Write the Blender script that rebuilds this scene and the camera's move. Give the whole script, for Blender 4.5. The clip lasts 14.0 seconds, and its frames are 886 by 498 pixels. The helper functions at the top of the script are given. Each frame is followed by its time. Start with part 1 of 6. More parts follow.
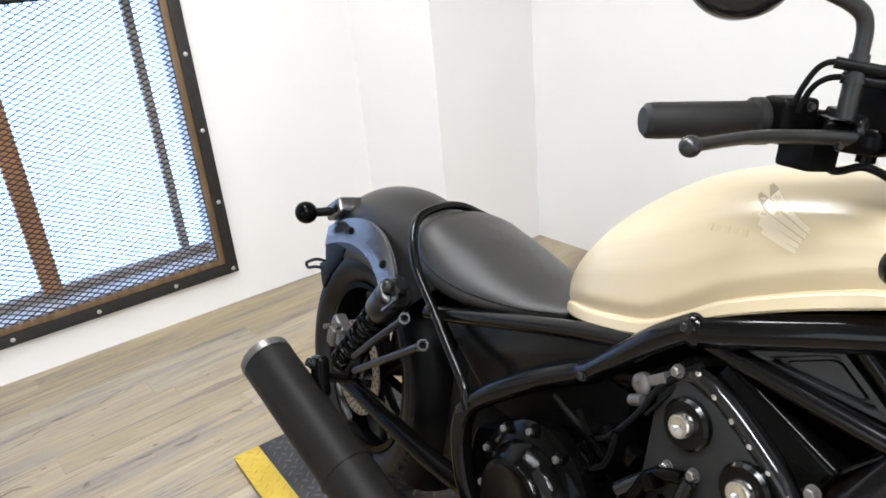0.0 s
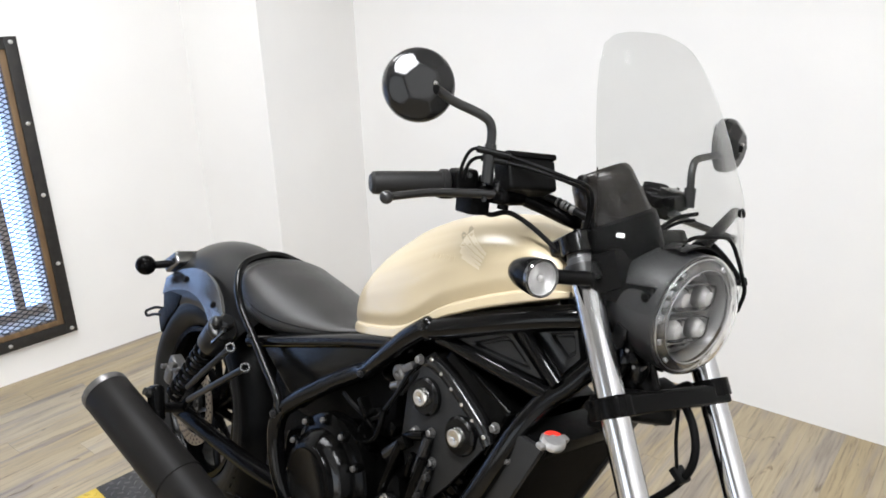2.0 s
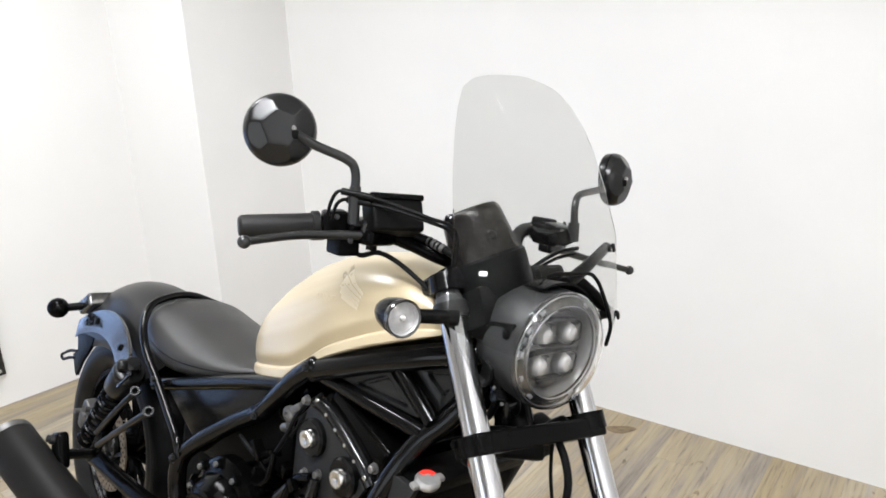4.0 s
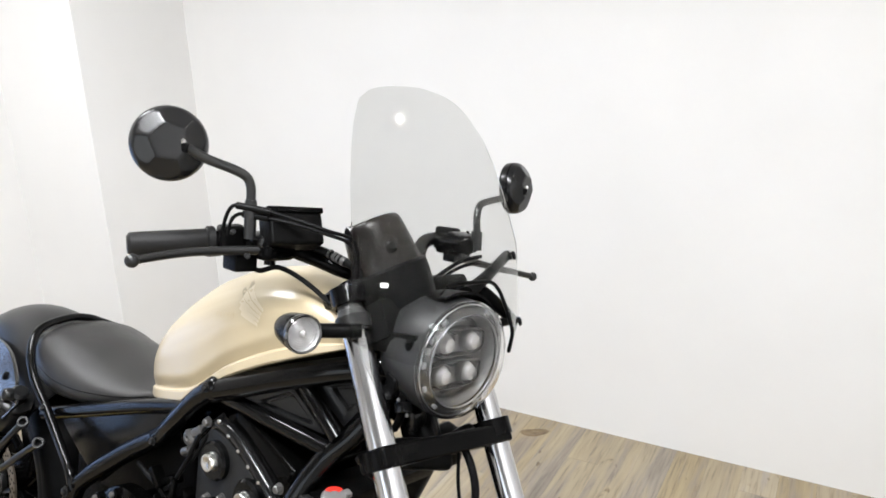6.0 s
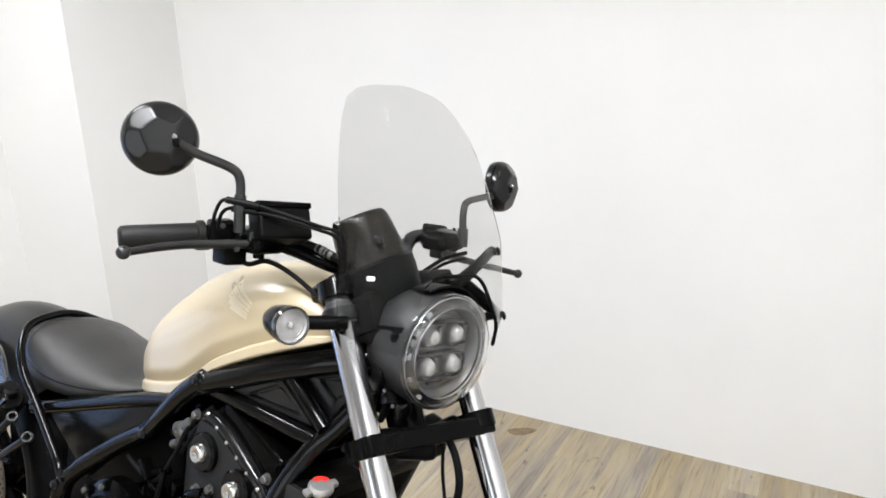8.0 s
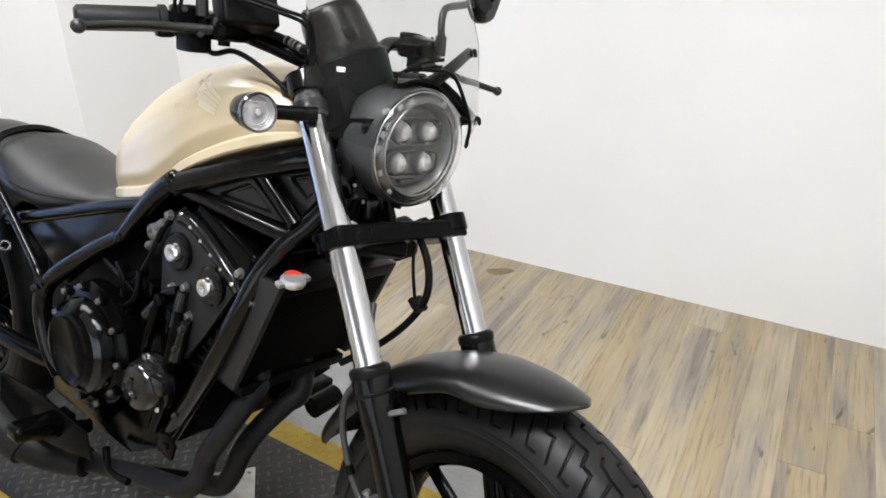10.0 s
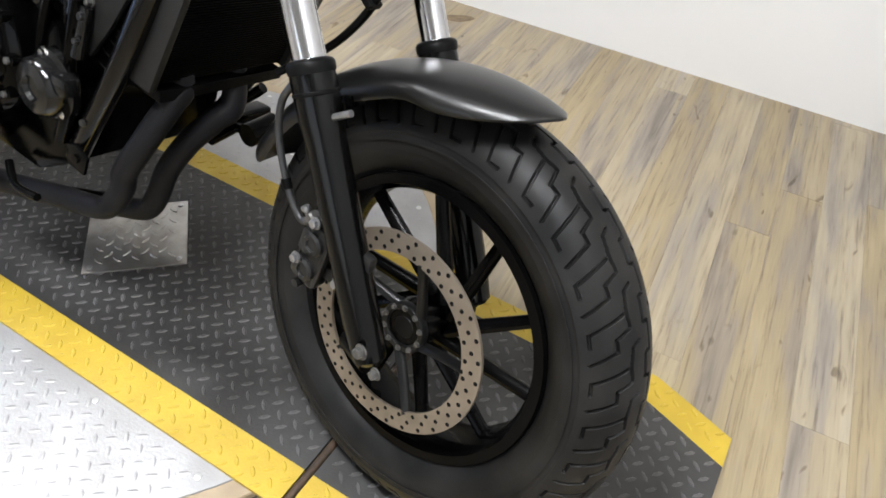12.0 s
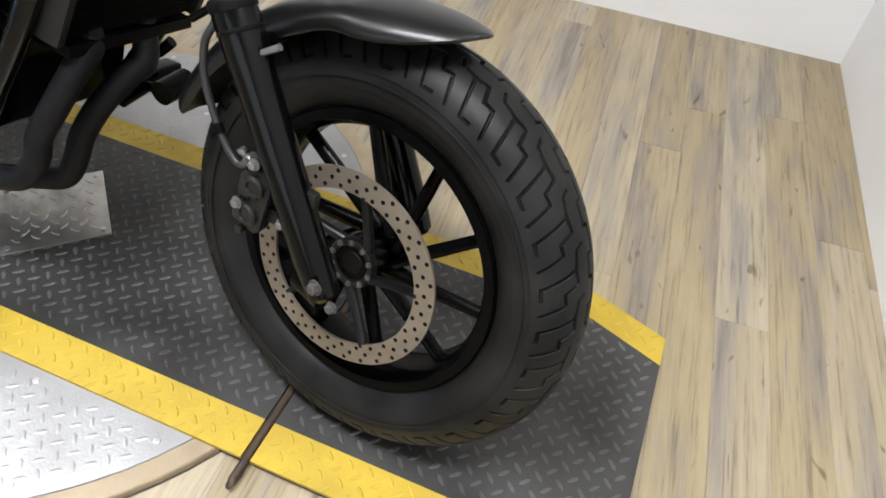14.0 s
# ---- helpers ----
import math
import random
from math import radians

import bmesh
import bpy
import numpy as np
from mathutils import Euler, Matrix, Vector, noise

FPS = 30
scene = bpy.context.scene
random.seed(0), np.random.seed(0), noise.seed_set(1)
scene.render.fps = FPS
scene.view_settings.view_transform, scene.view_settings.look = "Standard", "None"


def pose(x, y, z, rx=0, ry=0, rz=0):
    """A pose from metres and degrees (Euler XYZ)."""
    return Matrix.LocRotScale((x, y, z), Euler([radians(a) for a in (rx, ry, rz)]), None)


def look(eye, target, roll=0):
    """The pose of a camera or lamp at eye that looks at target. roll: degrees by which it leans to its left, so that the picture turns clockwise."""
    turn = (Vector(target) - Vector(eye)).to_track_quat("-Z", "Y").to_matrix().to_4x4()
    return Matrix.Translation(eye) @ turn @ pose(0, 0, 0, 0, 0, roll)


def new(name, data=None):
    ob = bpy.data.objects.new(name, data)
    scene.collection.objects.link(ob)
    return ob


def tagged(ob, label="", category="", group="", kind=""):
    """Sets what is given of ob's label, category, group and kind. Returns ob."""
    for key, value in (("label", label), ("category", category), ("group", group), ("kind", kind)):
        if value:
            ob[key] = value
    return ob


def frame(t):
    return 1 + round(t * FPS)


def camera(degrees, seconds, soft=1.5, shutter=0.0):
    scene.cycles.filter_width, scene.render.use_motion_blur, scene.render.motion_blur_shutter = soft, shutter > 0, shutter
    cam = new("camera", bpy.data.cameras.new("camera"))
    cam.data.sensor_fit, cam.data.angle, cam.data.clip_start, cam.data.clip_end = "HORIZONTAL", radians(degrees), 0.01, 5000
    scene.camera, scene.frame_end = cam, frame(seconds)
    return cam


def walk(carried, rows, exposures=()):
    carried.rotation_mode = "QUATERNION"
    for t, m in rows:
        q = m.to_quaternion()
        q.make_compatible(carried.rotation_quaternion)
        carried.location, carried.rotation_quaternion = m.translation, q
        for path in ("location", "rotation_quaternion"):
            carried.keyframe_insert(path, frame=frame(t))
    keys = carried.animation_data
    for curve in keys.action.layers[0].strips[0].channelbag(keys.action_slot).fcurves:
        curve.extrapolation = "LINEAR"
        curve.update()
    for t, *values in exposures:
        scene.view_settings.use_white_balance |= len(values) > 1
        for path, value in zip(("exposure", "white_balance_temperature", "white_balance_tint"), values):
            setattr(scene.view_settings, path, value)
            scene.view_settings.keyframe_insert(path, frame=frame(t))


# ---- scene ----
EXPOSURES = [(0.0, 0.03), (0.5, -0.1), (1.5, -0.15), (2.2, 0.0), (3.0, 0.06), (4.0, -0.03), (6.5, -0.03), (9.5, -0.1), (11.0, -0.03), (12.5, -0.05), (14.0, -0.15)]
LAMP_A, LAMP_B, SKY, DAY = 78.0, 42.0, 3.0, 24.0
LAMP_COL, DAY_COL = (0.95, 0.968, 1.0), (0.905, 0.94, 1.0)
cam = camera(64, 14.0, 1.7)
ROWS = [
    (0, -0.0806, -0.6315, 1.3078, 66.920, 5.014, 60.505),
    (0.5, 0.1737, -0.5381, 1.2987, 67.562, 4.275, 66.817),
    (1, 0.2774, -0.5362, 1.3197, 70.763, 4.461, 62.595),
    (1.5, 0.2643, -0.6517, 1.3511, 71.400, 4.329, 54.348),
    (2, 0.2739, -0.7284, 1.3679, 71.878, 1.966, 49.442),
    (2.5, 0.3344, -0.6756, 1.3997, 75.038, 2.521, 51.449),
    (3, 0.3699, -0.6410, 1.3974, 75.304, 3.063, 51.281),
    (3.5, 0.3747, -0.6313, 1.3897, 74.908, 2.566, 48.810),
    (4, 0.3767, -0.6182, 1.3823, 74.011, 2.541, 46.857),
    (4.2, 0.3772, -0.6253, 1.3933, 73.316, 2.787, 45.693),
    (6.5, 0.4003, -0.5962, 1.3825, 74.839, 2.021, 39.484),
    (7, 0.4082, -0.6030, 1.3842, 75.088, 1.806, 39.313),
    (7.2, 0.4092, -0.6054, 1.3847, 75.222, 1.769, 39.322),
    (9.3, 0.4394, -0.6273, 1.3263, 69.687, 2.055, 39.798),
    (9.5, 0.4442, -0.6266, 1.3137, 68.123, 1.804, 39.881),
    (10, 0.4490, -0.6214, 1.2762, 64.112, 0.328, 38.928),
    (10.5, 0.4321, -0.6082, 1.2351, 59.437, -1.384, 38.840),
    (11, 0.4151, -0.5919, 1.1943, 54.669, -2.855, 38.463),
    (11.5, 0.4053, -0.5830, 1.1584, 49.872, -3.098, 37.997),
    (12, 0.4029, -0.5778, 1.1209, 46.502, -4.755, 37.198),
    (12.5, 0.4046, -0.5852, 1.0873, 43.514, -6.443, 37.252),
    (13, 0.4003, -0.5935, 1.0677, 41.840, -7.623, 35.477),
    (13.5, 0.3881, -0.6206, 1.0632, 42.275, -7.493, 32.100),
    (14, 0.4008, -0.6318, 1.1021, 43.992, -5.012, 28.246),
]
walk(cam, [(t, pose(x, y, z, rx, ry, rz)) for t, x, y, z, rx, ry, rz in ROWS], EXPOSURES)

# ---- world, lamps ----
world = bpy.data.worlds.new("sky")
world.use_nodes = True
scene.world = world
sky = world.node_tree.nodes.new("ShaderNodeTexSky")
sky.sky_type, sky.sun_disc, sky.sun_elevation, sky.sun_rotation = "NISHITA", False, radians(35), radians(120)
world.node_tree.links.new(sky.outputs[0], world.node_tree.nodes["Background"].inputs[0])
world.node_tree.nodes["Background"].inputs[1].default_value = 0.12


def area_lamp(name, eye, target, sx, sy, watts, colour, spread=180):
    data = bpy.data.lights.new(name, "AREA")
    data.shape, data.size, data.size_y, data.energy, data.color = "RECTANGLE", sx, sy, watts, colour
    data.spread = radians(spread)
    ob = new(name, data)
    ob.matrix_world = look(eye, target)
    return ob


CEIL = 2.75
area_lamp("ceiling_lamp_light", (0.1, -0.75, CEIL - 0.09), (0.1, -0.749, 0), 1.2, 0.3, LAMP_A, LAMP_COL, 148)
area_lamp("ceiling_lamp_light", (-1.7, -0.35, CEIL - 0.09), (-1.7, -0.349, 0), 1.2, 0.3, LAMP_B, LAMP_COL, 165)
# Fill light from an assumed doorway out of view, added to lift the walls.
area_lamp("unseen_door_daylight", (0.1, -3.52, 1.25), (0.1, 0, 0.95), 2.2, 1.75, DAY, DAY_COL)


# ---- materials ----
def material(name, base, rough=0.5, metal=0.0, second=None, scale=20.0, bump=0.0, bump_scale=200.0, coat=0.0, spread=0.5, rough_var=0.0, stretch=(1, 1, 1), random_value=0.0, spec=0.5):
    m = bpy.data.materials.new(name)
    m.use_nodes = True
    nt = m.node_tree
    b = nt.nodes["Principled BSDF"]
    b.inputs["Base Color"].default_value = (*base, 1)
    b.inputs["Roughness"].default_value, b.inputs["Metallic"].default_value = rough, metal
    b.inputs["Coat Weight"].default_value = coat
    b.inputs["Coat Roughness"].default_value = 0.08
    b.inputs["Specular IOR Level"].default_value = spec
    co = nt.nodes.new("ShaderNodeTexCoord")
    mp = nt.nodes.new("ShaderNodeMapping")
    mp.inputs["Scale"].default_value = stretch
    nt.links.new(co.outputs["Object"], mp.inputs["Vector"])
    colour = None
    if second:
        n = nt.nodes.new("ShaderNodeTexNoise")
        n.inputs["Scale"].default_value, n.inputs["Detail"].default_value = scale, 8
        nt.links.new(mp.outputs[0], n.inputs["Vector"])
        r = nt.nodes.new("ShaderNodeMapRange")
        r.inputs["From Min"].default_value, r.inputs["From Max"].default_value = 0.5 - spread / 2, 0.5 + spread / 2
        nt.links.new(n.outputs["Fac"], r.inputs["Value"])
        x = nt.nodes.new("ShaderNodeMix")
        x.data_type = "RGBA"
        x.inputs["A"].default_value, x.inputs["B"].default_value = (*base, 1), (*second, 1)
        nt.links.new(r.outputs[0], x.inputs["Factor"])
        colour = x.outputs["Result"]
        if random_value:
            info = nt.nodes.new("ShaderNodeObjectInfo")
            hs = nt.nodes.new("ShaderNodeHueSaturation")
            mr = nt.nodes.new("ShaderNodeMapRange")
            mr.inputs["To Min"].default_value, mr.inputs["To Max"].default_value = 1 - random_value, 1 + random_value
            nt.links.new(info.outputs["Random"], mr.inputs["Value"])
            nt.links.new(mr.outputs[0], hs.inputs["Value"])
            nt.links.new(colour, hs.inputs["Color"])
            colour = hs.outputs[0]
        nt.links.new(colour, b.inputs["Base Color"])
        if rough_var:
            rr = nt.nodes.new("ShaderNodeMapRange")
            rr.inputs["To Min"].default_value, rr.inputs["To Max"].default_value = rough - rough_var, rough + rough_var
            nt.links.new(n.outputs["Fac"], rr.inputs["Value"])
            nt.links.new(rr.outputs[0], b.inputs["Roughness"])
    if bump:
        n2 = nt.nodes.new("ShaderNodeTexNoise")
        n2.inputs["Scale"].default_value, n2.inputs["Detail"].default_value = bump_scale, 4
        nt.links.new(mp.outputs[0], n2.inputs["Vector"])
        bp = nt.nodes.new("ShaderNodeBump")
        bp.inputs["Strength"].default_value, bp.inputs["Distance"].default_value = bump, 0.002
        nt.links.new(n2.outputs["Fac"], bp.inputs["Height"])
        nt.links.new(bp.outputs[0], b.inputs["Normal"])
    return m


def glass(name, colour, rough=0.0, ior=1.45):
    m = material(name, colour, rough)
    b = m.node_tree.nodes["Principled BSDF"]
    b.inputs["Transmission Weight"].default_value, b.inputs["IOR"].default_value = 1.0, ior
    return m


def glow(name, colour, strength):
    m = bpy.data.materials.new(name)
    m.use_nodes = True
    b = m.node_tree.nodes["Principled BSDF"]
    b.inputs["Base Color"].default_value = (0.8, 0.8, 0.8, 1)
    b.inputs["Emission Color"].default_value, b.inputs["Emission Strength"].default_value = (*colour, 1), strength
    return m


def wood_planks():
    m = bpy.data.materials.new("weathered_vinyl_plank")
    m.use_nodes = True
    nt = m.node_tree
    L = nt.links.new
    b = nt.nodes["Principled BSDF"]
    co = nt.nodes.new("ShaderNodeTexCoord")
    info = nt.nodes.new("ShaderNodeObjectInfo")
    off = nt.nodes.new("ShaderNodeVectorMath")
    off.operation = "MULTIPLY_ADD"
    L(info.outputs["Random"], off.inputs[0])
    off.inputs[1].default_value = (37.0, 91.0, 13.0)
    L(co.outputs["Object"], off.inputs[2])

    def layer(scale, stretch, detail, rough=0.6, warp=0.0):
        mp = nt.nodes.new("ShaderNodeMapping")
        mp.inputs["Scale"].default_value = stretch
        L(off.outputs[0], mp.inputs["Vector"])
        n = nt.nodes.new("ShaderNodeTexNoise")
        n.inputs["Scale"].default_value, n.inputs["Detail"].default_value = scale, detail
        n.inputs["Roughness"].default_value, n.inputs["Distortion"].default_value = rough, warp
        L(mp.outputs[0], n.inputs["Vector"])
        return n.outputs["Fac"]

    def ramp(fac, stops):
        r = nt.nodes.new("ShaderNodeValToRGB")
        while len(r.color_ramp.elements) < len(stops):
            r.color_ramp.elements.new(0.5)
        for e, (p, c) in zip(r.color_ramp.elements, stops):
            e.position, e.color = p, (*c, 1)
        L(fac, r.inputs[0])
        return r.outputs[0]

    def mix(kind, fac, a, c):
        x = nt.nodes.new("ShaderNodeMix")
        x.data_type, x.blend_type = "RGBA", kind
        if isinstance(fac, float):
            x.inputs["Factor"].default_value = fac
        else:
            L(fac, x.inputs["Factor"])
        L(a, x.inputs["A"])
        L(c, x.inputs["B"])
        return x.outputs["Result"]

    broad = ramp(layer(1.8, (1.0, 9, 1), 6, 0.55, 0.35), [(0.26, (0.175, 0.147, 0.12)), (0.40, (0.275, 0.235, 0.19)), (0.50, (0.34, 0.279, 0.185)), (0.62, (0.385, 0.315, 0.203)), (0.74, (0.335, 0.295, 0.25))])
    grain = ramp(layer(5.0, (1.0, 20, 1), 6, 0.65, 0.25), [(0.30, (0.40, 0.36, 0.33)), (0.46, (0.92, 0.90, 0.88)), (0.7, (1.10, 1.10, 1.08))])
    col = mix("MULTIPLY", 0.8, broad, grain)
    cracks = ramp(layer(9.0, (0.28, 14, 1), 4, 0.6, 0.8), [(0.25, (0.26, 0.21, 0.16)), (0.30, (1, 1, 1)), (1.0, (1, 1, 1))])
    col = mix("MULTIPLY", 0.8, col, cracks)
    knots = ramp(layer(2.6, (2.2, 6, 1), 2, 0.4, 2.0), [(0.245, (0.33, 0.26, 0.19)), (0.31, (1, 1, 1)), (1.0, (1, 1, 1))])
    col = mix("MULTIPLY", 0.75, col, knots)
    hs = nt.nodes.new("ShaderNodeHueSaturation")
    mr = nt.nodes.new("ShaderNodeMapRange")
    mr.inputs["To Min"].default_value, mr.inputs["To Max"].default_value = 0.88, 1.02
    L(info.outputs["Random"], mr.inputs["Value"])
    L(mr.outputs[0], hs.inputs["Value"])
    mr2 = nt.nodes.new("ShaderNodeMapRange")
    mr2.inputs["To Min"].default_value, mr2.inputs["To Max"].default_value = 1.09, 0.82
    L(info.outputs["Random"], mr2.inputs["Value"])
    L(mr2.outputs[0], hs.inputs["Saturation"])
    L(col, hs.inputs["Color"])
    L(hs.outputs[0], b.inputs["Base Color"])
    rr = nt.nodes.new("ShaderNodeMapRange")
    rr.inputs["To Min"].default_value, rr.inputs["To Max"].default_value = 0.34, 0.52
    L(grain, rr.inputs["Value"])
    L(rr.outputs[0], b.inputs["Roughness"])
    bp = nt.nodes.new("ShaderNodeBump")
    bp.inputs["Strength"].default_value, bp.inputs["Distance"].default_value = 0.25, 0.002
    L(grain, bp.inputs["Height"])
    L(bp.outputs[0], b.inputs["Normal"])
    return m


M_WALL = material("white_wall_paint", (0.80, 0.795, 0.785), 0.55, second=(0.765, 0.76, 0.75), scale=2.5, bump=0.12, bump_scale=140)
M_CEIL = material("ceiling_paint", (0.55, 0.55, 0.545), 0.7, second=(0.52, 0.52, 0.515), scale=3)
M_PLANK = wood_planks()
M_SUB = material("dark_subfloor", (0.035, 0.026, 0.018), 0.8, second=(0.05, 0.04, 0.03))
M_YELLOW = material("yellow_safety_paint", (0.52, 0.37, 0.035), 0.45, second=(0.36, 0.24, 0.02), scale=11, bump=0.25, rough_var=0.12, spread=0.6)
M_PLATE = material("dark_tread_plate", (0.062, 0.061, 0.060), 0.46, 0.30, second=(0.012, 0.0105, 0.009), scale=4.5, bump=0.3, rough_var=0.14, spread=0.42)
M_LUG = material("worn_tread_lug", (0.15, 0.147, 0.144), 0.48, 0.4, second=(0.035, 0.033, 0.031), scale=4.5, spread=0.40)
M_YLUG = material("rubbed_yellow_lug", (0.51, 0.36, 0.034), 0.48, second=(0.40, 0.28, 0.026), scale=9, spread=0.4)
M_ROD = material("rusty_black_rod", (0.020, 0.016, 0.013), 0.6, 0.3, second=(0.085, 0.052, 0.03), scale=60, bump=0.8, bump_scale=180, spread=0.5)
M_ALU = material("aluminium_tread_plate", (0.40, 0.40, 0.405), 0.42, 0.70, second=(0.29, 0.285, 0.28), scale=9, bump=0.2, rough_var=0.12, spread=0.6)
M_ALUD = material("dirty_aluminium_plate", (0.50, 0.49, 0.47), 0.34, 0.85, second=(0.30, 0.28, 0.25), scale=25, bump=0.15, rough_var=0.12)
M_STEEL_BLK = material("black_steel_strip", (0.016, 0.016, 0.017), 0.45, 0.3, second=(0.03, 0.028, 0.026), scale=30, bump=0.2)
M_SCREEN = material("blackened_expanded_metal", (0.014, 0.014, 0.015), 0.45, 0.3, second=(0.028, 0.025, 0.022), scale=40)
M_OLDWOOD = material("old_brown_wood", (0.20, 0.125, 0.06), 0.6, second=(0.085, 0.05, 0.025), scale=9, bump=0.5, bump_scale=60, stretch=(4, 4, 0.7))
M_MULLION = material("orange_brown_mullion", (0.52, 0.26, 0.11), 0.5, second=(0.36, 0.17, 0.07), scale=9, stretch=(3, 3, 0.5))
M_SILL = material("grey_white_window_reveal", (0.74, 0.74, 0.74), 0.6, second=(0.52, 0.51, 0.50), scale=8, bump=0.2)
M_SASH = material("weathered_grey_brown_sash", (0.46, 0.40, 0.34), 0.65, second=(0.28, 0.23, 0.19), scale=14, bump=0.4, bump_scale=60)
M_ZINC = material("zinc_bolt", (0.62, 0.62, 0.62), 0.3, 0.9, second=(0.5, 0.5, 0.5), scale=60)
M_GLOSS = material("gloss_black_paint", (0.0012, 0.0012, 0.0013), 0.17, second=(0.002, 0.002, 0.002), scale=6, spec=0.19)
M_SATIN = material("satin_black_paint", (0.0008, 0.0008, 0.0009), 0.20, spec=0.06, second=(0.003, 0.0029, 0.0028), scale=8, rough_var=0.05)
M_MATTE = material("matte_black_plastic", (0.0010, 0.0010, 0.0011), 0.34, spec=0.055, second=(0.0035, 0.0034, 0.0033), scale=25, bump=0.25, bump_scale=900)
M_ENGINE = material("black_engine_enamel", (0.0006, 0.0006, 0.0006), 0.10, spec=0.08, second=(0.0012, 0.0012, 0.0011), scale=30, bump=0.12, bump_scale=260, rough_var=0.04)
M_EXH = material("matte_black_exhaust", (0.007, 0.0066, 0.0063), 0.46, 0.0, spec=0.10, second=(0.010, 0.0094, 0.0088), scale=14, bump=0.15, bump_scale=700)
M_HEADER = material("heat_greyed_header", (0.009, 0.009, 0.0105), 0.5, 0.0, spec=0.12, second=(0.005, 0.005, 0.0057), scale=18, bump=0.2)
M_SHEATH = material("grey_brake_line_sheath", (0.020, 0.020, 0.0205), 0.36, second=(0.014, 0.014, 0.0143), scale=60)
M_RUBBER = material("tyre_rubber", (0.0046, 0.0046, 0.0047), 0.46, spec=0.17, second=(0.0150, 0.0143, 0.0135), scale=13, bump=0.14, bump_scale=260, rough_var=0.08, spread=0.34)
M_HOSE = material("black_hose_rubber", (0.0015, 0.0015, 0.0015), 0.40, spec=0.08, second=(0.006, 0.006, 0.006), scale=30)
M_SEAT = material("black_seat_vinyl", (0.016, 0.0155, 0.015), 0.34, spec=0.42, second=(0.020, 0.0192, 0.0185), scale=10, bump=0.35, bump_scale=750, rough_var=0.04)
M_CHROME = material("polished_chrome", (0.60, 0.60, 0.61), 0.13, 1.0, second=(0.54, 0.54, 0.55), scale=8)
M_BRIGHT = material("bright_bolt_steel", (0.72, 0.71, 0.69), 0.2, 1.0, second=(0.6, 0.59, 0.57), scale=90)
M_CAST = material("grey_cast_aluminium", (0.16, 0.155, 0.15), 0.38, 0.7, second=(0.09, 0.088, 0.085), scale=50, bump=0.2)
M_DISC = material("brake_disc_steel", (0.25, 0.21, 0.165), 0.40, 0.55, second=(0.18, 0.148, 0.115), scale=40, bump=0.1, stretch=(1, 1, 1))
M_TANK = material("matte_khaki_tank_paint", (0.43, 0.358, 0.238), 0.36, spec=0.5, second=(0.395, 0.325, 0.208), scale=4, coat=0.6, bump=0.03, bump_scale=900)
M_EMBLEM = material("silver_emblem", (0.50, 0.435, 0.315), 0.34, 0.1)
M_CAPW = material("pale_radiator_cap_steel", (0.48, 0.47, 0.46), 0.28, 0.7, second=(0.36, 0.35, 0.34), scale=60)
M_FAINT = material("faint_tank_lettering", (0.385, 0.315, 0.200), 0.36)
M_BULB = glow("lamp_bulb", (1.0, 0.97, 0.92), 260.0)
M_TANK.node_tree.nodes["Principled BSDF"].inputs["Coat Roughness"].default_value = 0.24
M_EMBLEM2 = material("dark_emblem", (0.22, 0.185, 0.115), 0.4)
M_SHIELD = glass("smoke_tinted_acrylic", (0.80, 0.805, 0.795), 0.0, 1.13)
M_LENS = glass("clear_lamp_lens", (0.95, 0.95, 0.95), 0.0, 1.35)
M_REFLECT = material("headlight_reflector", (0.105, 0.104, 0.103), 0.35, 0.2, second=(0.085, 0.084, 0.083), scale=40)
M_LED = material("led_projector_lens", (0.37, 0.36, 0.352), 0.10, 0.35, coat=0.8)
M_BLINK = material("turn_signal_reflector", (0.40, 0.395, 0.39), 0.32, 0.35, second=(0.28, 0.275, 0.27), scale=170, spread=0.35)
M_RED = material("red_cap_sticker", (0.62, 0.03, 0.02), 0.35)
M_HOLE_SHADE = material("painted_hole_shade", (0.004, 0.0037, 0.0035), 0.8, spec=0.1)
M_MIRROR = material("mirror_glass", (0.85, 0.86, 0.87), 0.02, 1.0)
M_BEZEL = material("dark_chrome_bezel", (0.13, 0.128, 0.126), 0.08, 0.9, second=(0.08, 0.079, 0.078), scale=30)
M_GAUGECAN = material("brown_black_gauge_metal", (0.013, 0.0105, 0.0085), 0.27, 0.30, second=(0.008, 0.0066, 0.0055), scale=12, spec=0.35)
M_GAUGE = material("gauge_glass", (0.01, 0.011, 0.013), 0.08, coat=0.5)
M_TAIL = material("dark_red_tail_lens", (0.25, 0.008, 0.006), 0.12, coat=0.5)
M_PANEL = material("lamp_panel_housing", (0.8, 0.8, 0.8), 0.5)
M_GLOW = glow("lamp_diffuser", LAMP_COL, 3.0)
M_SKY = glow("bright_overcast_sky", (0.36, 0.56, 1.0), SKY)
M_STAY = material("glossy_black_stay_paint", (0.006, 0.0062, 0.007), 0.18, spec=0.8, second=(0.011, 0.011, 0.012), scale=9, rough_var=0.05)
M_STAY2 = material("satin_black_fender_paint", (0.004, 0.004, 0.0041), 0.30, spec=0.36, second=(0.006, 0.0059, 0.0058), scale=8, bump=0.02, bump_scale=400)
M_CALIPER = material("dark_cast_caliper", (0.013, 0.0128, 0.0126), 0.36, 0.1, spec=0.35, second=(0.007, 0.007, 0.007), scale=40, bump=0.2)
M_EDGE = material("polished_black_edge", (0.004, 0.004, 0.0042), 0.14, spec=0.35, second=(0.007, 0.007, 0.007), scale=30)
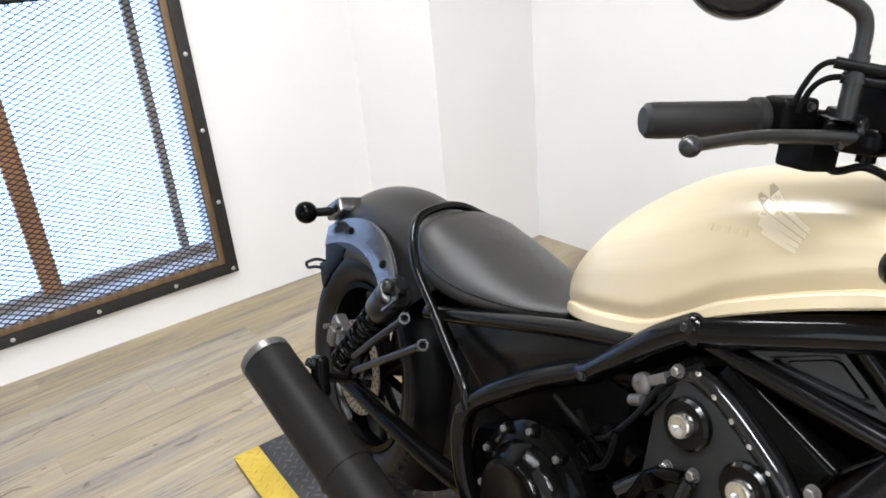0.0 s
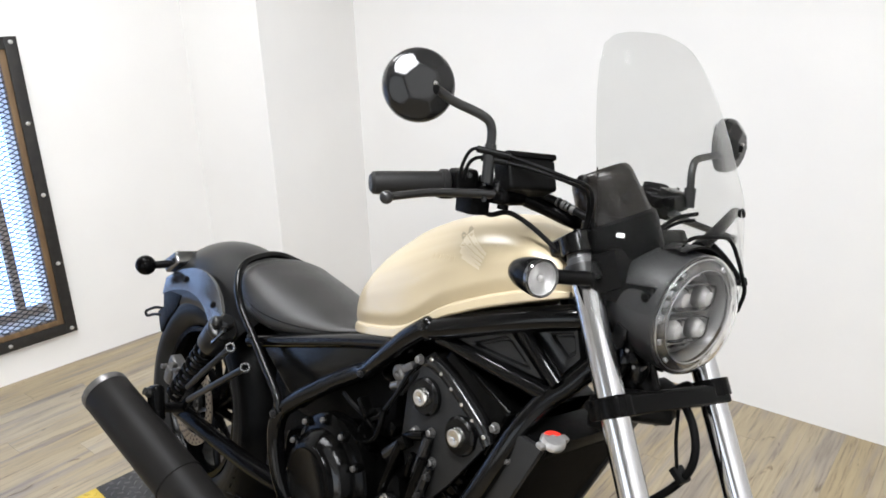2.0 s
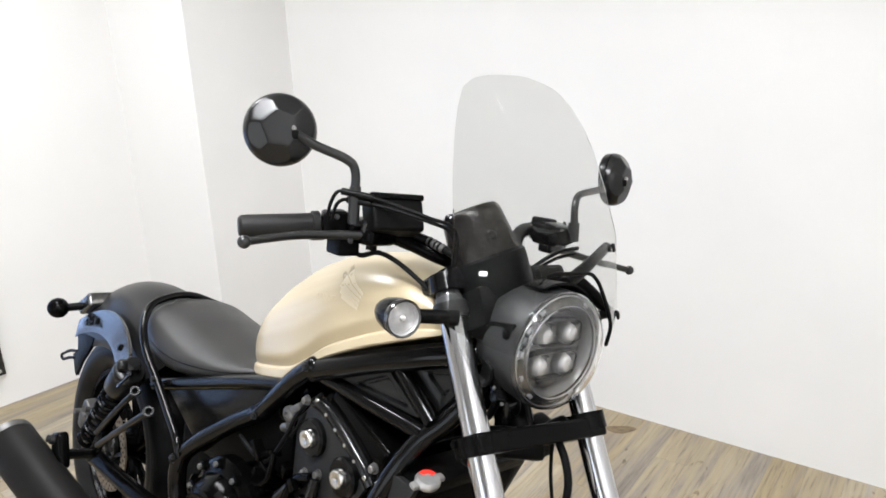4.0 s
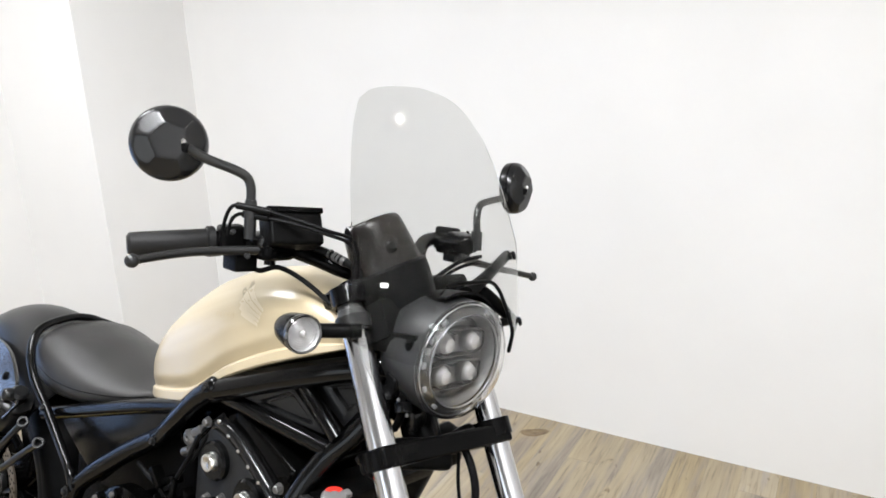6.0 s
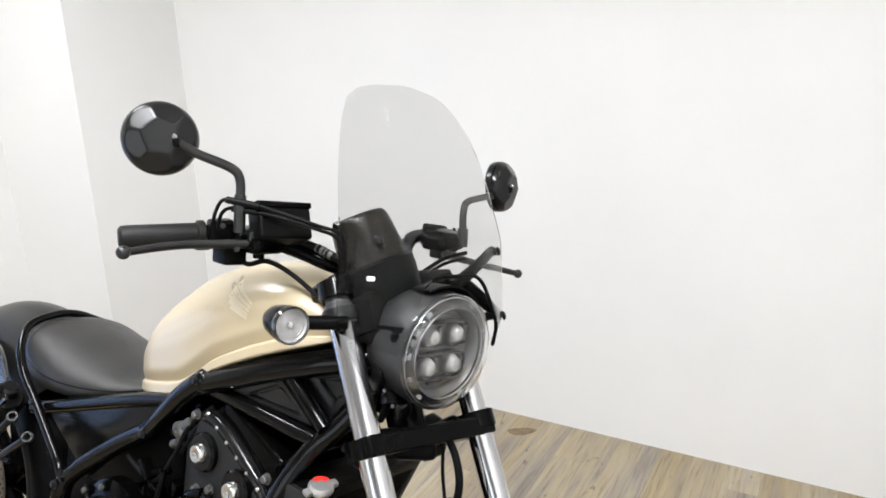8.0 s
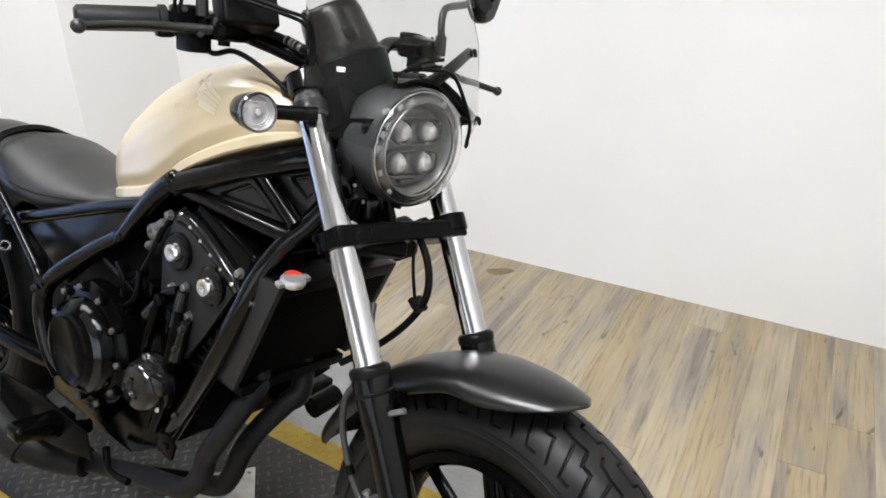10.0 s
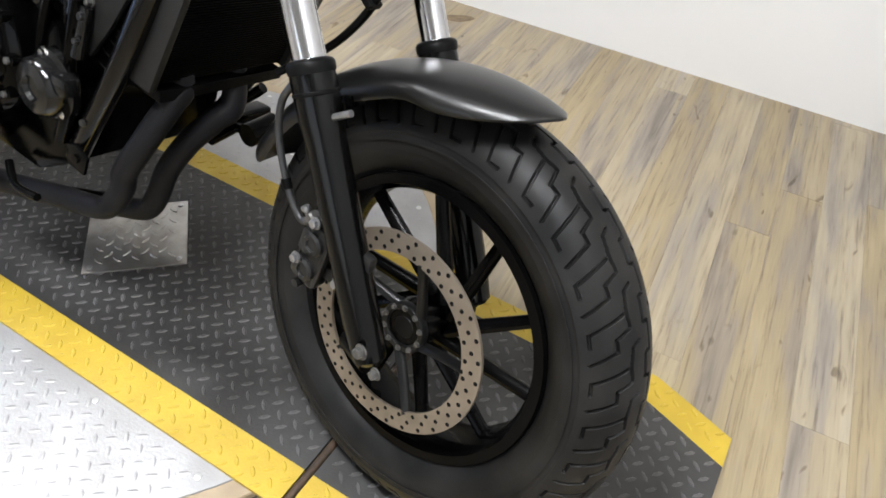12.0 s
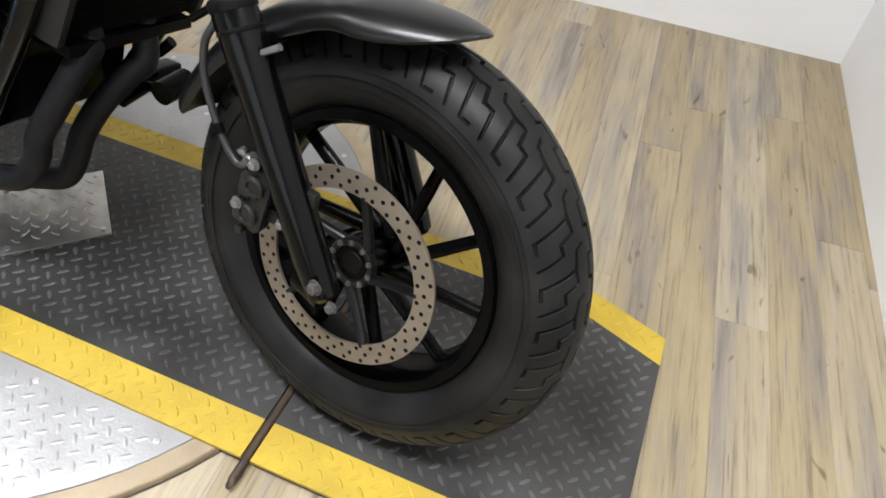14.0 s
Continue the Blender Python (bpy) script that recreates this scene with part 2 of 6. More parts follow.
M_CARRIER = material("black_disc_carrier", (0.0035, 0.0035, 0.0036), 0.34, spec=0.22, second=(0.006, 0.006, 0.0058), scale=30)
M_BUCKET = material("satin_black_lamp_bucket", (0.011, 0.011, 0.0112), 0.42, spec=0.45, second=(0.014, 0.014, 0.0142), scale=20)
M_CASE = material("matte_grey_black_engine_plate", (0.0070, 0.0070, 0.0071), 0.46, spec=0.26, second=(0.010, 0.0099, 0.0097), scale=40, bump=0.2, bump_scale=700)
M_FORKTOP = material("satin_grey_fork_top", (0.085, 0.085, 0.087), 0.34, 0.5, second=(0.060, 0.060, 0.062), scale=40)
M_CLAMP = material("grey_satin_metal", (0.30, 0.30, 0.31), 0.3, 0.8, second=(0.22, 0.22, 0.225), scale=40)
M_SHROUD = material("dark_grey_shroud_plastic", (0.0095, 0.0095, 0.0096), 0.42, spec=0.26, second=(0.013, 0.0128, 0.0126), scale=30, bump=0.25, bump_scale=900)
M_TUBE = material("glossy_black_frame_paint", (0.0014, 0.0014, 0.0015), 0.14, spec=0.24, second=(0.0022, 0.0022, 0.0022), scale=14)
M_SIDE = material("smooth_black_side_panel", (0.0016, 0.0016, 0.0017), 0.20, spec=0.20, second=(0.0026, 0.0026, 0.0026), scale=12)
M_COVER = material("semi_gloss_cover_plastic", (0.006, 0.006, 0.0062), 0.3, spec=0.42, second=(0.009, 0.009, 0.0092), scale=20)
M_FEND = material("satin_black_rear_fender_paint", (0.006, 0.006, 0.0062), 0.34, spec=0.36, second=(0.009, 0.0088, 0.0086), scale=8)
M_STAY.node_tree.nodes["Principled BSDF"].inputs["IOR"].default_value = 1.85
M_SHELL = material("glossy_mirror_shell", (0.0055, 0.0055, 0.0057), 0.22, spec=0.32, second=(0.008, 0.008, 0.0082), scale=12)
M_GRIP = material("grey_black_grip_rubber", (0.008, 0.0079, 0.0078), 0.42, spec=0.2, second=(0.012, 0.0117, 0.0115), scale=30, bump=0.3, bump_scale=900)
M_STEM = material("satin_black_bar_paint", (0.010, 0.010, 0.0102), 0.32, spec=0.4, second=(0.009, 0.009, 0.009), scale=20)


# ---- geometry helpers ----
class G:
    def __init__(self):
        self.v, self.f = [], []

    def add(self, v, f, m=None):
        n = len(self.v)
        self.v += [tuple(m @ Vector(p)) for p in v] if m is not None else [tuple(p) for p in v]
        self.f += [tuple(i + n for i in q) for q in f]
        return self


def ring_faces(rows, cols, close_r=False, close_c=True, flip=False):
    f = []
    for i in range(rows if close_r else rows - 1):
        for j in range(cols if close_c else cols - 1):
            a, b = i * cols + j, i * cols + (j + 1) % cols
            c, d = ((i + 1) % rows) * cols + (j + 1) % cols, ((i + 1) % rows) * cols + j
            f.append((a, d, c, b) if flip else (a, b, c, d))
    return f


def smooth_path(pts, n=6):
    p = [Vector(q) for q in pts]
    if len(p) == 2:
        return p
    out = []
    for i in range(len(p) - 1):
        a, b, c, d = p[max(i - 1, 0)], p[i], p[i + 1], p[min(i + 2, len(p) - 1)]
        for k in range(n):
            t = k / n
            out.append(0.5 * ((2 * b) + (c - a) * t + (2 * a - 5 * b + 4 * c - d) * t * t + (3 * b - a - 3 * c + d) * t ** 3))
    return out + [p[-1]]


def tube(g, pts, r, seg=12, n=6, r2=None, flat=1.0):
    path = smooth_path(pts, n)
    up = None
    rows = []
    for i, p in enumerate(path):
        d = (path[min(i + 1, len(path) - 1)] - path[max(i - 1, 0)]).normalized()
        if up is None:
            up = d.orthogonal().normalized()
        up = (up - d * up.dot(d)).normalized()
        side = d.cross(up)
        k = i / (len(path) - 1)
        rad = r if r2 is None else r + (r2 - r) * k
        rows.append([p + (up * math.cos(a) + side * math.sin(a) * flat) * rad for a in [2 * math.pi * j / seg for j in range(seg)]])
    v = [q for row in rows for q in row]
    f = ring_faces(len(rows), seg)
    f += [tuple(range(seg - 1, -1, -1)), tuple(range(len(v) - seg, len(v)))]
    return g.add(v, f)


def lathe(g, profile, m=None, seg=32, start=0.0, end=2 * math.pi, cap=True):
    """profile: (radius, along); turned round the local z axis."""
    full = end - start > 6.28
    cols = seg if full else seg + 1
    v = []
    for r, z in profile:
        for j in range(cols):
            a = start + (end - start) * j / seg
            v.append((r * math.cos(a), r * math.sin(a), z))
    f = ring_faces(len(profile), cols, close_c=full)
    if cap and full and profile[0] != profile[-1]:
        if profile[0][0] > 1e-5:
            f.append(tuple(range(cols - 1, -1, -1)))
        if profile[-1][0] > 1e-5:
            f.append(tuple(range(len(v) - cols, len(v))))
    return g.add(v, f, m)


def along(p, d, spin=0.0):
    """A matrix whose z axis points along d, at p."""
    q = Vector(d).to_track_quat("Z", "Y").to_matrix().to_4x4()
    return Matrix.Translation(p) @ q @ Matrix.Rotation(spin, 4, "Z")


def box(g, size, m=None, bevel=0.0, seg=2):
    b = bmesh.new()
    bmesh.ops.create_cube(b, size=1.0)
    bmesh.ops.scale(b, vec=size, verts=b.verts)
    if bevel:
        bmesh.ops.bevel(b, geom=b.edges[:], offset=bevel, segments=seg, profile=0.6, affect="EDGES", clamp_overlap=True)
    b.verts.index_update()
    g.add([v.co[:] for v in b.verts], [[v.index for v in f.verts] for f in b.faces], m)
    b.free()
    return g


def prism(g, poly, z0, z1, m=None, bevel=0.0):
    """A flat polygon in x, y drawn out from z0 to z1."""
    b = bmesh.new()
    lo = [b.verts.new((x, y, z0)) for x, y in poly]
    hi = [b.verts.new((x, y, z1)) for x, y in poly]
    b.faces.new(lo[::-1])
    b.faces.new(hi)
    for i in range(len(poly)):
        j = (i + 1) % len(poly)
        b.faces.new((lo[i], lo[j], hi[j], hi[i]))
    bmesh.ops.recalc_face_normals(b, faces=b.faces[:])
    if bevel:
        bmesh.ops.bevel(b, geom=b.edges[:], offset=bevel, segments=2, profile=0.6, affect="EDGES", clamp_overlap=True)
    b.verts.index_update()
    g.add([v.co[:] for v in b.verts], [[v.index for v in f.verts] for f in b.faces], m)
    b.free()
    return g


def ball(g, p, r, scale=(1, 1, 1), seg=20):
    prof = [(max(r * math.sin(math.pi * k / 12), 1e-6), -r * math.cos(math.pi * k / 12)) for k in range(13)]
    return lathe(g, prof, Matrix.Translation(p) @ Matrix.Diagonal((*scale, 1)), seg)


def hexbolt(g, p, d, r=0.008, h=0.006, washer=True):
    m = along(p, d)
    if washer:
        lathe(g, [(r * 1.35, 0), (r * 1.35, h * 0.25), (r, h * 0.25)], m, 16)
    lathe(g, [(r, h * 0.2), (r, h), (r * 0.8, h * 1.15)], m, 6)
    return g


def loft(g, sections, close=True):
    cols = len(sections[0])
    v = [p for s in sections for p in s]
    f = ring_faces(len(sections), cols)
    if close:
        f += [tuple(range(cols - 1, -1, -1)), tuple(range(len(v) - cols, len(v)))]
    return g.add(v, f)


def mesh_of(name, g, mat, smooth=38):
    me = bpy.data.meshes.new(name)
    me.from_pydata(g.v, [], g.f)
    me.materials.append(mat)
    me.validate()
    b = bmesh.new()
    b.from_mesh(me)
    bmesh.ops.recalc_face_normals(b, faces=b.faces[:])
    b.to_mesh(me)
    b.free()
    me.shade_smooth()
    me.set_sharp_from_angle(angle=radians(smooth))
    return me


def part(name, g, mat, parent=None, label="", m=None, smooth=38):
    ob = new(name, mesh_of(name, g, mat, smooth))
    if parent is not None:
        ob.parent = parent
    if m is not None:
        ob.matrix_local = m
    return tagged(ob, label) if label else ob


def parts(name, g, mat, parent, label="", m=None):
    """Splits loose pieces that do not touch into parts of their own."""
    up = list(range(len(g.v)))

    def root(i):
        while up[i] != i:
            up[i] = up[up[i]]
            i = up[i]
        return i

    for q in g.f:
        for k in q[1:]:
            up[root(k)] = root(q[0])
    isl = {}
    for q in g.f:
        isl.setdefault(root(q[0]), []).append(q)
    groups = []
    for fs in isl.values():
        pts = np.array([g.v[i] for q in fs for i in q])
        lo, hi = pts.min(0) - 0.0004, pts.max(0) + 0.0004
        keep = []
        for gr in groups:
            if np.all(lo <= gr[1]) and np.all(hi >= gr[0]):
                lo, hi, fs = np.minimum(lo, gr[0]), np.maximum(hi, gr[1]), fs + gr[2]
            else:
                keep.append(gr)
        groups = keep + [(lo, hi, fs)]
    for lo, hi, fs in groups:
        used = sorted({i for q in fs for i in q})
        idx = {i: k for k, i in enumerate(used)}
        h = G()
        h.add([g.v[i] for i in used], [tuple(idx[i] for i in q) for q in fs])
        part(name, h, mat, parent, label, m)


def clip_poly(poly, lines, out):
    """The part of a polygon on the inner side of every wall line, moved out by out."""
    for p, q in lines:
        d = (q - p).normalized()
        n = Vector((-d.y, d.x))
        res = []
        for a, b in zip(poly, poly[1:] + poly[:1]):
            a, b = Vector(a), Vector(b)
            ha, hb = (a - p).dot(n) - out, (b - p).dot(n) - out
            if ha <= 0:
                res.append(a)
            if ha * hb < 0:
                res.append(a.lerp(b, ha / (ha - hb)))
        poly = res
        if len(poly) < 3:
            return []
    return poly


def mirrored(pts):
    return [(x, -y, z) for x, y, z in pts]

# ---- the room ----
WALL_T = 0.20
A1, A2 = Vector((-2.47, -3.5)), Vector((-3.005, 0.545))   # window wall
C1, C2 = Vector((-2.58, 0.70)), Vector((-2.656, 1.23))     # boxed column in the corner
B1, B2 = Vector((0.662, 1.775)), Vector((1.66, -3.5))     # end wall

ROOM_LINES = [(A1, A2), (C2, B1), (B1, B2), (B2, A1)]
AROUND = [(-5, -5), (4, -5), (4, 4), (-5, 4)]


def slab(g, p, q, z0, z1, t=WALL_T):
    """A wall from p to q whose inner face is on the right of the way from p to q."""
    d = (q - p).normalized()
    n = Vector((-d.y, d.x)) * t
    prism(g, [p, q, q + n, p + n], z0, z1)
    return g


DIR1 = (A2 - A1).normalized()
N1 = Vector((DIR1.y, -DIR1.x))


def on_wall(s, z, out=0.0):
    p = A1 + DIR1 * s + N1 * out
    return Vector((p.x, p.y, z))


S_R = 3.385         # window's right edge along the wall
S_L = S_R - 1.62
WZ0, WZ1 = 0.145, 1.355
FR = 0.045
g = G()
slab(g, A1, A1 + DIR1 * (S_L + FR), -0.02, CEIL)
slab(g, A1 + DIR1 * (S_R - FR), A2, -0.02, CEIL)
slab(g, A1 + DIR1 * (S_L + FR), A1 + DIR1 * (S_R - FR), -0.02, WZ0 + FR)
slab(g, A1 + DIR1 * (S_L + FR), A1 + DIR1 * (S_R - FR), WZ1 - FR, CEIL)
tagged(part("wall_west", g, M_WALL, smooth=20), "white painted wall with a barred window", "wall", kind="structure")
g = G()
prism(g, [A2, C1, C2, (-2.86, 1.30), (-3.25, 0.9)], -0.02, CEIL)
tagged(part("wall_column", g, M_WALL, smooth=20), "white painted boxed column in the corner", "wall", kind="structure")
g = G()
slab(g, C2, B1, -0.02, CEIL)
tagged(part("wall_north", g, M_WALL, smooth=20), "plain white painted wall", "wall", kind="structure")
g = G()
slab(g, B1, B2, -0.02, CEIL)
tagged(part("wall_east", g, M_WALL, smooth=20), "plain white painted wall", "wall", kind="structure")
# Wall behind the camera, out of view; its doorway is assumed for the fill light.
DR, DL = Vector((1.20, -3.5)), Vector((-1.0, -3.5))
g = G()
slab(g, B2, DR, -0.02, CEIL)
slab(g, DL, A1, -0.02, CEIL)
slab(g, DR, DL, 2.14, CEIL)
tagged(part("wall_south", g, M_WALL, smooth=20), "unseen white wall with an assumed wide doorway", "wall", kind="structure")
g = G()
prism(g, clip_poly(AROUND, ROOM_LINES, WALL_T), CEIL, CEIL + 0.1)
tagged(part("ceiling", g, M_CEIL), "plain grey ceiling", "ceiling", kind="structure")
g = G()
prism(g, clip_poly(AROUND, ROOM_LINES, WALL_T), -0.06, -0.004)
floor = tagged(part("floor", g, M_SUB), "weathered golden-brown wood plank floor", "floor", kind="structure")

# ceiling lamps
for x, y in ((0.1, -0.75), (-1.7, -0.35)):
    lamp = tagged(new("ceiling_lamp"), "flat white rectangular ceiling lamp", "lamp", group="ceiling lamps")
    lamp.matrix_world = Matrix.Translation((x, y, CEIL))
    g = G()
    box(g, (1.26, 0.36, 0.06), Matrix.Translation((0, 0, -0.03)), 0.01)
    part("housing", g, M_PANEL, lamp)
    g = G()
    box(g, (1.2, 0.3, 0.012), Matrix.Translation((0, 0, -0.066)), 0.004)
    part("diffuser", g, M_GLOW, lamp)

# small spot lamp by the end wall, mirrored in the windshield
spot = tagged(new("spot_lamp"), "small round spot lamp hanging from the ceiling on a stem", "lamp")
spot.matrix_world = Matrix.Translation((0.70, 0.88, CEIL))
g = G()
lathe(g, [(0.05, 0.0), (0.05, -0.015), (0.012, -0.022), (0.010, -0.25), (0.034, -0.265), (0.034, -0.30)], None, 24)
part("stem", g, M_PANEL, spot)
g = G()
ball(g, (0, 0, -0.325), 0.04)
part("bulb", g, M_BULB, spot)

# window: recessed sashes, mullions, sky behind
ang1 = math.atan2(DIR1.y, DIR1.x)
MW = Matrix.Translation(on_wall(S_L, WZ0)) @ Matrix.Rotation(ang1, 4, "Z")   # x along the wall, y out of the room (outside), z up
WW, WH = S_R - S_L, WZ1 - WZ0
window = tagged(new("window_1"), "old brown-framed window behind a bolted black metal screen", "window", kind="structure")
window.matrix_world = MW


def wbox(name, x0, x1, y0, y1, z0, z1, mat, bevel=0.003, label="", parent=None):
    g = G()
    box(g, (x1 - x0, y1 - y0, z1 - z0), Matrix.Translation(((x0 + x1) / 2, (y0 + y1) / 2, (z0 + z1) / 2)), bevel)
    return part(name, g, mat, parent or window, label)


E0 = FR
wbox("sill", E0, WW - E0, 0.012, 0.196, E0 - 0.03, E0 + 0.012, M_SILL, label="dusty white window sill")
for x0, x1 in ((E0 + 0.080, E0 + 0.112), (WW - E0 - 0.112, WW - E0 - 0.080)):
    wbox("stile", x0, x1, 0.15, 0.19, E0 + 0.045, WH - E0 - 0.05, M_SASH, label="grey-brown weathered sash stile")
wbox("head", E0, WW - E0, 0.10, 0.16, WH - E0 - 0.05, WH - E0, M_STEEL_BLK)
wbox("bottom_rail", E0, WW - E0, 0.15, 0.19, E0 + 0.012, E0 + 0.045, M_SASH, label="grey-brown weathered bottom rail")
for x in (WW - 0.66, WW - 1.16):
    wbox("mullion", x - 0.034, x + 0.034, 0.12, 0.19, E0 + 0.045, WH - E0 - 0.05, M_MULLION, label="orange-brown wooden mullion")
g = G()
box(g, (WW + 0.8, 0.01, WH + 0.8), Matrix.Translation((WW / 2, 0.55, WH / 2)))
tagged(part("backdrop", g, M_SKY, m=MW), "bright overcast sky outside the window", "sky", kind="structure")

# bolted screen in front of the window
guard = tagged(new("window_screen"), "black expanded-metal window screen bolted to the wall in a steel frame", "window screen")
guard.matrix_world = MW
OUT = -0.022
for n, x0, x1, z0, z1 in (("frame_strip", 0, FR, 0, WH), ("frame_strip", WW - FR, WW, 0, WH), ("frame_strip", FR, WW - FR, 0, FR), ("frame_strip", FR, WW - FR, WH - FR, WH)):
    wbox(n, x0, x1, OUT - 0.006, -0.001, z0, z1, M_STEEL_BLK, 0.002, parent=guard)
IN = 0.024
for x0, x1, z0, z1 in ((FR, FR + IN, FR, WH - FR), (WW - FR - IN, WW - FR, FR, WH - FR), (FR + IN, WW - FR - IN, FR, FR + IN), (FR + IN, WW - FR - IN, WH - FR - IN, WH - FR)):
    wbox("wood_batten", x0, x1, -0.02, 0.011, z0, z1, M_OLDWOOD, 0.002, "rough brown wooden batten", guard)
g = G()
x0, x1, z0, z1 = FR + IN * 0.6, WW - FR - IN * 0.6, FR + IN * 0.6, WH - FR - IN * 0.6
LW, SW = 0.040, 0.0098
rows, cols = int((z1 - z0) / SW), int((x1 - x0) / LW * 2)
for i in range(rows + 1):
    up = 1 if i % 2 else -1
    for j in range(cols):
        s = up * (1 if j % 2 else -1)
        xa, xb = x0 + j * LW / 2, x0 + (j + 1) * LW / 2
        za, zb = z0 + i * SW + s * SW / 2, z0 + i * SW - s * SW / 2
        w, t = 0.0020, 0.0014
        g.add([(xa, OUT + 0.004 - t, za - w), (xb, OUT + 0.004 + t, zb - w), (xb, OUT + 0.004 + t, zb + w), (xa, OUT + 0.004 - t, za + w),
               (xa, OUT + 0.0065 - t, za - w), (xb, OUT + 0.0065 + t, zb - w), (xb, OUT + 0.0065 + t, zb + w), (xa, OUT + 0.0065 - t, za + w)],
              [(0, 1, 2, 3), (7, 6, 5, 4), (0, 4, 5, 1), (3, 2, 6, 7)])
tagged(part("expanded_metal", g, M_SCREEN, guard), kind="stuff")
bolts = [(FR / 2, z) for z in (0.03, 0.31, 0.59, 0.87, 1.18)] + [(WW - FR / 2, z) for z in (0.02, 0.31, 0.60, 0.885, 1.19)]
bolts += [(WW - 0.26 - 0.29 * k, FR / 2) for k in range(5)] + [(WW - 0.30 - 0.3 * k, WH - FR / 2) for k in range(4)]
g = G()
lathe(g, [(0.0085, 0), (0.008, 0.003), (0.0045, 0.0055), (1e-5, 0.006)], None, 14)
bolt_mesh = mesh_of("bolt", g, M_ZINC)
for x, z in bolts:
    ob = new("bolt", bolt_mesh)
    ob.parent = guard
    ob.matrix_local = along((x, OUT - 0.006, z), (0, -1, 0))

# ---- turntable and tread-plate runway ----
HP = 0.024
RUN = Matrix.Translation((-0.06, -0.267, 0)) @ Matrix.Rotation(radians(6.2), 4, "Z")   # x along the runway, y across it
RUN_W, RUN_0, RUN_1 = 0.640, -1.80, 0.598


def lugs(g, inside, x0, x1, y0, y1, z, pitch=0.0255, ln=0.0240, w=0.0072, h=0.0018):
    """Raised lugs in a basket weave at 45 degrees to the plate: each one's end points at its neighbour's side."""
    c0 = math.cos(radians(45))
    cx, cy = (x0 + x1) / 2, (y0 + y1) / 2
    n = int(math.hypot(x1 - x0, y1 - y0) / 2 / pitch) + 2
    for i in range(-n, n + 1):
        for j in range(-n, n + 1):
            x, y = cx + (i - j) * pitch * c0, cy + (i + j) * pitch * c0
            if not (x0 <= x < x1 and y0 <= y < y1) or not inside(x, y):
                continue
            a = radians(45 if (i + j) % 2 else -45) + random.uniform(-0.03, 0.03)
            c, s = math.cos(a), math.sin(a)
            v = []
            for u, k, zz in ((-1, 0, 0), (-0.45, 1, 0), (0.45, 1, 0), (1, 0, 0), (0.45, -1, 0), (-0.45, -1, 0), (-0.80, 0, h), (0, 0.72, h), (0.80, 0, h), (0, -0.72, h)):
                px, py = u * ln / 2, k * w / 2
                v.append((x + px * c - py * s, y + px * s + py * c, z + zz))
            g.add(v, [(0, 1, 7, 6), (1, 2, 7), (2, 3, 8, 7), (3, 4, 9, 8), (4, 5, 9), (5, 0, 6, 9), (6, 7, 8, 9)])
    return g


TC, TR = Vector((-0.7475, -0.002)), 0.648
turntable = tagged(new("turntable"), "round aluminium tread-plate turntable with a wooden rim", "turntable")
turntable.matrix_world = Matrix.Translation((TC.x, TC.y, 0))
g = G()
lathe(g, [(1e-5, 0), (TR, 0), (TR, 0.0145), (TR - 0.0015, 0.016), (1e-5, 0.016)], None, 96)
part("deck", g, M_ALU, turntable)
g = G()
lathe(g, [(TR + 0.001, 0), (TR + 0.036, 0), (TR + 0.036, 0.012), (TR + 0.034, 0.0145), (TR + 0.001, 0.0145), (TR + 0.001, 0)], None, 96)
part("rim", g, material("wooden_rim", (0.40, 0.31, 0.20), 0.45, second=(0.26, 0.20, 0.13), scale=14, bump=0.2), turntable, "light brown wooden rim")
# Flat dark ring that draws the gap line outside the rim.
g = G()
lathe(g, [(TR + 0.0365, 0.0), (TR + 0.0405, 0.0), (TR + 0.0400, 0.0012), (TR + 0.0370, 0.0012), (TR + 0.0365, 0.0)], None, 96)
part("rim_gap", g, M_SUB, turntable, "thin dark gap line round the rim")
inv = RUN.inverted() @ Matrix.Translation((TC.x, TC.y, 0))
g = G()
lugs(g, lambda x, y: x * x + y * y < (TR - 0.02) ** 2 and not (-0.01 < (inv @ Vector((x, y, 0))).y < RUN_W + 0.01), -TR, TR, -TR, TR, 0.016, h=0.0006)
tagged(part("tread_pattern", g, M_ALU, turntable), kind="stuff")
g = G()
for k in range(18):
    a = radians(11.5 + k * 20)
    lathe(g, [(0.006, 0), (0.006, 0.0012), (0.0035, 0.0016), (1e-5, 0.0012)], Matrix.Translation((0.621 * math.cos(a), 0.621 * math.sin(a), 0.016)), 12)
for k in range(8):
    a = radians(-47 + k * 45)
    lathe(g, [(0.006, 0), (0.006, 0.0012), (0.0035, 0.0016), (1e-5, 0.0012)], Matrix.Translation((0.431 * math.cos(a), 0.431 * math.sin(a), 0.016)), 12)
parts("screw", g, M_ZINC, turntable)

runway = tagged(new("runway_plate"), "worn dark steel tread-plate runway with yellow painted edges", "tread plate")
runway.matrix_world = RUN
XS = 0.004    # the slot between the two plates
NEAR_0, NEAR_1 = 0.012, 0.087


def far_inner(x):
    return 0.572 if x < XS else (0.553 if x < 0.44 else 0.553 - 0.373 * (x - 0.44))


def far_outer(x):
    return 0.640 if x < XS else (0.621 if x < 0.435 else 0.621 - 0.362 * (x - 0.435))


